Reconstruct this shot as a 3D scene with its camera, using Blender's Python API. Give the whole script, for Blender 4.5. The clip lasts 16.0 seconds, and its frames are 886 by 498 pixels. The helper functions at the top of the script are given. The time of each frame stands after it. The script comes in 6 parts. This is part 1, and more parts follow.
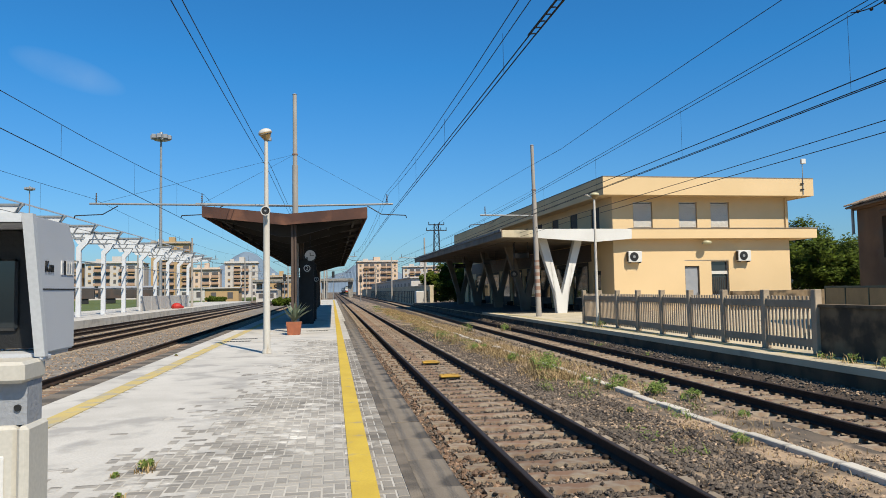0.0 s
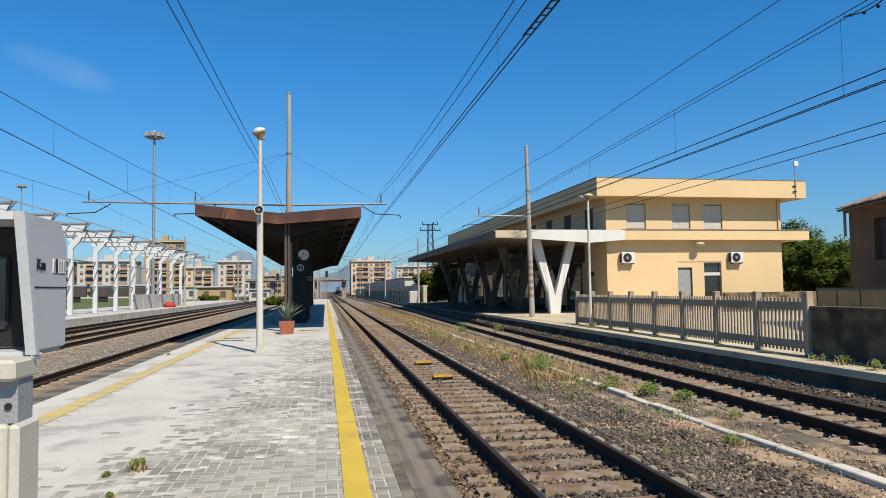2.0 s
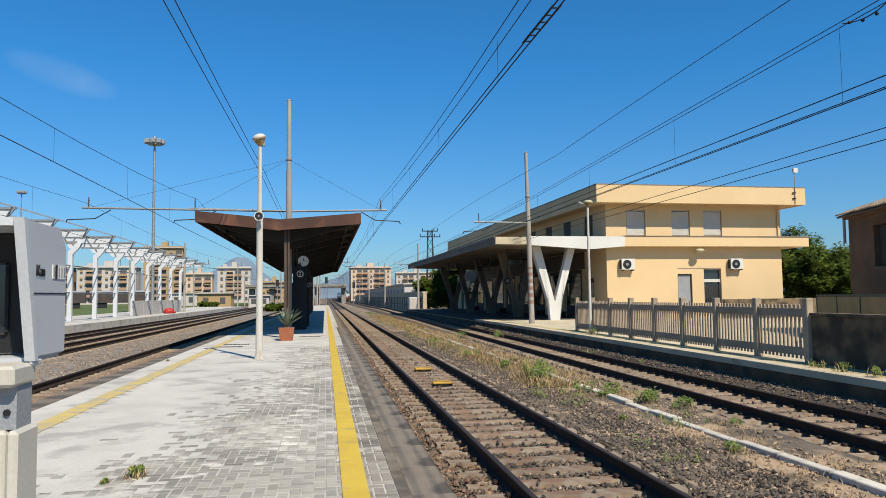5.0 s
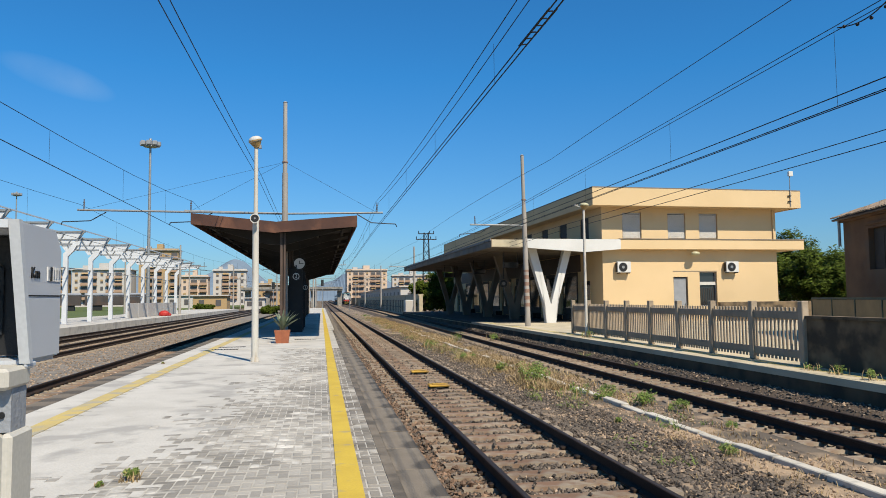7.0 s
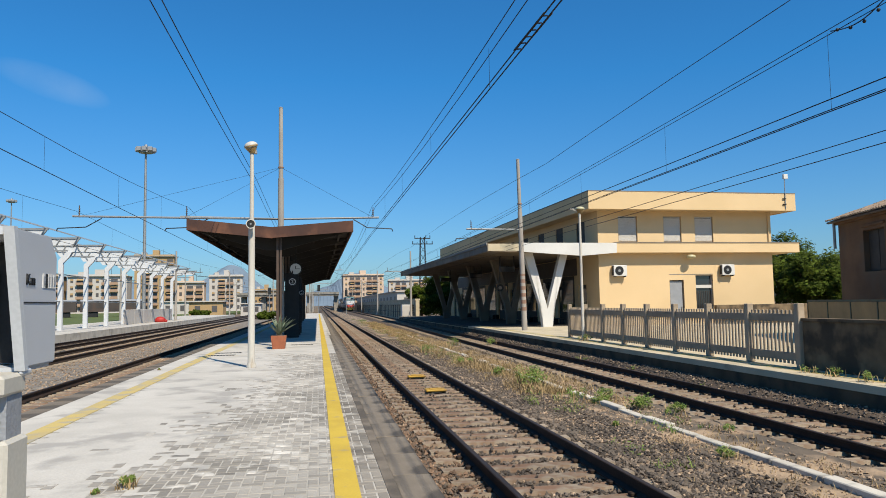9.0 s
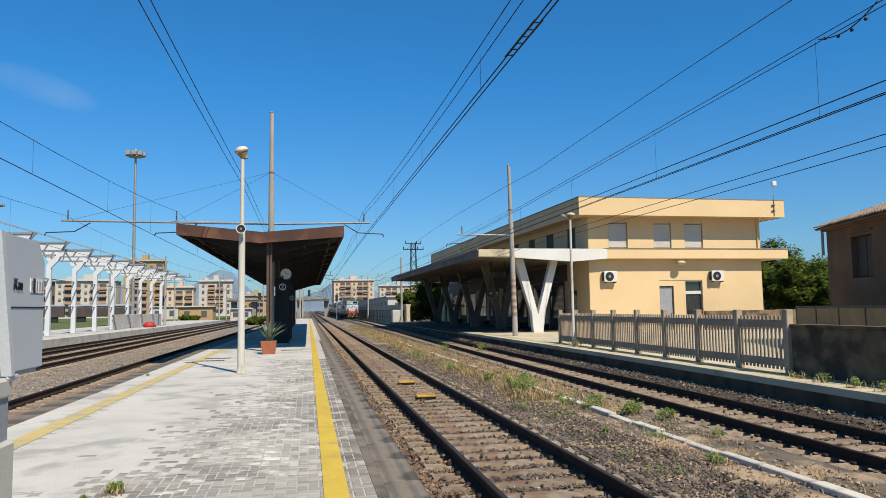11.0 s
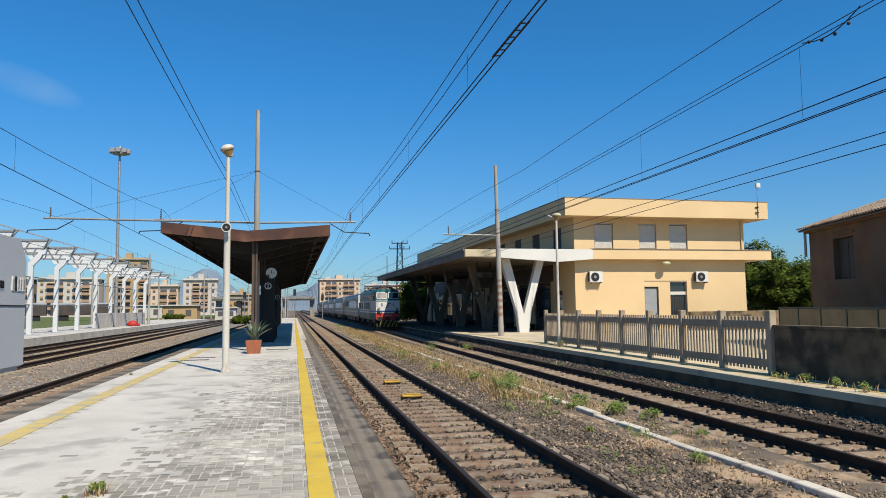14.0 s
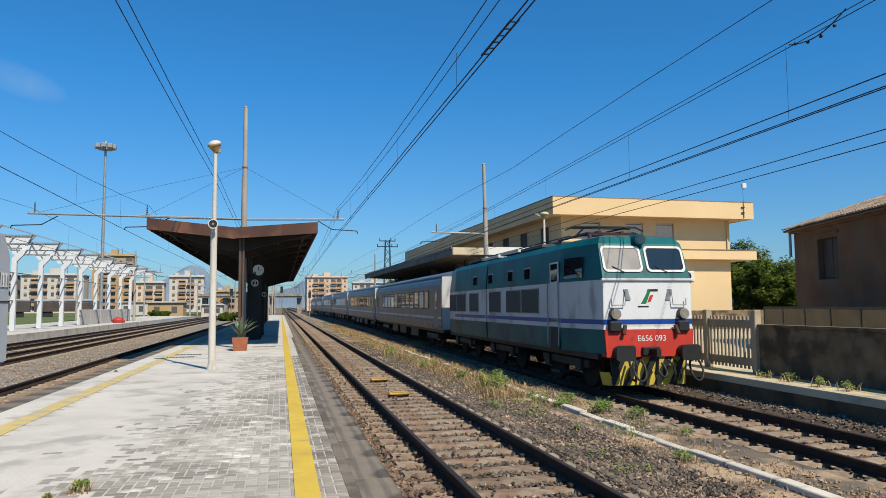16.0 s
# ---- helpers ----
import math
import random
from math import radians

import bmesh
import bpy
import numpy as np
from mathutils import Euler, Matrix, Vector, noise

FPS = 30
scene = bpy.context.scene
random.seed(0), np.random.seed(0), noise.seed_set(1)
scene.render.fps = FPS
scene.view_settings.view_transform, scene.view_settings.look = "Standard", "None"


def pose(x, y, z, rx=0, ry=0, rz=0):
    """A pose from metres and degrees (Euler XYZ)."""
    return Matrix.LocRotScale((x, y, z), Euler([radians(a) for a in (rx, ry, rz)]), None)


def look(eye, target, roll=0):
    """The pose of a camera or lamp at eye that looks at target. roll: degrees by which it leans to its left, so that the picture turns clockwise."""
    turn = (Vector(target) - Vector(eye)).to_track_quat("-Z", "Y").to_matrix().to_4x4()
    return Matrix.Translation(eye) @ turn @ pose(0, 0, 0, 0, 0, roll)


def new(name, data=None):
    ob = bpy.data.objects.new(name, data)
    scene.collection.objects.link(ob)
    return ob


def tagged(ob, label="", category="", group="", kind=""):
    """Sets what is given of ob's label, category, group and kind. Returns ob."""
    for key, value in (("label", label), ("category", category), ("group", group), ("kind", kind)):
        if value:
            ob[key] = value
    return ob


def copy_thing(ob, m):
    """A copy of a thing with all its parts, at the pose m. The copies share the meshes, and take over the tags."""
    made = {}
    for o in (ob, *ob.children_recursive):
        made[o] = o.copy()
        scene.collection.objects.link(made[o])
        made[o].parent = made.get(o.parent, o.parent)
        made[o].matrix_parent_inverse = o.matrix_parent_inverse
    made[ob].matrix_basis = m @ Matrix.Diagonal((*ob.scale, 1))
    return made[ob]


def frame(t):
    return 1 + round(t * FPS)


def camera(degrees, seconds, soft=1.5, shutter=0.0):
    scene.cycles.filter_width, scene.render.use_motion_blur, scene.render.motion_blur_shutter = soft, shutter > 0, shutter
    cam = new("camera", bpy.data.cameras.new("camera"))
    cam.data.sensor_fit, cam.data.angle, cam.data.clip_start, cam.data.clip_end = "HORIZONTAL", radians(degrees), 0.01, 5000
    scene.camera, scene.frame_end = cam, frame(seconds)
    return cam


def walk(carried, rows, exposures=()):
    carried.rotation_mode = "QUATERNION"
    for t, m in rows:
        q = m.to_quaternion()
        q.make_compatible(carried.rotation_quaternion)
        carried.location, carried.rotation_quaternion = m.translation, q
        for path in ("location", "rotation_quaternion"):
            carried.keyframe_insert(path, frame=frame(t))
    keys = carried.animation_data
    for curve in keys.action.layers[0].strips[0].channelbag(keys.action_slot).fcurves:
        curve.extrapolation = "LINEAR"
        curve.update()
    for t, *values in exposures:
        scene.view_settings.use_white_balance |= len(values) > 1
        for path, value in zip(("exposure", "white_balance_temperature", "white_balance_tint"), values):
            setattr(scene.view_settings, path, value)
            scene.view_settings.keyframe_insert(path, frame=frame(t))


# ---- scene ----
# World: x across the tracks to the right, y along them, z up from the near rail heads.
cam = camera(63.38, 16.0, soft=0.9)
EYE = (0.0, 0.0, 2.03)
EXPOSURE = 0.36
ROWS = [
(0.0, 93.242, 0.995, -8.751),
    (0.5, 93.002, 1.025, -8.896),
    (1.0, 92.850, 0.992, -9.018),
    (1.5, 92.977, 0.784, -9.111),
    (2.0, 93.240, 0.706, -9.269),
    (2.5, 93.567, 0.636, -9.172),
    (3.0, 93.589, 0.629, -9.263),
    (3.5, 93.665, 0.745, -9.277),
    (4.0, 93.701, 0.675, -9.188),
    (6.5, 93.877, 0.600, -9.548),
    (7.0, 93.955, 0.618, -9.601),
    (7.5, 94.072, 0.833, -9.723),
    (8.0, 94.005, 0.860, -9.868),
    (8.5, 94.130, 0.868, -9.881),
    (9.0, 94.311, 0.951, -9.872),
    (11.5, 94.759, 0.784, -10.761),
    (12.0, 94.645, 0.698, -10.852),
    (12.5, 94.534, 0.739, -11.083),
    (13.0, 94.546, 0.743, -11.062),
    (13.5, 94.640, 0.743, -11.154),
    (14.0, 94.702, 0.655, -11.724),
    (14.5, 94.702, 0.650, -11.731),
    (15.0, 94.805, 0.450, -12.191),
    (15.5, 94.682, 0.406, -12.435),
    (16.0, 94.535, 0.381, -12.718),
]
walk(cam, [(t, pose(*EYE, rx, ry, rz)) for t, rx, ry, rz in ROWS], exposures=[(0.0, EXPOSURE), (16.0, EXPOSURE)])

# ---- light ----
SUN_ELEV, SUN_TO = 49.0, Vector((0.385, -0.923, 0)).normalized()   # towards the sun, on the ground
world = bpy.data.worlds.new("sky")
scene.world = world
world.use_nodes = True
wn = world.node_tree.nodes
sky = wn.new("ShaderNodeTexSky")
sky.sky_type, sky.sun_disc = "NISHITA", False
sky.sun_elevation, sky.sun_rotation = radians(SUN_ELEV), math.atan2(SUN_TO.x, SUN_TO.y)
sky.air_density, sky.dust_density, sky.ozone_density = 1.0, 0.6, 1.0
azure = wn.new("ShaderNodeMix")
azure.data_type, azure.blend_type = "RGBA", "MULTIPLY"
azure.inputs[0].default_value = 1.0
tc, sep, rise = wn.new("ShaderNodeTexCoord"), wn.new("ShaderNodeSeparateXYZ"), wn.new("ShaderNodeMapRange")
rise.inputs["From Min"].default_value, rise.inputs["From Max"].default_value = 0.0, 0.30
tone = wn.new("ShaderNodeMix")
tone.data_type = "RGBA"
tone.inputs[6].default_value, tone.inputs[7].default_value = (0.58, 0.86, 1.20, 1), (0.245, 0.98, 1.56, 1)
for a, b in ((tc.outputs["Generated"], sep.inputs[0]), (sep.outputs["Z"], rise.inputs["Value"]), (rise.outputs[0], tone.inputs[0]), (tone.outputs[2], azure.inputs[7])):
    world.node_tree.links.new(a, b)
world.node_tree.links.new(sky.outputs[0], azure.inputs[6])


def sky_math(op, a, b):
    """One node of vector or scalar arithmetic for the sky."""
    vec = op in ("DOT_PRODUCT", "SUBTRACT_V")
    q = wn.new("ShaderNodeVectorMath" if vec else "ShaderNodeMath")
    q.operation = "SUBTRACT" if op == "SUBTRACT_V" else op
    for k, v in enumerate((a, b)):
        if hasattr(v, "is_output"):
            world.node_tree.links.new(v, q.inputs[k])
        else:
            q.inputs[k].default_value = v
    return q.outputs["Value"] if op != "SUBTRACT_V" else q.outputs[0]


# a thin veil of high cloud, low over the sidings
away = Vector((-0.342, 1.0, 0.297)).normalized()
flat = Vector((away.y, -away.x, -0.26)).normalized()
off = sky_math("SUBTRACT_V", tc.outputs["Generated"], away)
along = sky_math("DIVIDE", sky_math("DOT_PRODUCT", off, flat), 0.066)
across = sky_math("DIVIDE", sky_math("DOT_PRODUCT", off, flat.cross(away)), 0.02)
spread = sky_math("ADD", sky_math("MULTIPLY", along, along), sky_math("MULTIPLY", across, across))
wisp = wn.new("ShaderNodeTexNoise")
wisp.inputs["Scale"].default_value, wisp.inputs["Detail"].default_value = 14.0, 5.0
world.node_tree.links.new(tc.outputs["Generated"], wisp.inputs["Vector"])
veil = wn.new("ShaderNodeMapRange")
veil.inputs["From Min"].default_value, veil.inputs["From Max"].default_value = 1.0, 0.0
veil.inputs["To Max"].default_value = 0.30
world.node_tree.links.new(spread, veil.inputs["Value"])
haze = wn.new("ShaderNodeMix")
haze.data_type = "RGBA"
haze.inputs[7].default_value = (6.0, 7.4, 8.4, 1)
world.node_tree.links.new(sky_math("MULTIPLY", veil.outputs[0], wisp.outputs["Fac"]), haze.inputs[0])
world.node_tree.links.new(azure.outputs[2], haze.inputs[6])
world.node_tree.links.new(haze.outputs[2], wn["Background"].inputs[0])
wn["Background"].inputs[1].default_value = 0.0705
sun = new("sun", bpy.data.lights.new("sun", "SUN"))
sun.data.energy, sun.data.angle, sun.data.color = 5.1, radians(0.53), (1.0, 0.905, 0.735)
sun_dir = SUN_TO * math.cos(radians(SUN_ELEV)) + Vector((0, 0, math.sin(radians(SUN_ELEV))))
sun.matrix_world = look(sun_dir * 60, (0, 0, 0))

# ---- materials ----


def mat(name, a, b=None, scale=3.0, rough=0.8, metal=0.0, bump=0.25, fine=60.0, amount=1.0, piece=0.0, island=0.0, stretch=(1, 1, 1), spec=0.4, stain=None, stain_scale=0.5, stain_at=0.6):
    """A surface of two tones: broad blotches, fine grain with relief, and stains of their own shape."""
    m = bpy.data.materials.new(name)
    m.use_nodes = True
    nt = m.node_tree
    n, ln = nt.nodes, nt.links.new
    bsdf = n["Principled BSDF"]
    bsdf.inputs["Roughness"].default_value, bsdf.inputs["Metallic"].default_value = rough, metal
    bsdf.inputs["Specular IOR Level"].default_value = spec
    b = b or tuple(c * 0.75 for c in a)
    tc, mp = n.new("ShaderNodeTexCoord"), n.new("ShaderNodeMapping")
    mp.inputs["Scale"].default_value = stretch
    ln(tc.outputs["Object"], mp.inputs[0])

    def tex(s, detail=4.0):
        t = n.new("ShaderNodeTexNoise")
        t.inputs["Scale"].default_value, t.inputs["Detail"].default_value = s, detail
        ln(mp.outputs[0], t.inputs["Vector"])
        return t.outputs["Fac"]

    def ramp(x, lo, hi):
        r = n.new("ShaderNodeMapRange")
        r.inputs["From Min"].default_value, r.inputs["From Max"].default_value = lo, hi
        ln(x, r.inputs["Value"])
        return r.outputs[0]

    def mix(fac, c0, c1, mode="MIX"):
        x = n.new("ShaderNodeMix")
        x.data_type, x.blend_type = "RGBA", mode
        for k, v in ((0, fac), (6, c0), (7, c1)):
            if hasattr(v, "is_output"):
                ln(v, x.inputs[k])
            else:
                x.inputs[k].default_value = v if k == 0 else (*v[:3], 1)
        return x.outputs[2]

    def times(x, k):
        q = n.new("ShaderNodeMath")
        q.operation = "MULTIPLY"
        q.inputs[1].default_value = k
        ln(x, q.inputs[0])
        return q.outputs[0]

    grain = tex(fine, 6.0)
    col = mix(times(ramp(tex(scale), 0.35, 0.65), amount), a, b)
    col = mix(times(ramp(grain, 0.3, 0.7), 0.35), col, tuple(c * 0.62 for c in a))
    if stain:
        col = mix(times(ramp(tex(stain_scale, 7.0), stain_at - 0.06, stain_at + 0.06), 0.8), col, stain)
    for k, node, out in ((piece, "ShaderNodeObjectInfo", "Random"), (island, "ShaderNodeNewGeometry", "Random Per Island")):
        if k:
            hv = n.new("ShaderNodeHueSaturation")
            r = n.new("ShaderNodeMapRange")
            r.inputs["To Min"].default_value, r.inputs["To Max"].default_value = 1 - k, 1 + k
            ln(n.new(node).outputs[out], r.inputs["Value"])
            ln(r.outputs[0], hv.inputs["Value"])
            ln(col, hv.inputs["Color"])
            col = hv.outputs[0]
    ln(col, bsdf.inputs["Base Color"])
    if bump:
        bp = n.new("ShaderNodeBump")
        bp.inputs["Strength"].default_value, bp.inputs["Distance"].default_value = bump, 0.02
        ln(grain, bp.inputs["Height"])
        ln(bp.outputs[0], bsdf.inputs["Normal"])
    return m


def clear(name, tint, rough=0.05):
    m = bpy.data.materials.new(name)
    m.use_nodes = True
    bsdf = m.node_tree.nodes["Principled BSDF"]
    bsdf.inputs["Base Color"].default_value = (*tint, 1)
    bsdf.inputs["Roughness"].default_value = rough
    bsdf.inputs["Transmission Weight"].default_value = 0.0
    bsdf.inputs["Specular IOR Level"].default_value = 0.8
    return m


EARTH = mat("dry_earth", (0.211, 0.148, 0.101), (0.117, 0.086, 0.062), 0.6, 0.95, bump=0.6, fine=25, stain=(0.086, 0.086, 0.027), stain_scale=0.35, stain_at=0.58)
BALLAST = mat("ballast", (0.117, 0.082, 0.056), (0.066, 0.047, 0.033), 2.0, 0.95, bump=0.9, fine=22)
STONE = mat("ballast_stone", (0.13, 0.101, 0.078), (0.058, 0.046, 0.037), 1.2, 0.9, bump=0.3, island=0.6)
PALE_STONE = mat("pale_ballast_stone", (0.328, 0.234, 0.156), (0.195, 0.136, 0.09), 1.2, 0.9, bump=0.3, island=0.5)
RAIL_SIDE = mat("rail_rust", (0.039, 0.021, 0.012), (0.019, 0.011, 0.007), 3.0, 0.8, metal=0.2)
RAIL_TOP = mat("worn_rail_head", (0.058, 0.041, 0.03), (0.031, 0.022, 0.016), 4.0, 0.6, metal=0.3, bump=0.05, stretch=(1, 0.1, 1))
SLEEPER = mat("sleeper_concrete", (0.312, 0.250, 0.183), (0.211, 0.160, 0.113), 2.5, 0.92, piece=0.18, stain=(0.172, 0.09, 0.051), stain_scale=2.5, stain_at=0.56)
PAVER = mat("grey_paver", (0.359, 0.328, 0.285), (0.172, 0.156, 0.133), 0.9, 0.9, bump=0.5, fine=38, island=0.22, piece=0.22, stain=(0.468, 0.437, 0.390), stain_scale=3.2, stain_at=0.60)
PAVER_DARK = mat("dark_worn_paver", (0.27, 0.24, 0.20), (0.14, 0.12, 0.098), 1.5, 0.9, bump=0.4, island=0.25, piece=0.25, stain=(0.437, 0.398, 0.343), stain_scale=2.6, stain_at=0.575)
PLATFORM = mat("platform_concrete", (0.530, 0.495, 0.441), (0.437, 0.406, 0.359), 1.1, 0.92, bump=0.45, fine=35, stain=(0.296, 0.277, 0.250), stain_scale=1.3, stain_at=0.575)
JOINT = mat("pale_joint_sand", (0.484, 0.448, 0.394), (0.343, 0.316, 0.273), 1.5, 0.95)
CURB = mat("edge_stone", (0.211, 0.172, 0.129), (0.121, 0.098, 0.074), 1.6, 0.92, bump=0.5, stain=(0.066, 0.055, 0.044), stain_scale=1.7, stain_at=0.53)
YELLOW = mat("yellow_line_paint", (0.562, 0.390, 0.047), (0.484, 0.328, 0.039), 2.0, 0.75, bump=0.15, stain=(0.312, 0.257, 0.140), stain_scale=5.0, stain_at=0.66)
FADED = mat("faded_yellow_paint", (0.530, 0.398, 0.133), (0.452, 0.351, 0.156), 1.2, 0.85, stain=(0.312, 0.289, 0.234), stain_scale=2.5, stain_at=0.55)
FENCING = mat("warm_fence_concrete", (0.390, 0.304, 0.215), (0.281, 0.218, 0.152), 1.2, 0.93, piece=0.08, stain=(0.148, 0.117, 0.082), stain_scale=1.5, stain_at=0.6)
WALL = mat("stained_wall_concrete", (0.195, 0.136, 0.078), (0.094, 0.066, 0.039), 2.2, 0.95, bump=0.6, stain=(0.039, 0.031, 0.022), stain_scale=1.1, stain_at=0.53)
RUST_BAND = mat("faded_red_band", (0.265, 0.156, 0.109), (0.211, 0.125, 0.086), 6.0, 0.8)
LAMP_COVER = mat("yellowed_lamp_cover", (0.468, 0.429, 0.265), (0.406, 0.367, 0.218), 4.0, 0.4, bump=0.02)
DECKING = mat("warm_platform_concrete", (0.546, 0.460, 0.320), (0.437, 0.367, 0.250), 0.7, 0.93, stain=(0.265, 0.234, 0.172), stain_scale=1.0, stain_at=0.62)
SANDY = mat("sandy_gravel_earth", (0.145, 0.112, 0.08), (0.09, 0.072, 0.055), 1.3, 0.95, bump=0.8, fine=28, stain=(0.406, 0.285, 0.179), stain_scale=1.1, stain_at=0.53)
TROUGH = mat("pale_trough_concrete", (0.54, 0.49, 0.41), (0.42, 0.38, 0.315), 1.5, 0.92, piece=0.12, stain=(0.234, 0.218, 0.195), stain_scale=3.0, stain_at=0.62)
# Stained concrete with the platform face's shade worked into the base colour.
DARK_CONC = mat("shade_darkened_concrete", (0.129, 0.084, 0.047), (0.07, 0.047, 0.027), 1.6, 0.95, bump=0.5, stain=(0.035, 0.03, 0.023), stain_scale=0.8, stain_at=0.55)
CONC = mat("bare_concrete", (0.281, 0.257, 0.226), (0.195, 0.179, 0.156), 1.2, 0.93, stain=(0.125, 0.117, 0.101), stain_scale=0.9, stain_at=0.6)
CREAM = mat("cream_render", (0.640, 0.464, 0.261), (0.585, 0.421, 0.230), 0.25, 0.9, bump=0.1, fine=90, stain=(0.530, 0.382, 0.211), stain_scale=0.35, stain_at=0.64)
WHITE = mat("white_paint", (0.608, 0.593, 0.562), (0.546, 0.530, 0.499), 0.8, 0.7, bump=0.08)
# Weathered white concrete, its base colour lowered to stand in for canopy shade.
OFFWHITE = mat("weathered_shade_dark_concrete", (0.242, 0.195, 0.144), (0.148, 0.117, 0.086), 0.7, 0.9, stain=(0.172, 0.156, 0.140), stain_scale=0.5, stain_at=0.6)
STEEL_WHITE = mat("white_steel", (0.577, 0.585, 0.593), (0.515, 0.523, 0.538), 0.8, 0.45, bump=0.03)
RUST = mat("rusted_fascia", (0.082, 0.033, 0.02), (0.047, 0.021, 0.015), 1.2, 0.75, bump=0.2, stain=(0.156, 0.066, 0.035), stain_scale=0.8, stain_at=0.6)
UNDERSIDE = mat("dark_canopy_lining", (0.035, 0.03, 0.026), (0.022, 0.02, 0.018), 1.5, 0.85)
BROWN_STEEL = mat("brown_painted_steel", (0.086, 0.055, 0.039), (0.058, 0.039, 0.029), 2.0, 0.6)
DARK_METAL = mat("dark_metal", (0.023, 0.023, 0.024), (0.016, 0.016, 0.016), 3.0, 0.55, metal=0.3)
GREY_METAL = mat("galvanised_steel", (0.328, 0.328, 0.320), (0.257, 0.257, 0.250), 4.0, 0.5, metal=0.5, bump=0.05)
POLE_PAINT = mat("pale_pole_paint", (0.546, 0.515, 0.452), (0.468, 0.429, 0.367), 3.0, 0.65, stain=(0.281, 0.211, 0.140), stain_scale=4.0, stain_at=0.64, stretch=(1, 1, 0.25))
POLE_GREY = mat("concrete_mast", (0.351, 0.320, 0.281), (0.265, 0.234, 0.203), 2.0, 0.85, stretch=(1, 1, 0.3))
WIRE = mat("copper_wire_dark", (0.022, 0.02, 0.02), (0.016, 0.016, 0.016), 3.0, 0.6, metal=0.4, bump=0)
TILE = mat("clay_roof_tile", (0.40, 0.29, 0.20), (0.22, 0.16, 0.115), 2.0, 0.9, piece=0.2, island=0.25, stain=(0.094, 0.086, 0.07), stain_scale=1.5, stain_at=0.56)
PLASTER = mat("old_brown_plaster", (0.19, 0.10, 0.05), (0.115, 0.06, 0.032), 0.8, 0.95, stain=(0.117, 0.082, 0.055), stain_scale=0.6, stain_at=0.57)
TERRACOTTA = mat("terracotta", (0.359, 0.117, 0.055), (0.281, 0.094, 0.047), 5.0, 0.85)
GLASS = clear("dark_glass", (0.02, 0.024, 0.028), 0.06)
WOOD_DARK = mat("dark_shutter_wood", (0.055, 0.041, 0.031), (0.035, 0.027, 0.022), 3.0, 0.7)
SHUTTER = mat("white_roller_shutter", (0.546, 0.515, 0.468), (0.491, 0.460, 0.413), 1.0, 0.6)
GREY_DOOR = mat("grey_door_paint", (0.265, 0.273, 0.289), (0.226, 0.234, 0.250), 2.0, 0.6)
LEAF = mat("tree_leaf", (0.066, 0.09, 0.009), (0.031, 0.048, 0.005), 0.6, 0.7, island=0.45, bump=0, spec=0.1)
WEED = mat("weed_leaf", (0.133, 0.183, 0.027), (0.086, 0.129, 0.023), 2.0, 0.7, island=0.35, bump=0)
STRAW = mat("dry_grass", (0.359, 0.250, 0.121), (0.234, 0.164, 0.078), 2.0, 0.85, island=0.35, bump=0)
AGAVE = mat("agave_leaf", (0.179, 0.211, 0.133), (0.117, 0.148, 0.09), 3.0, 0.55, island=0.2, bump=0)
BARK = mat("bark", (0.101, 0.074, 0.051), (0.062, 0.047, 0.035), 5.0, 0.9)
GRASS = mat("field_grass", (0.101, 0.125, 0.027), (0.07, 0.094, 0.023), 0.4, 0.95, bump=0.5, fine=15)
HOOD = mat("grey_plastic_hood", (0.47, 0.48, 0.50), (0.42, 0.43, 0.45), 1.5, 0.5, bump=0.08, fine=200)
BEIGE = mat("beige_enamel", (0.484, 0.452, 0.390), (0.437, 0.406, 0.351), 1.5, 0.5, bump=0.03)
BLACK = mat("black_recess", (0.012, 0.012, 0.012), (0.008, 0.008, 0.008), 2.0, 0.6)
NAVY = mat("navy_panel", (0.023, 0.039, 0.078), (0.02, 0.031, 0.066), 2.0, 0.5)
RED_TARP = mat("red_plastic", (0.429, 0.023, 0.016), (0.328, 0.02, 0.016), 2.0, 0.6)
# Mountain colour with the blue of the distant haze mixed in.
FLAT_BLUE = mat("haze_tinted_hill", (0.183, 0.234, 0.289), (0.156, 0.203, 0.257), 0.004, 1.0, bump=0, fine=0.02, spec=0)
FLAT_A = mat("apartment_render", (0.577, 0.437, 0.328), (0.499, 0.374, 0.281), 0.05, 0.9, bump=0)
FLAT_B = mat("white_apartment_render", (0.484, 0.452, 0.413), (0.429, 0.398, 0.367), 0.05, 0.9, bump=0)
FLAT_C = mat("ochre_apartment_render", (0.390, 0.265, 0.133), (0.343, 0.234, 0.117), 0.05, 0.9, bump=0)
FLAT_D = mat("weathered_balcony_render", (0.390, 0.257, 0.172), (0.328, 0.211, 0.140), 0.1, 0.9, bump=0)
FAR_GLASS = clear("far_window", (0.07, 0.06, 0.055), 0.5)

# ---- builders ----


def box(bm, x0, x1, y0, y1, z0, z1, bevel=0.0):
    m = Matrix.Translation(((x0 + x1) / 2, (y0 + y1) / 2, (z0 + z1) / 2)) @ Matrix.Diagonal((abs(x1 - x0), abs(y1 - y0), abs(z1 - z0), 1))
    vs = bmesh.ops.create_cube(bm, size=1.0, matrix=m)["verts"]
    if bevel:
        es = {e for v in vs for e in v.link_edges}
        bmesh.ops.bevel(bm, geom=list(es), offset=bevel, segments=1, affect="EDGES", profile=0.7)
    return bm


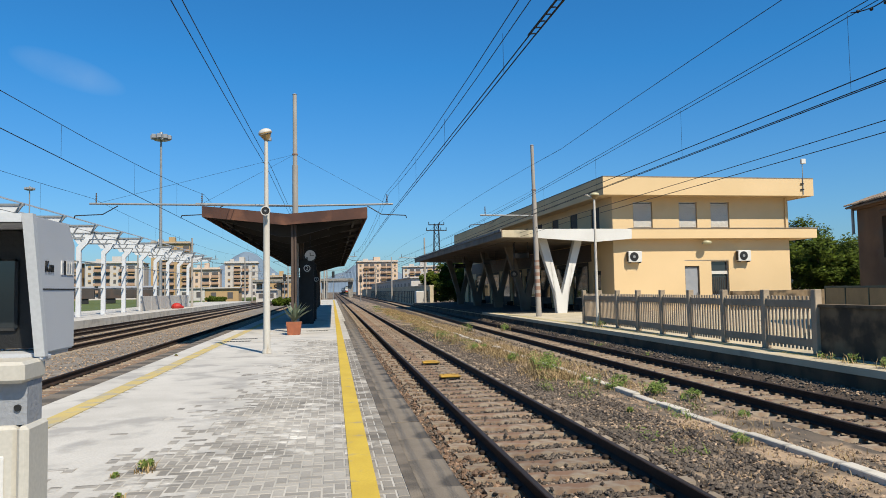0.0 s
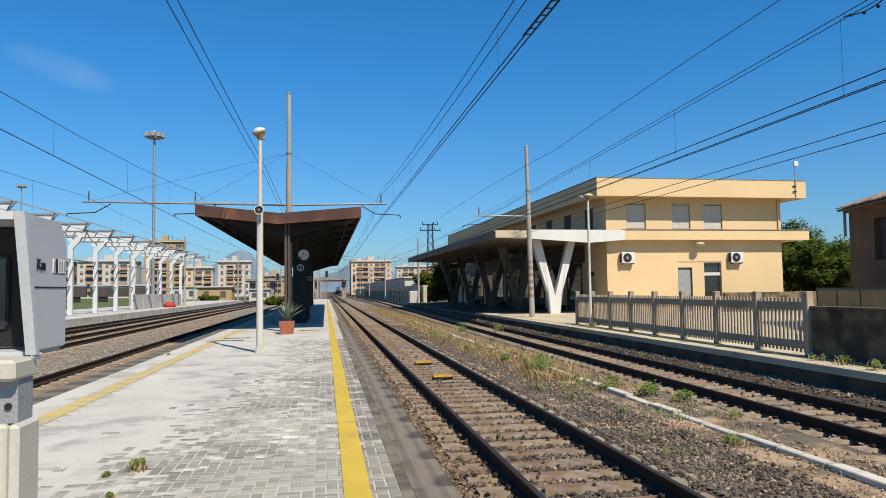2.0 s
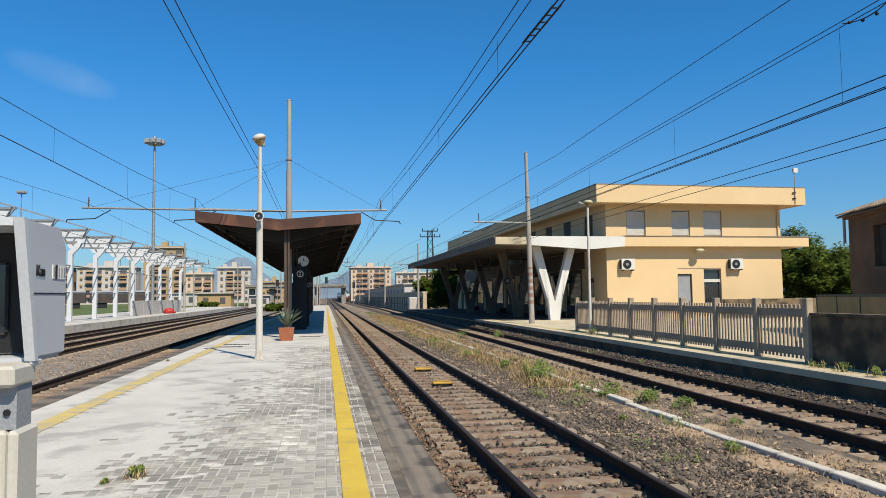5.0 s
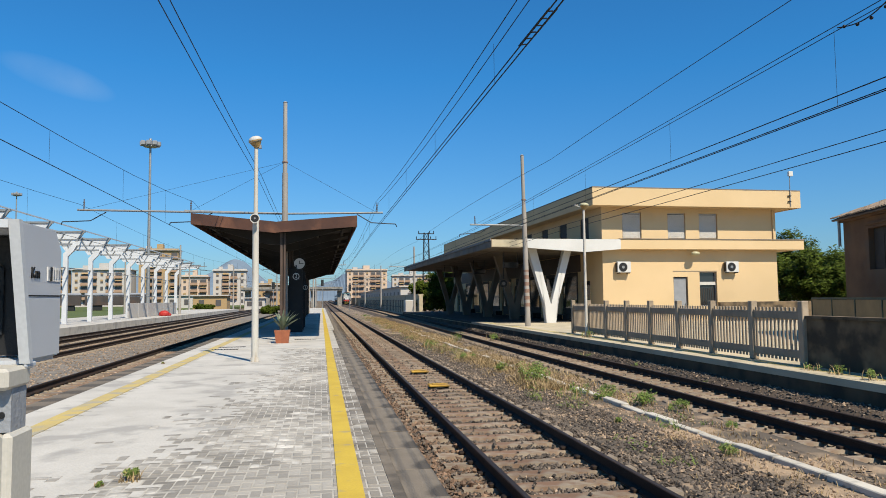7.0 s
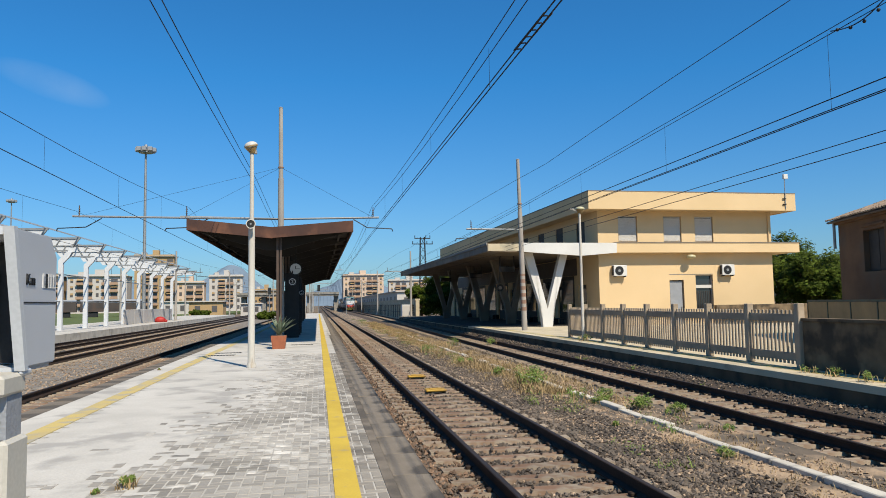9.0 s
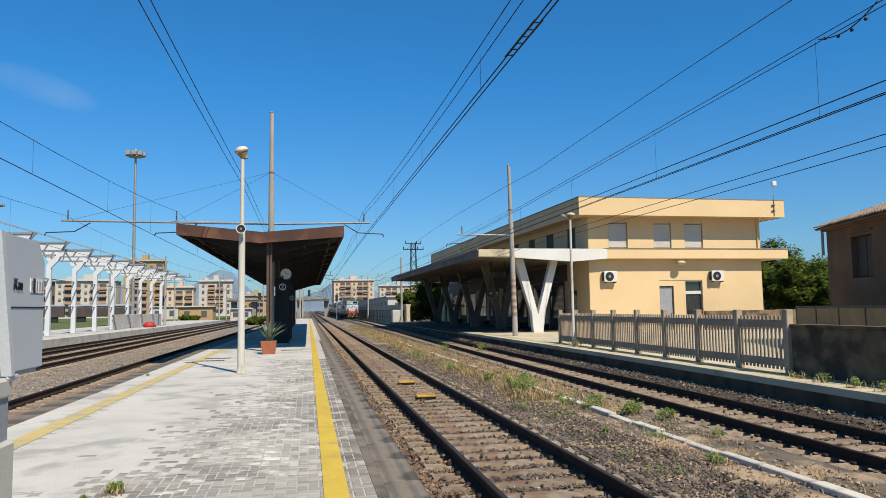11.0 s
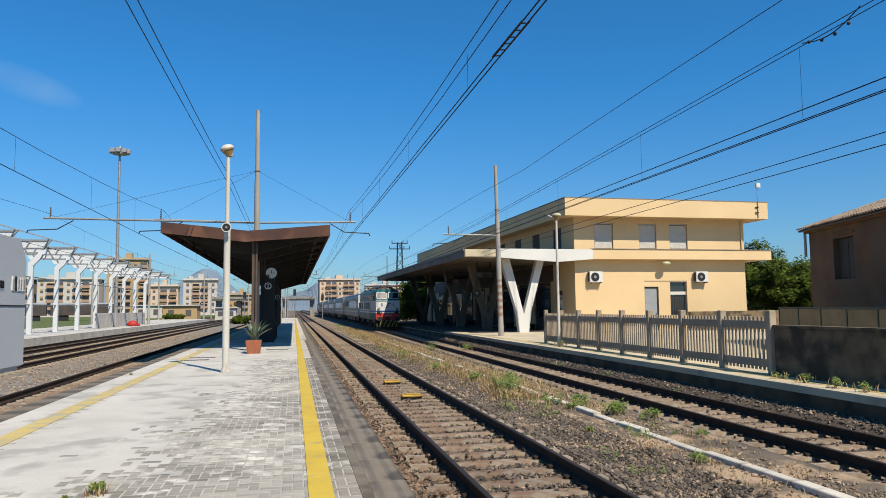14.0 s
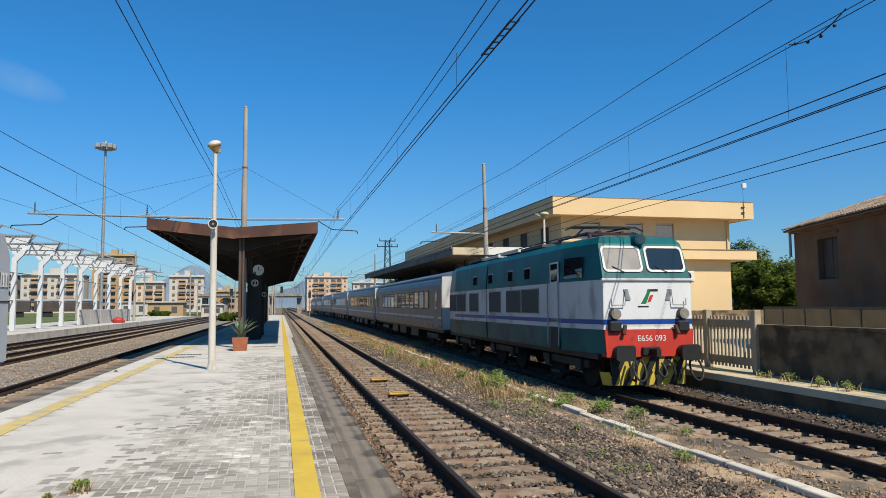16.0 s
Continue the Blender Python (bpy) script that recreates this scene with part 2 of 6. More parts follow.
def rod(bm, p, q, r0, r1=None, n=10):
    p, q = Vector(p), Vector(q)
    d = q - p
    m = Matrix.Translation((p + q) / 2) @ d.to_track_quat("Z", "Y").to_matrix().to_4x4()
    bmesh.ops.create_cone(bm, cap_ends=True, segments=n, radius1=r0, radius2=r0 if r1 is None else r1, depth=d.length, matrix=m)
    return bm


def ball(bm, c, r, n=12, squash=(1, 1, 1)):
    bmesh.ops.create_uvsphere(bm, u_segments=n, v_segments=max(6, n // 2), radius=r, matrix=Matrix.Translation(c) @ Matrix.Diagonal((*squash, 1)))
    return bm


def prism(bm, ring, shift):
    """A closed outline of points, swept by the vector shift."""
    a = [bm.verts.new(p) for p in ring]
    b = [bm.verts.new(Vector(p) + Vector(shift)) for p in ring]
    bm.faces.new(a[::-1]), bm.faces.new(b)
    for i in range(len(a)):
        bm.faces.new((a[i - 1], a[i], b[i], b[i - 1]))
    return bm


def sweep(bm, outline, path):
    """An outline of (across, up) swept along a path of (x, y, z)."""
    rings = []
    for i, p in enumerate(path):
        q, r = Vector(path[max(i - 1, 0)]), Vector(path[min(i + 1, len(path) - 1)])
        d = (r - q).normalized()
        side = Vector((d.y, -d.x, 0)).normalized()
        rings.append([bm.verts.new(Vector(p) + side * a + Vector((0, 0, u))) for a, u in outline])
    k = len(outline)
    for a, b in zip(rings, rings[1:]):
        for i in range(k):
            bm.faces.new((a[i - 1], a[i], b[i], b[i - 1]))
    bm.faces.new(rings[0][::-1]), bm.faces.new(rings[-1])
    return bm


def wire_path(bm, pts, r, n=5):
    ring = [(r * math.cos(2 * math.pi * k / n), r * math.sin(2 * math.pi * k / n)) for k in range(n)]
    return sweep(bm, ring, pts)


def B():
    return bmesh.new()


def mesh_of(name, bm, material, smooth=False):
    bmesh.ops.recalc_face_normals(bm, faces=bm.faces)
    me = bpy.data.meshes.new(name)
    bm.to_mesh(me)
    bm.free()
    me.materials.append(material)
    if smooth:
        me.polygons.foreach_set("use_smooth", [True] * len(me.polygons))
    return me


def part(name, bm, material, parent=None, label="", smooth=False):
    ob = new(name, mesh_of(name, bm, material, smooth))
    ob.parent = parent
    return tagged(ob, label)


def piece(name, me, parent, m):
    ob = new(name, me)
    ob.parent, ob.matrix_basis = parent, m
    return ob


def thing(name, m, label, category, group="", kind=""):
    ob = new(name)
    ob.empty_display_size = 0.2
    ob.matrix_basis = m
    return tagged(ob, label, category, group, kind)


def structure(name, bm, material, label, category=""):
    return tagged(part(name, bm, material), label, category, kind="structure")


def stuff(name, verts, faces, material, label, category, parent=None):
    me = bpy.data.meshes.new(name)
    me.from_pydata(verts, [], faces)
    me.materials.append(material)
    ob = new(name, me)
    ob.parent = parent
    return tagged(ob, label, category, kind="stuff")


def text_part(txt, size, m, material, parent, label):
    cu = bpy.data.curves.new("lettering", "FONT")
    cu.body, cu.size, cu.extrude, cu.align_x, cu.align_y = txt, size, 0.003, "CENTER", "CENTER"
    cu.materials.append(material)
    ob = new("lettering", cu)
    ob.parent, ob.matrix_basis = parent, m
    return tagged(ob, label)


rnd = random.Random(7)

# ---- ground, tracks, platforms ----
LOW, DECK = -0.2, 0.3            # the station-side track and its platform
TOP = 0.4                        # island platform surface


def x_near(y):
    return 2.83


def x_far(y):
    """Centre line of the station-side track."""
    return 8.78 + 0.55 * math.tanh(max(y - 6, -30) / 26)


def z_far(y):
    """Rail level of the station-side track, which climbs gently into the distance."""
    u = min(max((y - 28) / 100, 0), 1)
    return LOW + 0.40 * u * u * (3 - 2 * u) + 0.002 * max(y - 150, 0)


def z_flat(y):
    return 0.0018 * max(y - 150, 0)


def x_l1(y):
    return -6.2


def x_l2(y):
    return -11.35


def x_l3(y):
    return -14.7


bm = B()
xs = [-2500, -300, -60, -18, -4.0, 0.6, 4.6, 7.0, 11, 60, 300, 2500]
ys = [-60, -10, 30, 60, 120, 300, 800, 3200]
grid = [[bm.verts.new((x, y, -0.55 if abs(x) < 100 else -0.6)) for x in xs] for y in ys]
for r0, r1 in zip(grid, grid[1:]):
    for i in range(len(xs) - 1):
        bm.faces.new((r0[i], r0[i + 1], r1[i + 1], r1[i]))
structure("ground", bm, EARTH, "dry brown railway yard earth with sparse grass", "ground")

RAIL = [(-0.07, -0.175), (0.07, -0.175), (0.07, -0.155), (0.012, -0.125), (0.012, -0.045), (0.036, -0.035), (0.036, -0.004), (0.026, 0), (-0.026, 0), (-0.036, -0.004), (-0.036, -0.035), (-0.012, -0.045), (-0.012, -0.125), (-0.07, -0.155)]


def track(name, xf, zf, y0, y1, first, label):
    t = thing(name, pose(0, 0, 0), label, "railway track", "parallel railway tracks", "structure")
    ys = [y0 + i * 3.0 for i in range(int((min(y1, 130) - y0) / 3) + 1)] + [200, 320, 500, 800]
    for side in (-0.7525, 0.7525):
        part("rail", sweep(B(), RAIL, [(xf(y) + side, y, zf(y)) for y in ys]), RAIL_SIDE, t, "rust-brown steel rail")
        part("rail_head", sweep(B(), [(-0.028, 0.0), (0.028, 0.0), (0.026, 0.003), (-0.026, 0.003)], [(xf(y) + side, y, zf(y)) for y in ys]), RAIL_TOP, t, "worn steel running surface")
    sl = B()
    prism(sl, [(-1.2, -0.13, -0.38), (1.2, -0.13, -0.38), (1.2, -0.11, -0.175), (0.5, -0.10, -0.185), (-0.5, -0.10, -0.185), (-1.2, -0.11, -0.175)], (0, 0.23, 0))
    me = mesh_of("sleeper", sl, SLEEPER)
    clip = mesh_of("rail_clip", box(B(), -0.13, 0.13, -0.05, 0.05, -0.18, -0.135, 0.01), RAIL_SIDE)
    y, k = first, 0
    while y < y1 and k < 290:
        d = (xf(y + 1) - xf(y - 1)) / 2
        m = pose(xf(y) + rnd.uniform(-0.02, 0.02), y + rnd.uniform(-0.02, 0.02), zf(y) + rnd.uniform(-0.008, 0.004), 0, 0, -math.degrees(d) + rnd.uniform(-1, 1))
        s = piece("sleeper", me, t, m)
        if y < 26:
            for side in (-0.7525, 0.7525):
                piece("rail_clip", clip, s, pose(side, 0, 0))
        y += 0.6
        k += 1
    bed = B()
    sweep(bed, [(-2.6, -1.4), (2.6, -1.4), (2.3, -0.56), (1.55, -0.24), (-1.55, -0.24), (-2.3, -0.56)], [(xf(y), y, zf(y)) for y in ys])
    part("ballast_bed", bed, BALLAST, t, "crushed grey stone bed")
    return t


track_near = track("railway_track", x_near, z_flat, -12, 130, -3.0, "straight track with concrete sleepers beside the island platform")
track_far = track("railway_track", x_far, z_far, -12, 130, -3.0, "track with concrete sleepers beside the station platform")
track_l1 = track("railway_track", x_l1, z_flat, -12, 110, 6.0, "track with rusty rails beyond the island platform")
track_l2 = track("railway_track", x_l2, z_flat, -12, 100, 22.0, "rusty sidings track on pale ballast")
track_l3 = track("railway_track", x_l3, z_flat, -12, 100, 30.0, "rusty sidings track by the far platform")

# island platform
bm = B()
box(bm, -4.29, 0.69, -14, 150, -0.5, TOP - 0.0085)
structure("island_platform", bm, JOINT, "island platform core with pale sandy paving bed", "platform")
for nm, x0, x1 in (("platform_edge", 0.70, 1.06), ("platform_edge", -4.66, -4.28)):
    ed = thing(nm, pose(0, 0, 0), "worn dark stone coping of the island platform edge", "platform edge", "platform edges", "structure")
    me = mesh_of("coping_stone", box(B(), x0, x1, 0.004, 0.996, -0.5, TOP - 0.004, 0.006), CURB)
    for i in range(150):
        piece("coping_stone", me, ed, pose(0, i - 2, rnd.uniform(-0.006, 0.004), 0, 0, rnd.uniform(-0.15, 0.15)))
    part("coping", box(B(), x0, x1, 148.0, 150, -0.5, TOP - 0.004), CURB, ed)
    part("coping", box(B(), x0, x1, -14, -2.0, -0.5, TOP - 0.004), CURB, ed)
bm = B()
box(bm, 0.60, 0.70, -14, 148, TOP - 0.05, TOP - 0.0015)
structure("paving_border", bm, CURB, "dark dirt-filled border of the platform paving", "paving")
# yellow safety lines
line = thing("safety_line", pose(0, 0, 0), "yellow painted safety line on grey platform paving", "floor marking", "safety lines", "structure")
part("paint", box(B(), 0.14, 0.36, -14, 140, TOP - 0.05, TOP + 0.005), YELLOW, line)
line = thing("safety_line", pose(0, 0, 0), "faded yellow safety line on pale platform concrete", "floor marking", "safety lines", "structure")
part("paint", box(B(), -3.78, -3.5, -14, 140, TOP - 0.05, TOP + 0.005), FADED, line)
# smooth old concrete screed on the middle and left of the platform
bm = B()
box(bm, -4.28, -3.78, -14, 148, TOP - 0.05, TOP)
structure("platform_margin", bm, PLATFORM, "pale worn concrete margin of the island platform", "paving")
bm = B()
box(bm, -3.5, 0.14, 25.0, 148, TOP - 0.05, TOP), box(bm, 0.36, 0.70, 40.0, 148, TOP - 0.05, TOP), box(bm, -3.5, 0.14, -14, 2.5, TOP - 0.05, TOP), box(bm, 0.36, 0.70, -14, 2.5, TOP - 0.05, TOP)
structure("platform_floor", bm, PLATFORM, "pale concrete floor of the island platform", "paving")

# station platform
bm = B()
path = [(x_far(y), y, 0) for y in (-14, 0, 8, 16, 26, 40, 60, 80, 98)]
sweep(bm, [(1.66, -0.6), (30, -0.6), (30, DECK), (1.66, DECK)], path)
structure("station_platform", bm, DECKING, "station platform with bare concrete face", "platform")
# Thin facing over the platform side, coloured dark to deepen its shade.
bm = B()
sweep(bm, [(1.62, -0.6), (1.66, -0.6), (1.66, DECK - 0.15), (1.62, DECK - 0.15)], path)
structure("platform_face", bm, DARK_CONC, "stained concrete face of the station platform, darkened for shade", "platform")
bm = B()
sweep(bm, [(1.60, DECK - 0.15), (2.0, DECK - 0.15), (2.0, DECK + 0.005), (1.60, DECK + 0.005)], path)
structure("platform_coping", bm, DECKING, "pale stone coping of the station platform", "platform edge")
bm = B()
sweep(bm, [(2.15, DECK - 0.1), (2.5, DECK - 0.1), (2.5, DECK + 0.006), (2.15, DECK + 0.006)], path)
structure("safety_line_station", bm, FADED, "faded yellow safety line on the station platform", "floor marking")

bm = B()
sweep(bm, [(0.95, -0.5), (1.62, -0.5), (1.62, -0.13), (1.3, -0.19), (0.95, -0.41)], path)
structure("ballast_shoulder", bm, BALLAST, "ballast heaped against the station platform face", "ballast")
# Dark sheets over deck and coping paint the shade under the station canopy.
bm = B()
sweep(bm, [(2.7, DECK - 0.05), (10.0, DECK - 0.05), (10.0, DECK + 0.008), (2.7, DECK + 0.008)], [(x_far(y), y, 0) for y in (48, 60, 80, 97)])
sweep(bm, [(1.60, DECK - 0.1), (2.72, DECK - 0.1), (2.72, DECK + 0.011), (1.58, DECK + 0.011), (1.58, DECK - 0.1)], [(x_far(y), y, 0) for y in (52, 62, 80, 97)])
structure("platform_asphalt", bm, mat("shade_dark_paving", (0.058, 0.051, 0.043), (0.039, 0.034, 0.03), 1.0, 0.9, bump=0.4), "dark paving sheet with the canopy shade put into its colour", "paving")
# far left platform
bm = B()
box(bm, -26, -16.4, -10, 150, -0.5, TOP)
structure("siding_platform", bm, PLATFORM, "pale concrete siding platform", "platform")
bm = B()
box(bm, -200, -26, 20, 330, -0.5, 0.1)
structure("meadow", bm, GRASS, "rough green grass beyond the siding platform", "grass")

bm = B()
box(bm, -16.39, -4.67, -14, 160, -0.5, -0.212)
structure("yard_ballast", bm, mat("pale_yard_ballast", (0.242, 0.207, 0.168), (0.148, 0.125, 0.101), 2.5, 0.95, bump=0.9, fine=14), "pale grey ballast between the far tracks", "ballast")
# cable trough strip between the tracks
tr = thing("cable_trough", pose(0, 0, 0), "pale concrete cable trough lids between the tracks", "cable trough", "", "structure")
me = mesh_of("trough_lid", box(B(), -0.085, 0.085, 0.006, 0.994, -0.35, -0.15, 0.012), TROUGH)
for i in range(60):
    piece("trough_lid", me, tr, pose(6.12 + 0.02 * math.sin(i * 1.7), i - 4, rnd.uniform(-0.045, 0.006), rnd.uniform(-0.8, 0.8), rnd.uniform(-3, 3), rnd.uniform(-0.9, 0.9)))
bm = B()
sweep(bm, [(1.2, -0.56), (4.6, -0.56), (4.4, -0.24), (1.4, -0.21)], [(x_near(y), y, 0) for y in (-12, 40, 130, 300)])
structure("between_tracks", bm, SANDY, "gravelly earth strip with dry grass between the tracks", "ground")

# ---- island canopy ----
CY0, CY1 = 29.5, 86.0


def canopy():
    t = thing("platform_canopy", pose(-1.8, CY0, TOP), "butterfly platform canopy with rusty brown fascia and dark underside", "canopy")
    L = CY1 - CY0
    zL, zM, zR = 5.12, 4.80, 5.08
    xl, xr = -3.3, 3.25
    for x0, z0, x1, z1 in ((xl, zL, 0.0, zM), (0.0, zM, xr, zR)):
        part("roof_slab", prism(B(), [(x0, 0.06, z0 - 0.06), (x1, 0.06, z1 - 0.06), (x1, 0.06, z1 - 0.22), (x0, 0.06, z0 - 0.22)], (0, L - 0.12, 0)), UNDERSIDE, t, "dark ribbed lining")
        part("fascia", prism(B(), [(x0, 0, z0), (x1, 0, z1), (x1, 0, z1 - 0.46), (x0, 0, z0 - 0.44)], (0, 0.06, 0)), RUST, t)
        part("fascia", prism(B(), [(x0, L - 0.06, z0), (x1, L - 0.06, z1), (x1, L - 0.06, z1 - 0.46), (x0, L - 0.06, z0 - 0.44)], (0, 0.06, 0)), RUST, t)
    for x, z in ((xl, zL), (xr - 0.06, zR)):
        part("fascia", box(B(), x, x + 0.06, 0.06, L - 0.06, z - 0.44, z), RUST, t)
    n = 14
    for i in range(n):                                   # cross ribs under the wings
        y = 1.0 + i * (L - 2) / (n - 1)
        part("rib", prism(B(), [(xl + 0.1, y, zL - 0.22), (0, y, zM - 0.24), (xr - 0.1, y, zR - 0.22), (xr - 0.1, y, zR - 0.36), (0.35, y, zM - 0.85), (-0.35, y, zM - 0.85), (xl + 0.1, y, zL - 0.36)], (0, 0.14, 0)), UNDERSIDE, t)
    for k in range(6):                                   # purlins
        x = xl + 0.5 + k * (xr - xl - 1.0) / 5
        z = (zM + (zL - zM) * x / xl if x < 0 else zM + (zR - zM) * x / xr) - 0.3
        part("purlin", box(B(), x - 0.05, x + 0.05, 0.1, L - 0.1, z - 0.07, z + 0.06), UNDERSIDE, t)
    for i in range(8):
        y = 0.5 + i * 8.0
        p = part("post", box(B(), 0.14, 0.24, y - 0.1, y + 0.1, 0, zM - 0.4, 0.01), BROWN_STEEL, t)
        part("flange", box(B(), 0.28, 0.36, y - 0.1, y + 0.1, 0, zM - 0.4, 0.01), BROWN_STEEL, p)
        part("web", box(B(), 0.24, 0.28, y - 0.02, y + 0.02, 0, zM - 0.4), BROWN_STEEL, p)
    return t


canopy()
# things under the canopy: waiting enclosure wall, clock, signs
t = thing("waiting_shelter", pose(-1.15, 37.6, TOP), "dark brown panelled shelter under the canopy", "shelter")
for i in range(3):
    part("panel", box(B(), -0.5, 0.2, i * 3.2, i * 3.2 + 0.1, 0.0, 3.3, 0.02), DARK_METAL, t)
    part("side_panel", box(B(), -0.6, -0.5, i * 3.2 + 0.1, i * 3.2 + 2.9, 0.1, 2.4, 0.01), DARK_METAL, t)


def round_sign(x, y, z, r, label, category, hang):
    t = thing("station_clock" if category == "clock" else "round_sign", pose(x, y, z), label, category)
    part("rim", rod(B(), (0, 0.02, 0), (0, 0.12, 0), r + 0.04, n=28), DARK_METAL, t)
    part("face", rod(B(), (0, 0.0, 0), (0, 0.02, 0), r, n=28), WHITE, t)
    part("hanger", box(B(), -0.03, 0.03, 0.04, 0.1, r, hang), DARK_METAL, t)
    if category == "clock":
        part("hour_hand", box(B(), -0.015, 0.015, -0.012, -0.004, 0, r * 0.55), BLACK, t)
        part("minute_hand", box(B(), -0.01, r * 0.75, -0.012, -0.004, -0.012, 0.012), BLACK, t)
    else:
        part("disc", rod(B(), (0, -0.006, 0), (0, 0.0, 0), r * 0.78, n=24), BLACK, t, "black disc")
        text_part("2", r * 1.5, pose(0, -0.008, 0, 90, 0, 0), WHITE, t, "white platform number")
    return t


round_sign(-0.98, 33.0, 3.68, 0.24, "round white station clock hung under the canopy", "clock", 1.0)
round_sign(-1.12, 32.9, 3.10, 0.15, "small round platform number sign", "sign", 0.5)
round_sign(-0.86, 40.0, 2.72, 0.13, "small round platform number sign", "sign", 0.5)

# ---- lamps and masts ----


BOWL = mat("yellowed_lamp_bowl", (0.359, 0.234, 0.094), (0.281, 0.179, 0.07), 6.0, 0.35)


def platform_lamp(x, y, z, h, label, lean=0.0):
    t = thing("platform_lamp", pose(x, y, z, 0, lean), label, "lamp post", "platform lamps")
    part("pole", rod(B(), (0, 0, 0), (0, 0, h * 0.62), 0.095, 0.085, 14), POLE_PAINT, t, smooth=False)
    part("upper_pole", rod(B(), (0, 0, h * 0.62), (0, 0, h - 0.3), 0.06, 0.05, 12), POLE_PAINT, t)
    part("base_collar", rod(B(), (0, 0, 0), (0, 0, 0.12), 0.13, 0.11, 14), POLE_PAINT, t)
    hd = part("lamp_head", rod(rod(B(), (0.03, 0, h - 0.34), (-0.02, -0.02, h - 0.17), 0.075, 0.17, 16), (-0.02, -0.02, h - 0.17), (-0.028, -0.024, h - 0.14), 0.185, 0.185, 16), BOWL, t, "yellowed translucent lamp bowl")
    dome = ball(B(), (0, 0, 0), 0.185, 16, (1, 1, 0.62))
    bmesh.ops.transform(dome, matrix=pose(-0.028, -0.024, h - 0.138, 5, -16), verts=dome.verts)
    part("dome", dome, SHUTTER, hd, "white domed lamp cover", True)
    part("clamp", box(B(), 0.05, 0.14, -0.05, 0.05, h - 0.36, h - 0.26, 0.01), GREY_METAL, hd)
    return t


lp = platform_lamp(-1.76, 20.0, TOP, 6.15, "tall pale painted platform lamp with round head and loudspeaker")
sp = part("loudspeaker", rod(B(), (0, -0.30, 3.83), (0, -0.10, 3.83), 0.105, 0.06, 16), GREY_METAL, lp, "pale grey horn loudspeaker")
part("horn_rim", rod(B(), (0, -0.30, 3.83), (0, -0.27, 3.83), 0.13, 0.125, 16), SHUTTER, sp)
part("horn_mouth", rod(B(), (0, -0.306, 3.83), (0, -0.30, 3.83), 0.092, 0.092, 16), BLACK, sp)
part("horn_plug", rod(B(), (0, -0.315, 3.83), (0, -0.306, 3.83), 0.028, 0.028, 10), GREY_METAL, sp)


def station_lamp(x, y, z, h):
    t = thing("platform_lamp", pose(x, y, z), "slim pale lamp post with yellowed round head on station platform", "lamp post", "platform lamps")
    part("pole", rod(B(), (0, 0, 0), (0, 0, h - 0.2), 0.07, 0.05, 12), POLE_PAINT, t)
    part("base_collar", rod(B(), (0, 0, 0), (0, 0, 0.15), 0.11, 0.09, 12), POLE_PAINT, t)
    a = part("arm", rod(B(), (-0.05, 0, h - 0.22), (-0.4, 0, h - 0.12), 0.022, n=8), POLE_PAINT, t)
    part("arm_plate", box(B(), -0.46, -0.3, -0.07, 0.07, h - 0.14, h - 0.08, 0.01), SHUTTER, a)
    hd = part("lamp_head", rod(B(), (0.02, 0, h - 0.3), (0.02, -0.02, h - 0.12), 0.08, 0.2, 16), BOWL, t, "yellowed translucent lamp bowl")
    part("lamp_cover", ball(B(), (0.02, -0.02, h - 0.1), 0.21, 16, (1, 1, 0.5)), LAMP_COVER, hd, "yellowed lamp cover", True)


station_lamp(11.6, 30.5, DECK, 5.95)


def insulator(bm, p, up=1):
    for k in range(4):
        rod(bm, (p[0], p[1], p[2] + up * k * 0.11), (p[0], p[1], p[2] + up * (k * 0.11 + 0.05)), 0.05, 0.03, 8)
    rod(bm, p, (p[0], p[1], p[2] + up * 0.5), 0.025, n=6)
    return bm


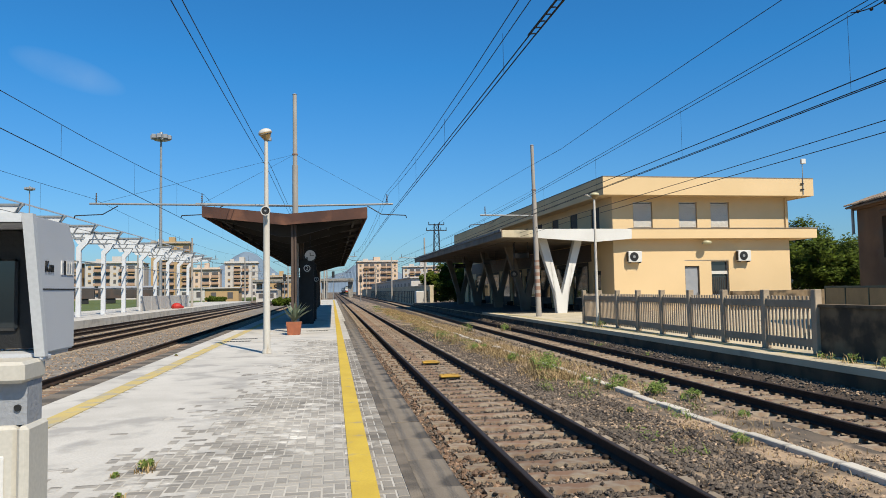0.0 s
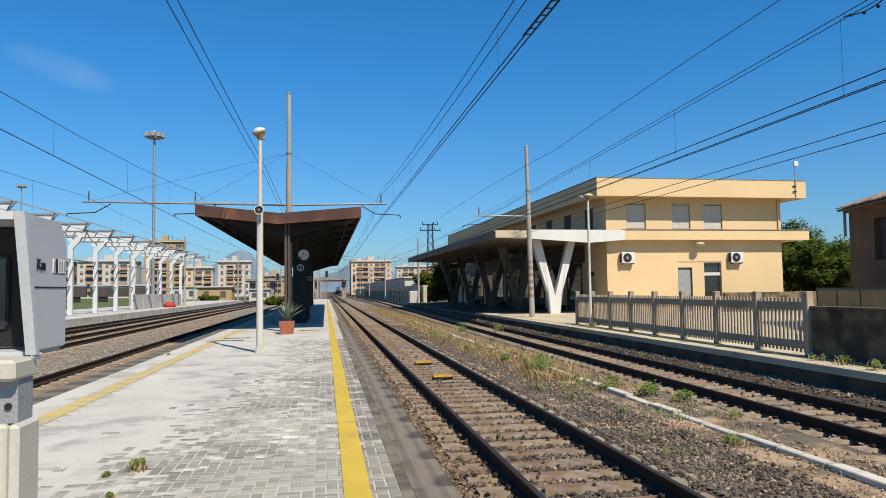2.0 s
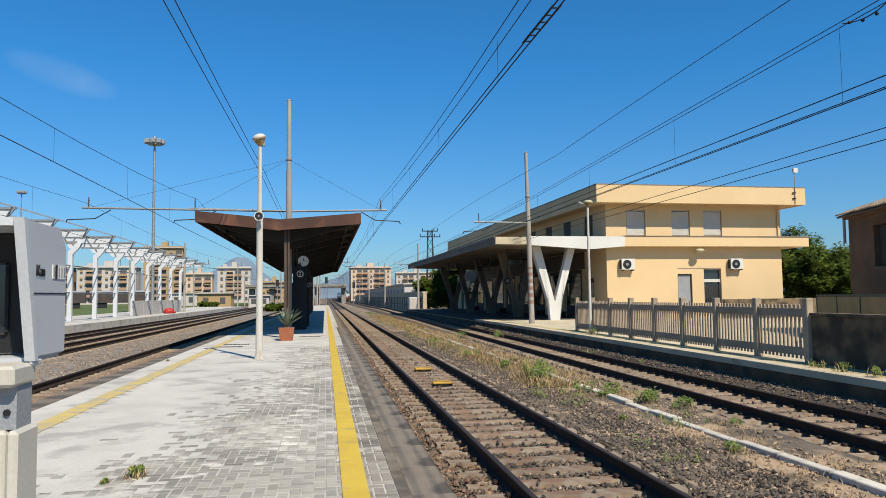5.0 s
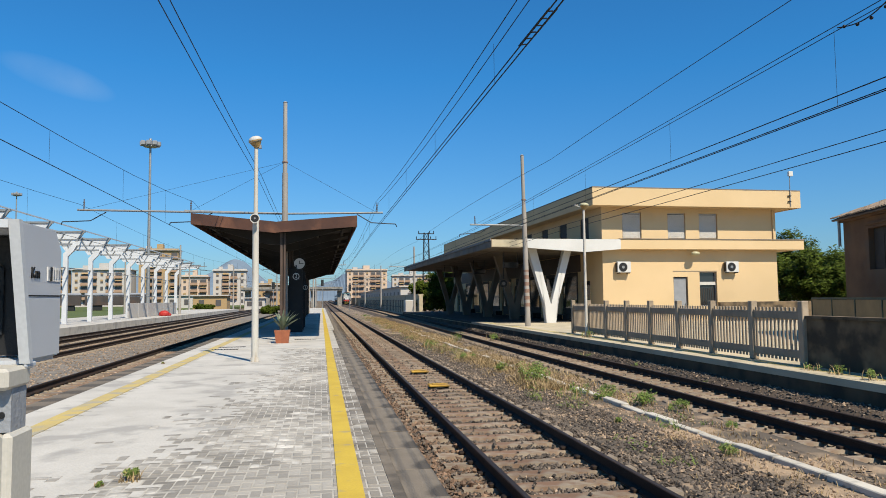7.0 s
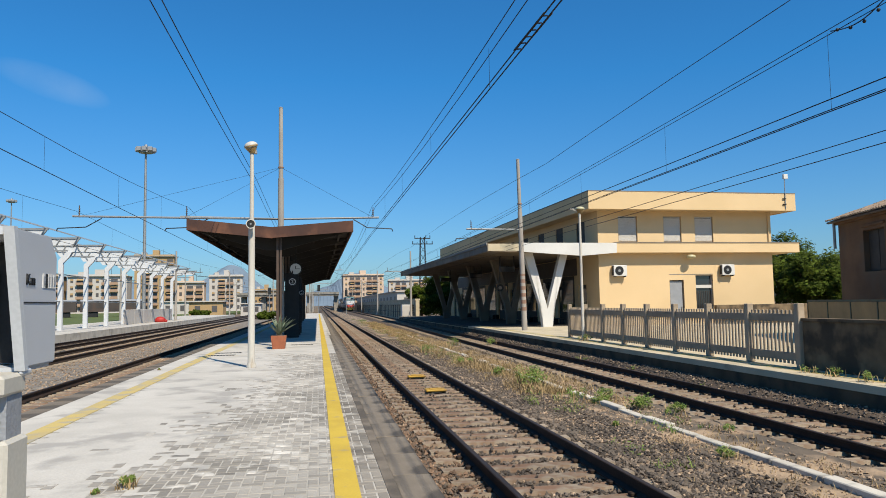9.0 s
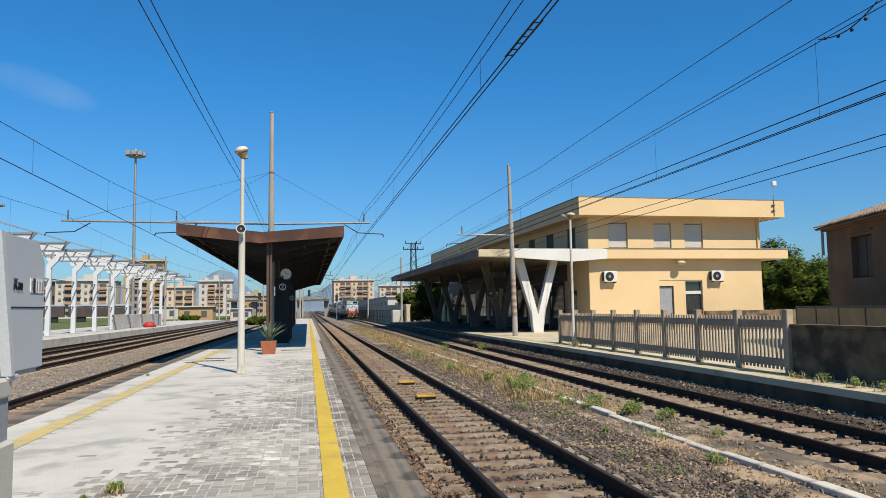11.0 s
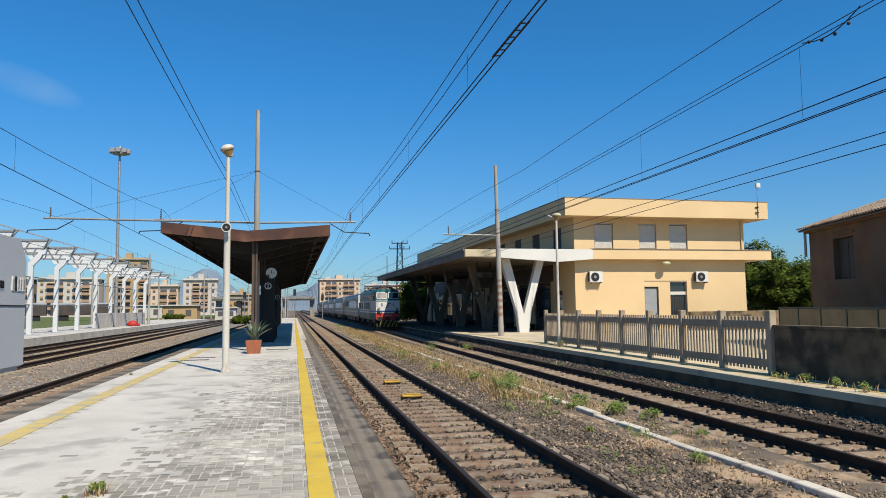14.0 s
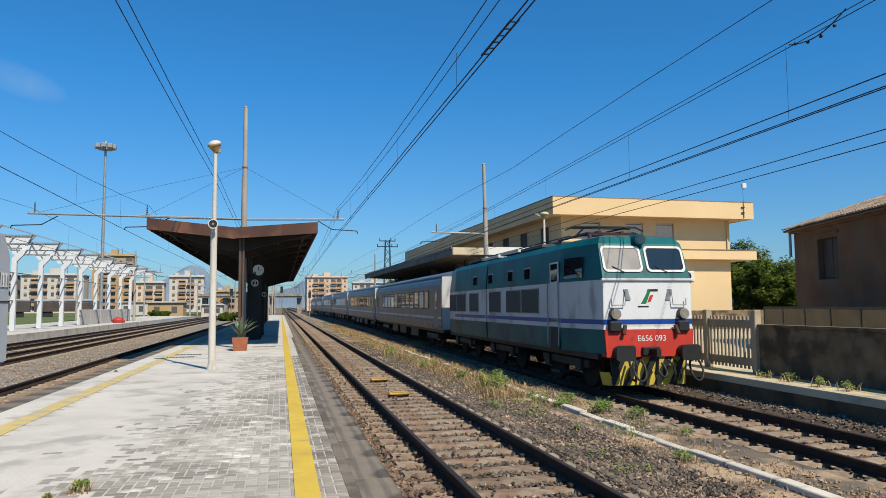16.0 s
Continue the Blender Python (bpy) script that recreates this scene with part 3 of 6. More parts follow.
def mast(x, y, z, h, reach, label, striped=False, lean=0.0, arm_z=6.3):
    """A catenary mast with cantilever arms; reach: the x of each contact wire relative to the mast."""
    t = thing("catenary_mast", pose(x, y, z, 0, lean), label, "catenary mast", "catenary masts")
    pole = part("pole", rod(rod(B(), (0, 0, 0), (0, 0, h * 0.69), 0.17, 0.14, 14), (0, 0, h * 0.69), (0, 0, h), 0.115, 0.10, 14), POLE_GREY, t)
    part("collar", rod(B(), (0, 0, h * 0.735), (0, 0, h * 0.735 + 0.06), 0.145, 0.145, 14), RUST_BAND, pole, "rusty stay collar")
    part("cap", rod(B(), (0, 0, h), (0, 0, h + 0.05), 0.12, 0.06, 14), POLE_GREY, pole)
    if striped:
        for k in range(6):
            part("warning_stripe", rod(B(), (0, 0, 1.2 + k * 0.42), (0, 0, 1.42 + k * 0.42), 0.172 - k * 0.003, 0.170 - k * 0.003, 14), RUST_BAND, t, "faded red warning band")
    for r in reach:
        s = 1 if r > 0 else -1
        arm = part("cantilever_arm", rod(B(), (0, 0, arm_z - z), (r + 0.3 * s, 0, arm_z - z + 0.1), 0.05, n=10), GREY_METAL, t)
        part("insulator", insulator(B(), (r, 0, arm_z - z + 0.12)), BROWN_STEEL, arm)
        b = B()
        rod(b, (r - 1.0 * s, 0, arm_z - z), (r - 0.3 * s, 0, arm_z - z - 0.42), 0.025, n=8), rod(b, (r - 0.3 * s, 0, arm_z - z - 0.42), (r + 0.95 * s, 0, arm_z - z - 0.48), 0.025, n=8), rod(b, (r + 0.95 * s, 0, arm_z - z - 0.48), (r + 1.0 * s, 0, arm_z - z - 0.62), 0.025, n=8)
        part("registration_arm", b, DARK_METAL, arm, "bent dark steady arm")
    for r in reach:
        part("stay", rod(B(), (0, 0, h * 0.738), (r, 0, arm_z - z + 0.1), 0.006, n=6), WIRE, t)
    return t


mast(-1.8, 36.5, TOP, 11.6, (4.6, -4.5, -9.4), "tall concrete catenary mast rising through the canopy", arm_z=6.35)
mast(12.4, 42.4, DECK, 10.5, (-3.1,), "pale catenary mast with faded red warning bands", True, -1.0, arm_z=6.45)
for y in (92, 148, 205, 262):
    mast(-1.6, y, TOP if y < 150 else -0.3, 9.6, (4.4, -4.7), "distant concrete catenary mast beside the tracks", arm_z=6.35)
    mast(12.6, y + 6, -0.2, 9.4, (-3.2,), "distant concrete catenary mast beside the tracks", arm_z=6.4)
    mast(-17.6, y + 3, -0.3, 9.4, (2.9,), "distant concrete catenary mast by the sidings", arm_z=6.35)

for x, y in ((-30, 118), (-26, 150), (-36, 175), (-22, 205), (-31, 235), (-10, 168), (-12, 228), (-44, 200)):
    mast(x, y, -0.3, 9.0, (2.6,), "distant slim catenary mast in the yard", arm_z=6.3)

# ---- overhead wires ----
SPANS = [-76, -20, 36.5, 92, 148, 205, 262]


def catenary(name, xf, z_contact, z_hung, sag, twin, label):
    hung = z_hung if isinstance(z_hung, tuple) else (z_hung,) * len(SPANS)

    t = thing(name, pose(0, 0, 0), label, "overhead wires", "overhead lines")
    for dx in ((-0.04, 0.04) if twin else (0,)):
        part("contact_wire", wire_path(B(), [(xf(y) + dx + 0.12 * (1 if k % 2 else -1), y, z_contact) for k, y in enumerate(SPANS)], 0.0105), WIRE, t)
        pts = []
        for i, (a, b) in enumerate(zip(SPANS, SPANS[1:])):
            for k in range(10):
                u = k / 10
                y = a + (b - a) * u
                pts.append((xf(y) + dx * 2.2, y, hung[i] + (hung[i + 1] - hung[i]) * u - 4 * sag * u * (1 - u)))
        part("messenger_wire", wire_path(B(), pts, 0.008), WIRE, t)
    for i in (1, 2, 3):
        a, b = SPANS[i], SPANS[i + 1]
        for k in range(1, 9):
            u = k / 9
            y = a + (b - a) * u
            part("dropper", rod(B(), (xf(y), y, z_contact), (xf(y), y, hung[i] + (hung[i + 1] - hung[i]) * u - 4 * sag * u * (1 - u)), 0.0035, n=5), WIRE, t)


catenary("overhead_line", x_near, 5.6, 7.0, 0.75, True, "twin contact and messenger wires over the platform track")
catenary("overhead_line", lambda y: 9.2, 5.4, (7.4, 7.85, 6.3, 6.45, 6.6, 6.7, 6.8), 0.15, True, "twin contact and messenger wires over the station track")
catenary("overhead_line", x_l1, 5.25, 6.9, 1.0, False, "contact and messenger wire over the far platform track")
catenary("overhead_line", x_l2, 5.1, 6.7, 0.5, False, "contact and messenger wire over the sidings")


def feeder(x, z0, sag, label):
    pts = []
    for a, b in zip(SPANS, SPANS[1:]):
        for k in range(8):
            u = k / 8
            pts.append((x, a + (b - a) * u, z0 - 4 * sag * u * (1 - u)))
    t = thing("feeder_wire", pose(0, 0, 0), label, "overhead wire", "feeder wires")
    part("wire", wire_path(B(), pts, 0.0115), WIRE, t)


feeder(-3.15, 8.2, 0.3, "dark feeder wire strung along the masts")
feeder(-2.95, 8.25, 0.3, "dark feeder wire strung along the masts")
feeder(12.1, 9.4, -0.35, "dark feeder wire strung along the masts")
feeder(9.2, 5.64, 0.03, "dark auxiliary wire above the station track contact wires")
feeder(12.3, 5.75, 0.1, "dark feeder wire strung along the masts")
feeder(12.35, 5.5, 0.1, "dark feeder wire strung along the masts")
t = thing("jumper_cable", pose(0, 0, 0), "looped jumper cable with clamps between the overhead wires", "overhead wire", "jumper cables")
part("loop", wire_path(B(), [(9.2, 11.3 - 1.4 * k / 12, 6.84 - 0.16 * math.sin(math.pi * k / 12) + 0.12 * k / 12) for k in range(13)], 0.011), WIRE, t)
for k in range(4):
    part("clamp", ball(B(), (9.2, 11.13 - 0.32 * k, 6.86 - 0.16 * math.sin(math.pi * (0.12 + 0.23 * k))), 0.032, 8), WIRE, t)
t = thing("section_insulator", pose(2.83, 9.0, 5.6), "dark section insulator fitted in the contact wires", "insulator")
for s in (-0.05, 0.05):
    part("runner", rod(B(), (s, -0.7, 0), (s, 0.7, 0.02), 0.011, n=6), WIRE, t)
for k in range(6):
    part("spacer", rod(B(), (-0.055, -0.6 + k * 0.24, 0), (0.055, -0.5 + k * 0.24, 0.05), 0.01, n=6), WIRE, t)

# ---- station building ----
HX, HY = 19.16, 47.0
st = thing("station_building", pose(HX, HY, DECK, 0, 0, 1.4), "two-storey cream station building with flat overhanging roof", "station building")
WW, LL = 13.5, 50.0        # width of the end wall, length along the tracks


def wall_with(name, bm, w, z0, z1, holes, thick=0.3):
    """A wall along x from 0 to w with openings (x0, x1, z0, z1) cut through."""
    xs = sorted({0, w, *[v for h in holes for v in h[:2]]})
    zs = sorted({z0, z1, *[v for h in holes for v in h[2:]]})
    for a, b in zip(xs, xs[1:]):
        for c, d in zip(zs, zs[1:]):
            if not any(h[0] <= a and b <= h[1] and h[2] <= c and d <= h[3] for h in holes):
                box(bm, a, b, 0, thick, c, d)
    bmesh.ops.remove_doubles(bm, verts=bm.verts, dist=0.0005)
    return bm


UP = [(1.53, 2.97, 5.78, 7.6), (4.97, 6.35, 5.78, 7.6), (7.4, 8.84, 5.78, 7.6)]
DOWN = [(5.28, 6.38, 0.0, 3.08), (7.3, 8.65, 1.0, 3.42)]
part("end_wall", wall_with("w", B(), WW, -0.4, 9.0, UP + DOWN), CREAM, st)


def transom(parent, x0, x1, z0, z1, shutter):
    w = part("window", box(B(), x0, x1, 0.24, 0.28, z0, z1), GLASS, st, "dark glazing")
    b = B()
    for q in ((x0, x0 + 0.06, z0, z1), (x1 - 0.06, x1, z0, z1), (x0 + 0.06, x1 - 0.06, z1 - 0.06, z1), (x0 + 0.06, x1 - 0.06, z0, z0 + 0.06)):
        box(b, q[0], q[1], 0.16, 0.24, q[2], q[3])
    part("window_frame", b, SHUTTER if shutter else GREY_DOOR, w)
    if shutter:
        b = B()
        n = int((z1 - z0 - 0.12) / 0.055)
        for k in range(n):
            z = z0 + 0.06 + k * 0.055
            box(b, x0 + 0.06, x1 - 0.06, 0.10, 0.13, z, z + 0.05, 0.006)
        tagged(part("roller_shutter", b, SHUTTER, w, "closed white roller shutter"), kind="stuff")
    return w


for x0, x1, z0, z1 in UP:
    w = transom(st, x0, x1, z0, z1, True)
d = part("door", box(B(), 5.34, 6.32, 0.14, 0.20, 0.0, 3.02, 0.01), GREY_DOOR, st, "grey metal door")
b = B()
box(b, 5.28, 5.34, 0.08, 0.22, 0.0, 3.08), box(b, 6.32, 6.38, 0.08, 0.22, 0.0, 3.08), box(b, 5.34, 6.32, 0.08, 0.22, 3.02, 3.08)
part("door_frame", b, WOOD_DARK, d)
part("door_handle", box(B(), 6.2, 6.24, 0.06, 0.14, 1.0, 1.2, 0.01), GREY_METAL, d)
w = transom(st, 7.3, 8.65, 1.0, 3.42, False)
for k in range(9):
    part("window_bar", box(B(), 7.4 + k * 0.14, 7.43 + k * 0.14, 0.10, 0.13, 1.0, 2.3), WOOD_DARK, w)
part("roller_shutter", box(B(), 7.36, 8.59, 0.12, 0.16, 2.5, 2.72), SHUTTER, w, "half-lowered shutter box")
part("lintel_trim", box(B(), 5.28, 8.65, -0.02, 0.0, 3.46, 3.5), CONC, st)

# long side towards the tracks (its outer face at x = 0)
sw = B()
wins = [(2.0 + k * 4.4, 3.6 + k * 4.4) for k in range(11)]
holes_up = [(a, b, 5.9, 7.5) for a, b in wins]
holes_dn = [(a, b, 0.0, 2.9) for a, b in wins]
wall_with("w", sw, LL - 0.3, -0.4, 9.0, holes_up + holes_dn)
bmesh.ops.transform(sw, matrix=Matrix(((0, 1, 0, 0.0), (1, 0, 0, 0.3), (0, 0, 1, 0), (0, 0, 0, 1))), verts=sw.verts)
part("side_wall", sw, CREAM, st)
for a, b in wins:
    w = part("window", box(B(), 0.2, 0.24, a + 0.3, b + 0.3, 5.9, 7.5), GLASS, st, "dark glazing")
    part("shutter_panel", box(B(), 0.06, 0.10, a + 0.3, b + 0.3, 5.9, 7.5, 0.01), WOOD_DARK, w, "dark closed shutter")
    d = part("door", box(B(), 0.16, 0.22, a + 0.3, b + 0.3, 0, 2.9, 0.01), WOOD_DARK, st, "dark door under the canopy")
    part("door_glass", box(B(), 0.12, 0.16, a + 0.45, b + 0.15, 0.9, 2.6), GLASS, d)
# Dark fronts added over the cream wall to make the space under the canopy dark.
for k in range(9):
    y = 4.6 + k * 4.4
    g = part("shopfront", box(B(), -0.05, -0.004, y, y + 2.65, 0.05, 3.6, 0.01), WOOD_DARK, st, "added dark glazed front that deepens the canopy shade")
    part("shade_front_glass", box(B(), -0.065, -0.05, y + 0.15, y + 2.5, 0.9, 3.3), GLASS, g)
# Added brown panel darkens the wall above the fronts in the same way.
part("wall_dado", box(B(), -0.03, -0.004, 4.0, LL - 5, 3.62, 4.9), BROWN_STEEL, st, "added dark brown panel that deepens the canopy shade")
part("back_wall", box(B(), WW - 0.3, WW, 0.3, LL, -0.4, 9.0), CREAM, st)
part("far_wall", box(B(), 0.3, WW - 0.3, LL - 0.3, LL, -0.4, 9.0), CREAM, st)
# roof with deep fascia
part("roof", box(B(), -1.15, WW + 1.2, -1.25, LL + 1.0, 9.12, 9.2), OFFWHITE, st)
rf = part("roof_soffit", box(B(), -1.1, WW + 1.15, -1.2, LL + 0.95, 7.96, 8.06), CREAM, st)
for q in ((-1.15, WW + 1.2, -1.25, -1.13), (-1.15, WW + 1.2, LL + 0.88, LL + 1.0), (-1.15, -1.03, -1.13, LL + 0.88), (WW + 1.08, WW + 1.2, -1.13, LL + 0.88)):
    part("roof_fascia", box(B(), q[0], q[1], q[2], q[3], 7.92, 9.118, 0.008), CREAM, st)
# first-floor ledge, runs on as the platform canopy
part("ledge", box(B(), 1.05, WW + 1.75, -0.70, 0.0, 4.98, 5.66, 0.01), CREAM, st, "cream ledge band")
part("ledge_return", box(B(), WW, WW + 1.75, 0.0, 3.0, 4.98, 5.66, 0.01), CREAM, st)
part("ledge_cap", box(B(), 1.0, WW + 1.8, -0.74, 0.0, 5.66, 5.72), OFFWHITE, st)
CW, CL = 8.05, 41.0
part("canopy_fascia", prism(B(), [(1.05, -0.72, 5.66), (1.05, -0.72, 4.98), (-1.5, -0.72, 4.78), (-5.7, -0.72, 5.06), (-5.7, -0.72, 5.66)], (0, 0.2, 0)), WHITE, st, "white painted canopy end fascia")
part("canopy_fascia_end", box(B(), -CW, -5.7, -0.68, -0.5, 5.12, 5.60, 0.01), DECKING, st, "weathered beige fascia stretch")
# Slab, nose and edge carry the canopy's shade in their colour.
part("canopy_slab", prism(B(), [(-CW, 0, 5.16), (0, 0, 4.95), (0, 0, 5.6), (-CW, 0, 5.5)], (0, CL, 0)), OFFWHITE, st, "weathered concrete canopy slab, colour darkened for shade")
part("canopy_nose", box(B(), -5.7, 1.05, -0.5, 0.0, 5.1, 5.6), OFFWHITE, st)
part("canopy_edge", box(B(), -CW - 0.06, -CW, -0.68, CL, 5.08, 5.62, 0.01), OFFWHITE, st, "weathered canopy edge band, colour darkened for shade")
part("edge_gutter", box(B(), -CW - 0.12, -CW - 0.06, -0.6, CL, 5.5, 5.66, 0.01), CONC, st)
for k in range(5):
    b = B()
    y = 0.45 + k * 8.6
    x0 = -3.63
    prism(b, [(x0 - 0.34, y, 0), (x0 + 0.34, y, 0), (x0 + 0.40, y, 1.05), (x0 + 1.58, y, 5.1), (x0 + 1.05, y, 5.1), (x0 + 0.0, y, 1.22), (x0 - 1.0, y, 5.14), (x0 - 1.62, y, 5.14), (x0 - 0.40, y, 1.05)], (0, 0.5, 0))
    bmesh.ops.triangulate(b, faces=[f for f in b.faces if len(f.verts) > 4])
    # Only the sunlit front fork is white; those behind get the shade-darkened copy.
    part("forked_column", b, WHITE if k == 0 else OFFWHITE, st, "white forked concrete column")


def air_unit(x, z):
    t = thing("air_conditioner", st.matrix_basis @ pose(x, 0, z), "white air conditioner outdoor unit on the cream wall", "air conditioner", "wall air conditioners")
    part("case", box(B(), 0, 0.98, -0.42, -0.06, 0.06, 0.82, 0.03), WHITE, t)
    part("fan_guard", rod(B(), (0.40, -0.44, 0.44), (0.40, -0.42, 0.44), 0.31, n=24), DARK_METAL, t, "dark round fan grille")
    part("fan_hub", rod(B(), (0.40, -0.455, 0.44), (0.40, -0.44, 0.44), 0.1, n=14), GREY_METAL, t)
    for q in (0.12, 0.84):
        part("bracket", box(B(), q, q + 0.05, -0.42, 0.0, 0.0, 0.06), DARK_METAL, t)
    part("grille_side", box(B(), -0.02, 0.0, -0.38, -0.1, 0.12, 0.76), DARK_METAL, t)


air_unit(0.92, 3.32), air_unit(9.18, 3.32)
t = thing("wall_lamp", st.matrix_basis @ pose(6.7, 0, 4.55), "yellowed bulkhead lamp on a bracket under the ledge", "wall lamp")
part("arm", rod(B(), (0, 0, 0.1), (0, -0.5, 0.16), 0.03, n=8), GREY_METAL, t)
part("shade", ball(B(), (0, -0.6, 0.15), 0.3, 14, (1.1, 0.9, 0.5)), LAMP_COVER, t, "yellowed lamp cover", True)
part("downpipe", rod(B(), (WW - 0.25, -0.07, 5.7), (WW - 0.25, -0.07, 7.9), 0.05, n=8), CREAM, st)
t = thing("station_clock", pose(13.4, 52.0, 3.1), "round double-faced clock hung under the station canopy", "clock")
part("rim", rod(B(), (0, 0.02, 0), (0, 0.14, 0), 0.27, n=24), BLACK, t)
# Grey face colour stands in for a clock face in the canopy's shade.
part("face", rod(B(), (0, 0.0, 0), (0, 0.02, 0), 0.13, n=24), CONC, t)
part("hanger", box(B(), -0.03, 0.03, 0.05, 0.11, 0.34, 2.35), DARK_METAL, t)
for x, y in ((13.6, 50.5), (13.8, 62.0), (12.9, 72.0)):
    t = thing("hanging_display", pose(x, y, 4.2), "dark departure display hung under the station canopy", "display", "platform displays")
    part("case", box(B(), -0.55, 0.55, 0, 0.3, 0, 0.42, 0.02), DARK_METAL, t)
    part("screen", box(B(), -0.5, 0.5, -0.01, 0.0, 0.05, 0.37), GLASS, t)
    for s in (-0.5, 0.5):
        part("hanger", box(B(), s - 0.02, s + 0.02, 0.12, 0.16, 0.42, 1.2), DARK_METAL, t)
t = thing("steel_gate", pose(16.3, 41.5, DECK), "thin grey steel railing beside the station wall", "railing")
for k in range(13):
    part("bar", box(B(), k * 0.25, k * 0.25 + 0.025, 0, 0.025, 0, 1.2), GREY_METAL, t)
for z in (0.15, 1.18):
    part("rail", box(B(), 0, 3.03, -0.005, 0.03, z, z + 0.04), GREY_METAL, t)
for k in range(6):
    t = thing("station_bench", pose(17.6, 51 + k * 6.5, DECK), "dark slatted bench under the station canopy", "bench", "benches under the canopy")
    for q in range(4):
        part("slat", box(B(), q * 0.11, q * 0.11 + 0.09, 0, 1.6, 0.42, 0.46), WOOD_DARK, t)
    for y in (0.15, 1.4):
        part("leg", box(B(), 0.05, 0.4, y, y + 0.06, 0, 0.42), DARK_METAL, t)
t = thing("roof_antenna", st.matrix_basis @ pose(WW + 0.35, -1.3, 8.0), "small white antenna box on a pole on the roof fascia", "antenna")
part("pole", rod(B(), (0, 0, 0), (0, 0, 2.2), 0.03, n=8), GREY_METAL, t)
part("antenna_box", box(B(), -0.12, 0.22, -0.12, 0.06, 2.2, 2.55, 0.02), WHITE, t)
for z in (0.35, 0.75):
    part("clamp", box(B(), -0.2, 0.05, -0.05, 0.05, z, z + 0.06), DARK_METAL, t)

# ---- concrete fence on the station platform ----


def fence_x(y):
    return 11.62 + 0.022 * (y - 15.9)


fence = thing("concrete_fence", pose(0, 0, 0), "precast grey concrete paling fence on the station platform", "fence")
fp = mesh_of("fence_post", box(B(), -0.09, 0.09, -0.09, 0.09, 0, 1.58, 0.015), FENCING)
pale = mesh_of("paling", box(B(), -0.02, 0.02, -0.037, 0.037, 0.08, 1.42, 0.01), FENCING)
railm = mesh_of("fence_rail", box(B(), -0.035, 0.035, 0.09, 2.08, 0, 0.2, 0.01), FENCING)
for i in range(9):
    y = 15.9 + i * 2.17
    ang = -math.degrees(math.atan(0.022))
    base = pose(fence_x(y), y, DECK, 0, 0, ang)
    piece("fence_post", fp, fence, base)
    if i < 8:
        for z in (0.16, 1.12):
            piece("fence_rail", railm, fence, base @ pose(0, 0, z))
        for k in range(12):
            piece("paling", pale, fence, base @ pose(0.0, 0.18 + k * 0.165, 0, 0, 0, 0))
# wall beyond it
bm = B()
box(bm, 0, 0.25, -30, 15.8, 0, 1.15, 0.01), box(bm, -0.04, 0.29, -30, 15.8, 1.15, 1.22)
w = structure("yard_wall", bm, WALL, "dark stained concrete wall beside the platform", "wall")
w.matrix_basis = pose(11.62, 0, DECK)
bm = B()
box(bm, 0, 0.3, 0, 9, -0.2, 1.30, 0.03)
w = structure("garden_wall", bm, WALL, "low rough stone wall behind the fence", "wall")
w.matrix_basis = pose(26.5, 45.0, DECK, 0, 0, -89)

# ---- old house ----
hs = thing("old_house", pose(22.2, 27.5, DECK + 0.2, 0, 0, -16), "old brown plastered house with clay tile roof", "house")
sw = B()
wall_with("w", sw, 14.0, -0.5, 4.75, [(2.2, 3.9, 2.5, 4.15), (8.7, 10.4, 2.5, 4.15)], 0.4)
bmesh.ops.transform(sw, matrix=Matrix(((0, 1, 0, 0), (-1, 0, 0, 0), (0, 0, 1, 0), (0, 0, 0, 1))), verts=sw.verts)
part("wall", sw, PLASTER, hs)
part("end_wall", box(B(), 0.4, 9.0, -0.4, 0, -0.7, 4.75), PLASTER, hs)
part("end_wall", box(B(), 0.4, 9.0, -14.0, -13.6, -0.5, 4.75), PLASTER, hs)
part("back_wall", box(B(), 8.6, 9.0, -13.6, -0.4, -0.5, 4.75), PLASTER, hs)
for y in (-2.2, -8.7):
    w = part("window", box(B(), 0.3, 0.34, y - 1.7, y, 2.5, 4.15), GLASS, hs, "dark window")
    for k in range(2):
        part("shutter", box(B(), 0.2, 0.24, y - 0.83 - k * 0.85, y - 0.02 - k * 0.85, 2.52, 4.13, 0.01), WOOD_DARK, w, "old dark wooden shutter")
    part("hood", box(B(), -0.07, 0.0, y - 1.8, y + 0.1, 4.27, 4.38, 0.02), PLASTER, w)
part("cornice", box(B(), -0.18, 0.0, -14.1, 0.1, 4.6, 4.75, 0.02), PLASTER, hs)
part("gutter", rod(B(), (-0.32, 0.2, 4.72), (-0.32, -14.0, 4.72), 0.05, n=10), BROWN_STEEL, hs)
part("downpipe", rod(B(), (-0.14, 0.08, 4.7), (-0.14, 0.08, 3.6), 0.06, n=10), GREY_METAL, hs)
part("roof_deck", prism(B(), [(-0.35, 0.3, 4.76), (4.5, 0.3, 6.4), (9.35, 0.3, 4.76), (9.35, 0.3, 4.70), (-0.35, 0.3, 4.70)], (0, -14.6, 0)), BROWN_STEEL, hs)

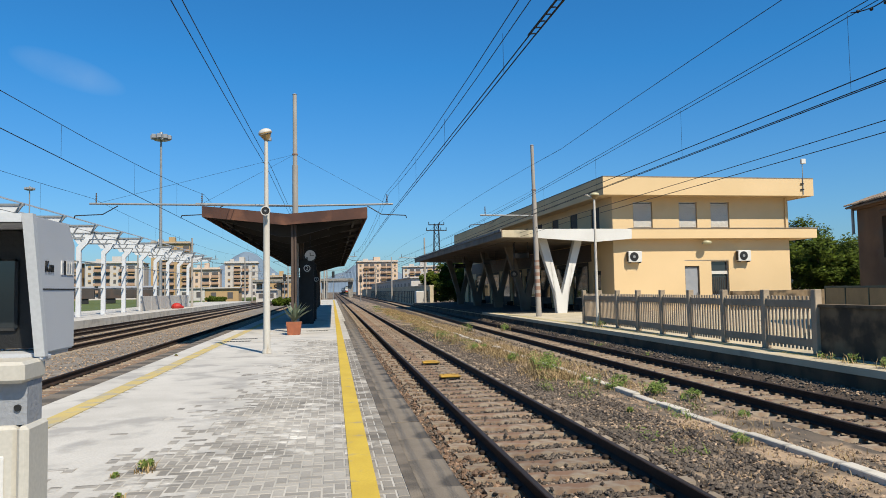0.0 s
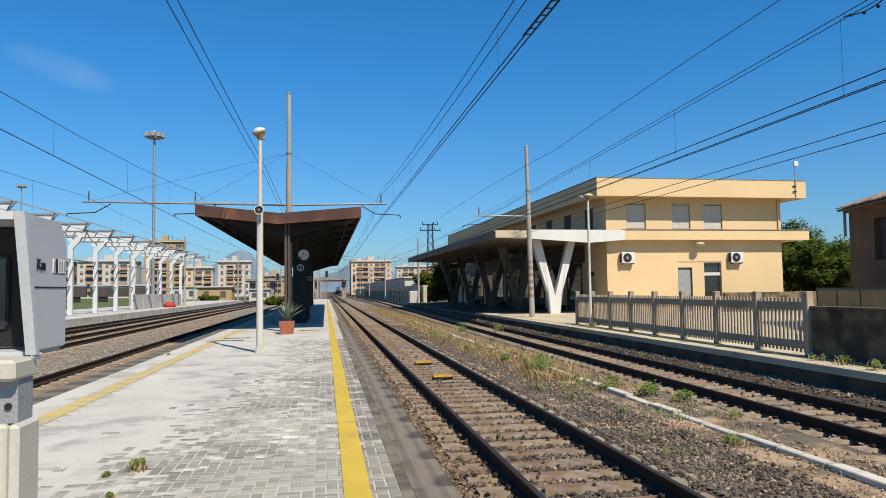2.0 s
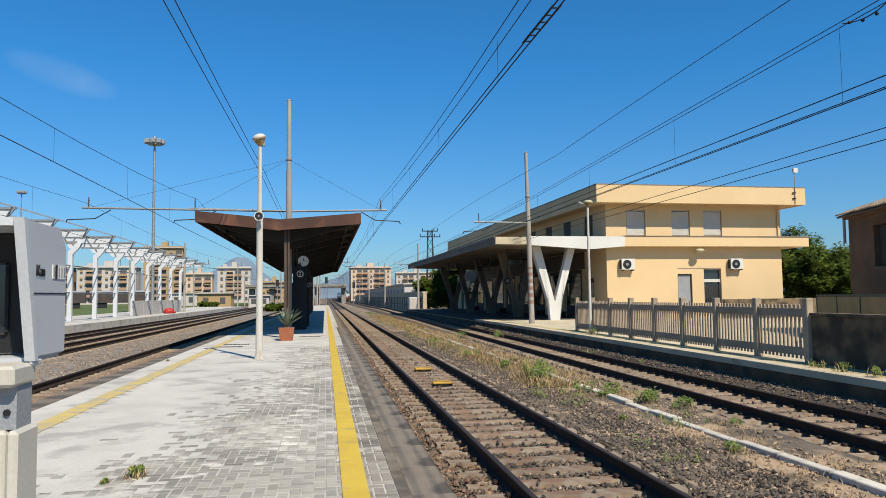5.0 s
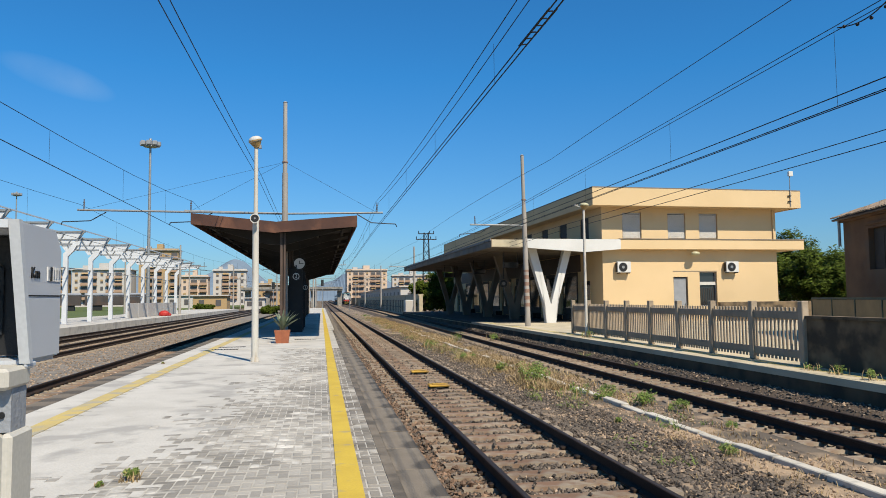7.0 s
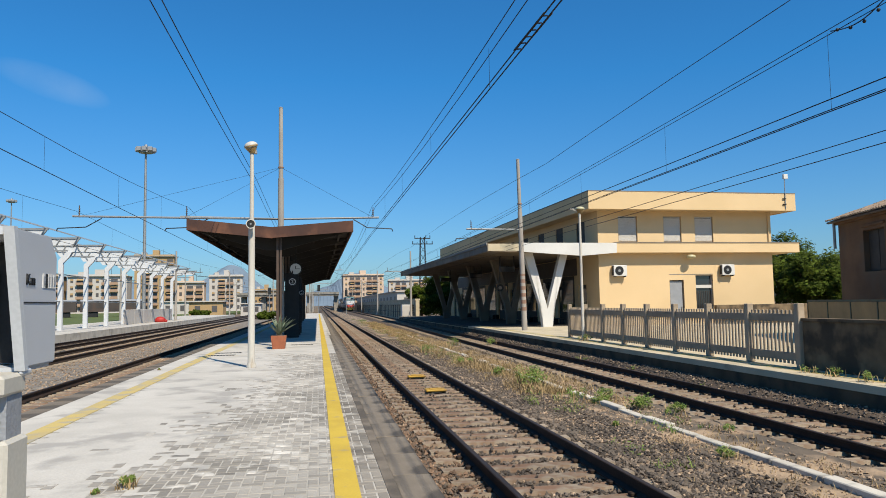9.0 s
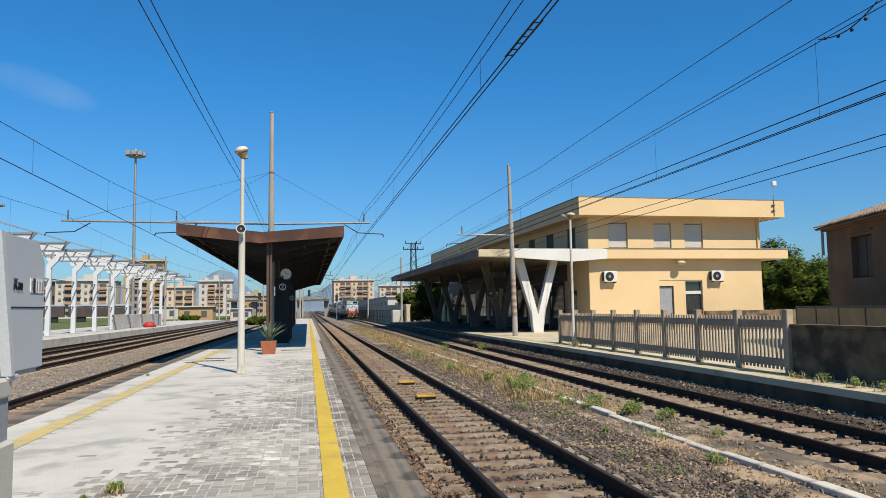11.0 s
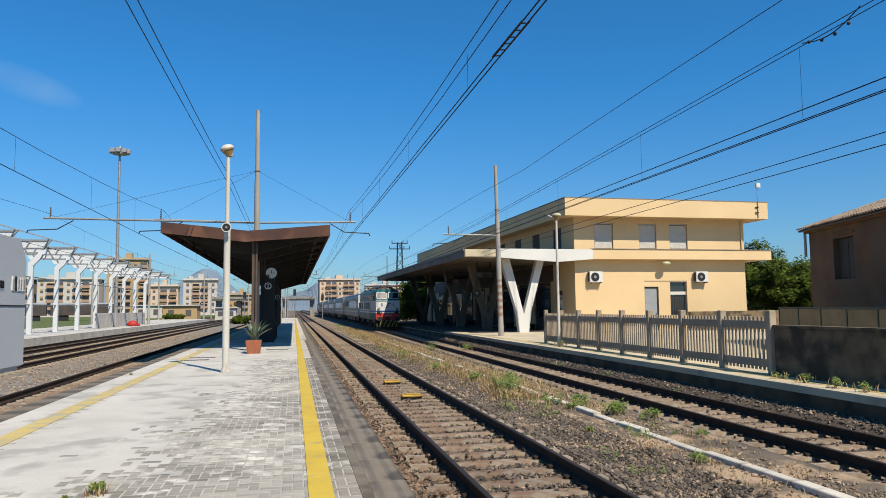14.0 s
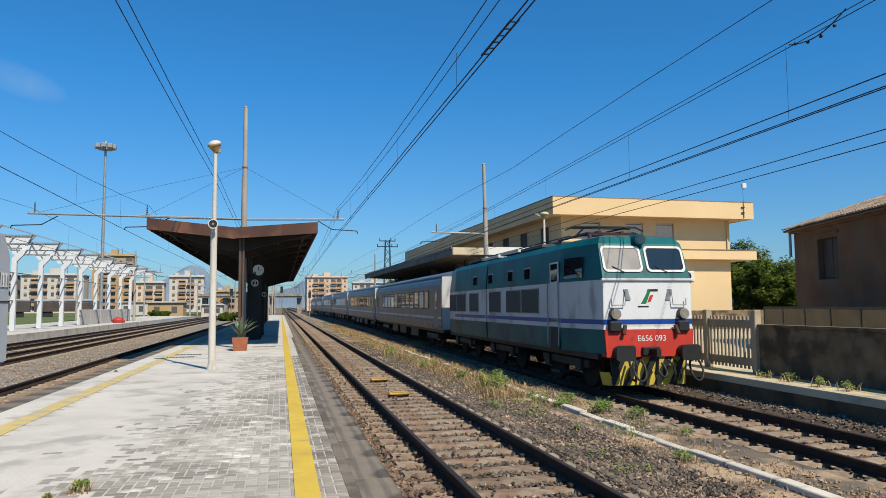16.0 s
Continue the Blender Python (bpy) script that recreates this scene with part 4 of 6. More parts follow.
# ---- white steel canopy frame over the far platform ----


def steel_bay(y):
    t = thing("steel_portal", pose(-19.6, y, TOP), "white painted steel canopy portal without roofing", "steel frame", "white steel portals")
    part("column", prism(B(), [(x, -0.14, z) for x, z in ((-0.17, 0), (0.17, 0), (0.17, 5.2), (0.62, 5.7), (0.8, 6.08), (0.42, 6.08), (-0.17, 5.42))], (0, 0.28, 0)), STEEL_WHITE, t)
    part("top_beam", box(B(), -2.6, 3.25, -0.08, 0.08, 6.52, 6.64), GREY_METAL, t, "grey weathered top beam")
    part("fascia", prism(B(), [(x, -0.02, z) for x, z in ((-2.4, 6.518), (3.1, 6.518), (2.8, 6.08), (-2.1, 6.08))], (0, 0.05, 0)), STEEL_WHITE, t)
    part("lower_beam", box(B(), 0.75, 2.4, -0.06, 0.06, 5.66, 5.76), GREY_METAL, t)
    part("end_plate", prism(B(), [(3.22, -0.14, 6.518), (3.06, -0.14, 6.518), (2.62, -0.14, 5.9), (2.78, -0.14, 5.9)], (0, 0.115, 0)), GREY_METAL, t)
    for x, s in ((-1.6, -0.3), (-1.4, 0.3), (-0.2, -0.3), (0.0, 0.3), (1.4, -0.3), (1.6, 0.3)):
        part("strut", prism(B(), [(x + s, -0.10, 6.518), (x + s + 0.07, -0.10, 6.518), (x + 0.07, -0.10, 6.0), (x, -0.10, 6.0)], (0, 0.075, 0)), GREY_METAL, t)
    return t


for k in range(12):
    steel_bay(35.25 + 6.15 * k)
t = thing("steel_purlins", pose(-19.6, 0, TOP), "white steel longitudinal rails joining the canopy portals", "steel frame")
for x, z in ((3.1, 6.645), (1.2, 6.645), (-0.8, 6.645)):
    part("purlin", box(B(), x - 0.04, x + 0.04, 34.0, 99.0, z, z + 0.07), STEEL_WHITE, t)
for z in (2.2, 4.3):
    part("side_rail", box(B(), -0.05, 0.05, 34.0, 99.0, z, z + 0.07), GREY_METAL, t)

# ---- distance ----


def ridge(name, y, pts, material, label):
    bm = B()
    top = [bm.verts.new((x, y + 40 * math.sin(i * 0.11), z)) for i, (x, z) in enumerate(pts)]
    low = [bm.verts.new((x, y - 900, -2)) for x, z in pts]
    for i in range(len(pts) - 1):
        bm.faces.new((low[i], low[i + 1], top[i + 1], top[i]))
    return structure(name, bm, material, label, "hills")


def hill_line(x0, x1, n, peaks, base, seed):
    out = []
    for i in range(n):
        x = x0 + (x1 - x0) * i / (n - 1)
        z = base + sum(h * math.exp(-abs((x - c) / w) ** 1.9) for c, h, w in peaks) + 14 * noise.noise(Vector((x / 110, seed, 0))) + 5 * noise.noise(Vector((x / 34, seed, 5)))
        out.append((x, z))
    return out


ridge("backdrop_hills", 3000, hill_line(-2400, 2400, 420, [(-325, 122, 105), (-500, 40, 150), (165, 74, 90), (50, 30, 130), (280, 28, 150), (-760, 60, 240), (-1150, 90, 260), (900, 25, 300)], 35, 3), FLAT_BLUE, "hazy blue-grey mountains")


def apartment(x, y, w, d, floors, material, label, rz=0.0, bay=3.4):
    """A block of flats: dark loggia panels with parapets, tall windows with rolled shutters, string courses and roof
    huts.
    """
    h = floors * 3.1 + 1.0
    t = thing("apartment_building", pose(x, y, -0.3, 0, 0, rz), label, "apartment building", "distant apartment buildings")
    part("wall", box(B(), 0, w, 0, d, 0, h), material, t)
    part("roof", box(B(), -0.5, w + 0.5, -0.9, d + 0.4, h, h + 0.3), FLAT_B, t)
    part("parapet", box(B(), -0.2, w + 0.2, -0.2, 0.1, h + 0.3, h + 0.9), material, t)
    part("stair_tower", box(B(), w * 0.42, w * 0.58, d * 0.3, d * 0.7, h + 0.3, h + 3.2), material, t)
    part("roof_hut", box(B(), w * 0.15, w * 0.27, d * 0.2, d * 0.5, h + 0.3, h + 2.1), FLAT_B, t)
    part("antenna_pole", box(B(), w * 0.7, w * 0.7 + 0.12, d * 0.3, d * 0.3 + 0.12, h + 0.3, h + 3.6), DARK_METAL, t)
    n = max(3, int(w / bay))
    pane = mesh_of("window", box(B(), -0.55, 0.55, -0.06, 0.05, 0, 1.7), FAR_GLASS)
    blind = mesh_of("shutter", box(B(), -0.6, 0.6, -0.12, -0.06, 0, 0.8), FLAT_C)
    # A flat dark panel paints the shade inside each loggia; nothing is hollowed out.
    loggia = mesh_of("loggia", box(B(), -1.35, 1.35, -0.08, 0.05, 0, 2.45), FAR_GLASS)
    balc = mesh_of("balcony", box(box(B(), -1.6, 1.6, -1.4, 0.0, -0.18, 0.0), -1.6, 1.6, -1.4, -1.28, 0.0, 0.95), FLAT_D)
    screen = mesh_of("awning", prism(B(), [(-1.4, -0.1, 2.5), (-1.4, -1.1, 1.9), (-1.4, -1.1, 1.82), (-1.4, -0.1, 2.42)], (2.8, 0, 0)), FLAT_C)
    rr = random.Random(int(abs(x) * 7 + y))
    for f in range(floors):
        z = 0.5 + f * 3.1
        for i in range(n):
            cx = (i + 0.5) * w / n
            if i % 3 != 0 and f:
                piece("loggia", loggia, t, pose(cx, 0, z))
                piece("balcony", balc, t, pose(cx, 0, z))
                if rr.random() < 0.35:
                    piece("awning", screen, t, pose(cx, 0, z))
            else:
                piece("window", pane, t, pose(cx, 0, z + 0.8))
                if rr.random() < 0.6:
                    piece("shutter", blind, t, pose(cx, 0, z + 1.7))
    return t


apartment(15.0, 430, 24, 14, 6, FLAT_A, "distant pale pink apartment block with balconies", 2)
apartment(43, 440, 26, 14, 5, FLAT_B, "distant white apartment block", -3)
apartment(72, 400, 18, 14, 4, FLAT_A, "distant pale pink apartment block", -3)
for x, y, w, fl, m_, lb in ((-150, 330, 22, 5, FLAT_A, "distant pale pink apartment block"), (-126, 330, 17, 5, FLAT_C, "distant ochre apartment block"), (-107, 335, 24, 5, FLAT_B, "distant white apartment block with balconies"),
                            (-82, 345, 17, 8, FLAT_C, "tall ochre apartment block over the sidings"), (-63, 340, 12, 4, FLAT_A, "distant pale pink apartment block"), (-50, 350, 15, 5, FLAT_B, "distant white apartment block"),
                            (-33, 380, 14, 3, FLAT_C, "distant low ochre building"), (-175, 350, 22, 4, FLAT_B, "distant white apartment block"), (-200, 340, 22, 5, FLAT_A, "distant pale pink apartment block")):
    apartment(x, y, w, 12, fl, m_, lb, 4)

# ---- train ----
TEAL = mat("teal_loco_paint", (0.003, 0.115, 0.12), (0.003, 0.062, 0.07), 0.8, 0.4, bump=0.05, stain=(0.009, 0.035, 0.039), stain_scale=1.1, stain_at=0.6, spec=0.15)
LOCO_WHITE = mat("grimy_white_paint", (0.546, 0.538, 0.523), (0.452, 0.448, 0.437), 0.8, 0.45, bump=0.05, stain=(0.234, 0.211, 0.179), stain_scale=1.6, stain_at=0.58, stretch=(1, 1, 0.35))
FRONT_WHITE = mat("paler_white_paint", (0.63, 0.63, 0.63), (0.56, 0.56, 0.56), 1.1, 0.4, bump=0.04, stain=(0.42, 0.39, 0.35), stain_scale=2.2, stain_at=0.68, stretch=(1, 1, 0.4))
COACH_GREY = mat("silver_grey_coach_paint", (0.168, 0.152, 0.136), (0.117, 0.108, 0.098), 0.7, 0.4, bump=0.03, stain=(0.226, 0.215, 0.203), stain_scale=0.6, stain_at=0.66)
COACH_ROOF = mat("blue_grey_roof_paint", (0.101, 0.129, 0.168), (0.078, 0.098, 0.129), 0.6, 0.4, bump=0.05)
BLUE = mat("blue_stripe_paint", (0.009, 0.047, 0.257), (0.008, 0.039, 0.211), 2.0, 0.4, bump=0.02)
RED = mat("red_buffer_beam_paint", (0.484, 0.035, 0.02), (0.390, 0.031, 0.019), 2.0, 0.5, bump=0.05, stain=(0.156, 0.023, 0.016), stain_scale=3.0, stain_at=0.68)
BALISE = mat("orange_yellow_plastic", (0.468, 0.265, 0.031), (0.359, 0.203, 0.027), 3.0, 0.6, stain=(0.172, 0.109, 0.039), stain_scale=6.0, stain_at=0.62)
YEL = mat("yellow_apron_paint", (0.515, 0.390, 0.047), (0.390, 0.296, 0.047), 3.0, 0.6, stain=(0.101, 0.086, 0.047), stain_scale=4.0, stain_at=0.6)
GREEN = mat("green_emblem_paint", (0.008, 0.156, 0.055), (0.008, 0.125, 0.047), 2.0, 0.5, bump=0)
GRILLE = mat("dark_louvre", (0.039, 0.037, 0.034), (0.023, 0.023, 0.022), 2.0, 0.6, stretch=(1, 1, 8))
LAMP_GLASS = mat("clouded_lamp_glass", (0.24, 0.21, 0.17), (0.17, 0.15, 0.12), 8.0, 0.15, bump=0.0, spec=0.7)
# Opaque pale pane whose colour stands in for the sunlit cab interior.
LIT_PANE = mat("sunlit_interior_pane", (0.30, 0.26, 0.225), (0.21, 0.185, 0.165), 1.8, 0.15, bump=0.0, spec=0.6)
PANE = clear("train_window", (0.012, 0.014, 0.017), 0.03)
ROOF_GREY = mat("sooty_roof_paint", (0.078, 0.09, 0.09), (0.047, 0.051, 0.051), 1.2, 0.7)


def loft(bm, a, b):
    """Joins two closed outlines of as many points into a solid."""
    va, vb = [bm.verts.new(p) for p in a], [bm.verts.new(p) for p in b]
    bm.faces.new(va[::-1]), bm.faces.new(vb)
    for i in range(len(a)):
        bm.faces.new((va[i - 1], va[i], vb[i], vb[i - 1]))
    return bm


def rounded(x0, x1, z0, z1, r, n=4):
    out = []
    for cx, cz, a0 in ((x1 - r, z1 - r, 0), (x0 + r, z1 - r, 90), (x0 + r, z0 + r, 180), (x1 - r, z0 + r, 270)):
        for k in range(n + 1):
            a = radians(a0 + 90 * k / n)
            out.append((cx + r * math.cos(a), cz + r * math.sin(a)))
    return out


JOIN, LOCO = 10.0, 17.6


def loco():
    t = thing("electric_locomotive", pose(0, 0, 0), "teal and white articulated electric locomotive with red buffer beam", "locomotive")

    def plan(y0, y1, front, z, inset=0.0, lean=0.0):
        """Plan of half the body; front: +1 when its cab is at y0, -1 at y1."""
        w, c = 1.46 - inset, 1.21 - inset * 0.8
        if front > 0:
            return [(-c, y0 + lean, z), (c, y0 + lean, z), (w, y0 + 2.2, z), (w, y1, z), (-w, y1, z), (-w, y0 + 2.2, z)]
        return [(-w, y0, z), (w, y0, z), (w, y1 - 2.2, z), (c, y1 - lean, z), (-c, y1 - lean, z), (-w, y1 - 2.2, z)]

    for y0, y1, fr in ((0, JOIN - 0.1, 1), (JOIN + 0.1, LOCO, -1)):
        part("skirt", loft(B(), plan(y0, y1, fr, 1.0, 0.03), plan(y0, y1, fr, 1.61)), TEAL, t, "teal lower side")
        part("white_band", loft(B(), plan(y0, y1, fr, 1.61), plan(y0, y1, fr, 2.86)), LOCO_WHITE, t, "grimy white side band")
        part("upper_body", loft(B(), plan(y0, y1, fr, 2.86), plan(y0, y1, fr, 3.80, 0.07, 0.35)), TEAL, t, "teal upper body")
        b = loft(B(), plan(y0, y1, fr, 3.80, 0.07, 0.35), plan(y0, y1, fr, 3.98, 0.22, 0.50))
        part("roof_edge", b, TEAL, t)
        part("roof", loft(B(), plan(y0, y1, fr, 3.98, 0.22, 0.50), plan(y0, y1, fr, 4.07, 0.65, 0.9)), ROOF_GREY, t, "sooty grey roof")
    part("bellows", box(B(), -1.36, 1.36, JOIN - 0.1, JOIN + 0.1, 1.1, 3.8), BLACK, t, "black articulation bellows")
    # stripe and trim round the front cab
    for s in (-1, 1):
        part("blue_stripe", prism(B(), [(s * 1.466, 2.25, 1.74), (s * 1.466, JOIN - 0.15, 1.74), (s * 1.466, JOIN - 0.15, 1.86), (s * 1.466, 2.25, 1.86)], (s * 0.004, 0, 0)), BLUE, t)
        part("blue_stripe", prism(B(), [(s * 1.466, JOIN + 0.15, 1.74), (s * 1.466, LOCO - 2.3, 1.74), (s * 1.466, LOCO - 2.3, 1.86), (s * 1.466, JOIN + 0.15, 1.86)], (s * 0.004, 0, 0)), BLUE, t)
        part("blue_stripe", prism(B(), [(s * 1.212, 0.0, 1.74), (s * 1.462, 2.2, 1.74), (s * 1.462, 2.2, 1.86), (s * 1.212, 0.0, 1.86)], (s * 0.006, 0, 0)), BLUE, t)
        part("cab_shade", prism(B(), [(s * 1.24, 0.26, 2.0), (s * 1.455, 2.15, 2.0), (s * 1.455, 2.15, 2.84), (s * 1.24, 0.26, 2.84)], (s * 0.003, 0, 0)), LOCO_WHITE, t)
    part("blue_stripe", box(B(), -1.21, 1.21, -0.006, 0.0, 1.74, 1.86), BLUE, t)
    part("white_stripe", box(B(), -1.22, 1.22, -0.010, 0.0, 1.61, 1.67), WHITE, t)
    part("front_panel", box(B(), -1.2, 1.2, -0.004, 0.0, 1.87, 2.82), FRONT_WHITE, t, "paler white front panel")
    part("drip_rail", box(B(), -1.25, 1.25, -0.05, 0.03, 2.83, 2.89, 0.01), LOCO_WHITE, t, "white ledge under the windscreens")

    def lean_y(z):
        return (z - 2.86) / 0.94 * 0.35

    def windscreen(x0, x1, pane, label):
        out, inn = rounded(x0, x1, 3.06, 3.74, 0.12), rounded(x0 + 0.055, x1 - 0.055, 3.115, 3.685, 0.09)
        gl = part("windscreen", prism(B(), [(x, lean_y(z) - 0.012, z) for x, z in inn], (0, 0.02, 0)), pane, t, label)
        b = B()
        vo = [b.verts.new((x, lean_y(z) - 0.03, z)) for x, z in out]
        vi = [b.verts.new((x, lean_y(z) - 0.03, z)) for x, z in inn]
        wo = [b.verts.new((x, lean_y(z) + 0.01, z)) for x, z in out]
        wi = [b.verts.new((x, lean_y(z) + 0.01, z)) for x, z in inn]
        for i in range(len(vo)):
            for p, q in ((vo, vi), (wi, wo), (wo, vo), (vi, wi)):
                b.faces.new((p[i - 1], p[i], q[i], q[i - 1]))
        part("windscreen_frame", b, WHITE, gl, "white rubber window surround")
        part("wiper", rod(B(), ((x0 + x1) / 2, lean_y(3.1) - 0.06, 3.05), ((x0 + x1) / 2 - 0.3, lean_y(3.3) - 0.06, 3.2), 0.012, n=6), BLACK, gl)

    # The left pane has the cab's inner light painted in; the right stays dark.
    windscreen(-1.14, -0.06, LIT_PANE, "windscreen coloured pale like a sunlit cab interior"), windscreen(0.05, 1.13, PANE, "dark windscreen")
    lm = part("top_headlamp", rod(B(), (-0.05, 0.2, 3.90), (-0.05, 0.65, 3.90), 0.15, 0.15, 16), TEAL, t)
    part("lens", rod(B(), (-0.05, 0.18, 3.90), (-0.05, 0.2, 3.90), 0.12, 0.13, 16), GLASS, lm)
    for s in (-1, 1):
        lm = part("headlamp", rod(B(), (s * 0.93, -0.14, 2.0), (s * 0.93, 0.0, 2.0), 0.135, 0.15, 18), BROWN_STEEL, t)
        part("lens", rod(B(), (s * 0.93, -0.155, 2.0), (s * 0.93, -0.14, 2.0), 0.095, 0.1, 18), LAMP_GLASS, lm, "clouded lamp glass")
        part("rim", rod(B(), (s * 0.93, -0.15, 2.0), (s * 0.93, -0.138, 2.0), 0.125, 0.135, 18), CONC, lm, "dull metal lamp rim")
        part("marker_lamp", box(B(), s * 0.93 - 0.18, s * 0.93 + 0.14, -0.15, 0.0, 1.55, 1.82, 0.03), BLACK, t, "dark connector box")
        part("jumper_cable", rod(B(), (s * 0.68, -0.1, 1.72), (s * 0.74, -0.14, 1.5), 0.05, 0.055, 8), RUST, t, "dark red jumper cable socket")
        # handrails and steps on the face
        b = B()
        rod(b, (s * 1.02, -0.07, 2.22), (s * 1.02, -0.07, 2.38), 0.012, n=6), rod(b, (s * 1.02, -0.07, 2.22), (s * 0.66, -0.07, 2.22), 0.012, n=6), rod(b, (s * 0.66, -0.07, 2.22), (s * 0.62, -0.07, 2.6), 0.012, n=6)
        part("handrail", b, GREY_METAL, t)
        part("lifting_bracket", prism(B(), [(s * 0.55, -0.03, 2.62), (s * 0.48, -0.03, 2.35), (s * 0.60, -0.03, 2.35), (s * 0.66, -0.03, 2.62)], (0, 0.03, 0)), GREY_METAL, t)
        # buffers
        bf = part("buffer", rod(B(), (s * 0.87, -0.45, 1.05), (s * 0.87, 0.1, 1.05), 0.13, 0.17, 16), DARK_METAL, t)
        part("buffer_head", prism(B(), [(s * 0.87 + x, -0.52, 1.05 + z) for x, z in rounded(-0.25, 0.25, -0.19, 0.19, 0.08)], (0, 0.07, 0)), DARK_METAL, bf, "dark rectangular buffer plate")
        for k in range(2):
            x = s * (0.45 + 0.16 * k)
            pts = [(x, -0.12, 0.85), (x + s * 0.05, -0.3, 0.7), (x + s * 0.08, -0.32, 0.5), (x + s * 0.06, -0.25, 0.35), (x + s * 0.14, -0.2, 0.4)]
            b = B()
            for p, q in zip(pts, pts[1:]):
                rod(b, p, q, 0.03, n=7)
            part("brake_hose", b, BLACK, t)
    for cx, rad in ((-0.42, 0.2), (1.12, 0.21), (0.18, 0.13)):
        b = B()
        ring = [(cx + rad * math.sin(a) * 0.8, -0.3 - 0.12 * math.cos(a), 0.62 - rad * 1.3 * math.cos(a)) for a in [radians(-160 + 20 * k) for k in range(17)]]
        for p, q in zip(ring, ring[1:]):
            rod(b, p, q, 0.028, n=7)
        part("brake_hose", b, BLACK, t, "looped black brake hose")
    part("buffer_beam", prism(B(), [(-1.21, -0.06, 1.60), (1.21, -0.06, 1.60), (1.17, -0.06, 0.93), (-1.17, -0.06, 0.93)], (0, 0.3, 0)), RED, t, "red buffer beam")
    part("coupler_hook", prism(B(), [(-0.06, -0.5, 1.14), (-0.06, -0.5, 0.95), (-0.06, -0.06, 0.98), (-0.06, -0.06, 1.12)], (0.12, 0, 0)), DARK_METAL, t)
    part("coupler_plate", box(B(), -0.24, 0.24, -0.14, -0.06, 0.96, 1.18, 0.02), DARK_METAL, t)
    part("screw_coupling", rod(B(), (0.0, -0.42, 1.0), (0.03, -0.3, 0.5), 0.045, n=8), DARK_METAL, t)
    # striped apron
    ap = part("apron", prism(B(), [(-1.05, 0.0, 0.93), (1.05, 0.0, 0.93), (0.98, 0.0, 0.22), (-0.98, 0.0, 0.22)], (0, 0.05, 0)), BLACK, t, "black and yellow striped apron")
    for s in (-1, 1):
        part("side_apron", prism(B(), [(s * 0.98, 0.05, 0.22), (s * 1.05, 0.05, 0.55), (s * 1.18, 0.35, 0.55), (s * 1.1, 0.35, 0.22)], (0, 0.04, 0)), YEL, t)
    for k in range(5):
        x = -0.95 + k * 0.42
        part("yellow_stripe", prism(B(), [(x, -0.006, 0.23), (x + 0.2, -0.006, 0.23), (min(x + 0.55, 1.0), -0.006, 0.92), (min(x + 0.33, 0.97), -0.006, 0.92)], (0, 0.006, 0)), YEL, ap)
    text_part("E656 093", 0.21, pose(0.05, -0.066, 1.38, 90, 0, 0), WHITE, t, "white running number")
    part("emblem_green", prism(B(), [(-0.19, -0.008, 2.25), (-0.05, -0.008, 2.25), (0.10, -0.008, 2.62), (0.0, -0.008, 2.62), (-0.04, -0.008, 2.5)], (0, 0.008, 0)), GREEN, t, "green emblem stroke")
    part("emblem_red", prism(B(), [(-0.02, -0.008, 2.28), (0.08, -0.008, 2.30), (0.16, -0.008, 2.48), (0.06, -0.008, 2.46)], (0, 0.008, 0)), RED, t, "red emblem stroke")
    part("emblem_dark", box(B(), 0.05, 0.28, -0.008, 0, 2.56, 2.62), DARK_METAL, t)
    part("emblem_bar", box(B(), -0.28, 0.02, -0.008, 0, 2.16, 2.20), DARK_METAL, t)
    # sides: louvre panels, windows, doors
    for s in (-1, 1):
        X = s * 1.462
        for a, b_ in ((4.05, 5.65), (5.8, 7.35), (8.1, 9.55), (11.2, 12.6), (13.3, 14.9), (15.0, 16.4)):
            g = part("louvre_panel", prism(B(), [(X, a, 2.0), (X, b_, 2.0), (X, b_, 2.72), (X, a, 2.72)], (s * 0.012, 0, 0)), GRILLE, t, "dark louvred ventilation panel")
            bb = B()
            for q in ((a - 0.03, a, 1.97, 2.75), (b_, b_ + 0.03, 1.97, 2.75), (a, b_, 1.97, 2.0), (a, b_, 2.72, 2.75)):
                box(bb, X - 0.01, X + s * 0.022, q[0], q[1], q[2], q[3])
            part("louvre_frame", bb, GREY_METAL, g)
        for a in (4.9, 6.7, 9.2, 11.5):
            g = part("small_window", prism(B(), [(s * 1.44, a, 3.06), (s * 1.44, a + 0.55, 3.06), (s * 1.43, a + 0.55, 3.38), (s * 1.43, a, 3.38)], (s * 0.012, 0, 0)), PANE, t)
            part("window_rim", prism(B(), [(s * 1.44, a - 0.05, 3.01), (s * 1.44, a + 0.6, 3.01), (s * 1.425, a + 0.6, 3.43), (s * 1.425, a - 0.05, 3.43)], (s * 0.006, 0, 0)), GREY_METAL, g)
        d = part("cab_door", prism(B(), [(X, 2.35, 1.25), (X, 3.05, 1.25), (X, 3.05, 3.45), (X, 2.35, 3.45)], (s * 0.008, 0, 0)), LOCO_WHITE, t, "recessed white cab door")
        part("door_window", prism(B(), [(X, 2.45, 2.9), (X, 2.95, 2.9), (X, 2.95, 3.4), (X, 2.45, 3.4)], (s * 0.016, 0, 0)), PANE, d)
        for y in (2.28, 3.12):
            part("handrail", rod(B(), (X + s * 0.06, y, 1.1), (X + s * 0.06, y, 2.9), 0.018, n=6), GREY_METAL, t)
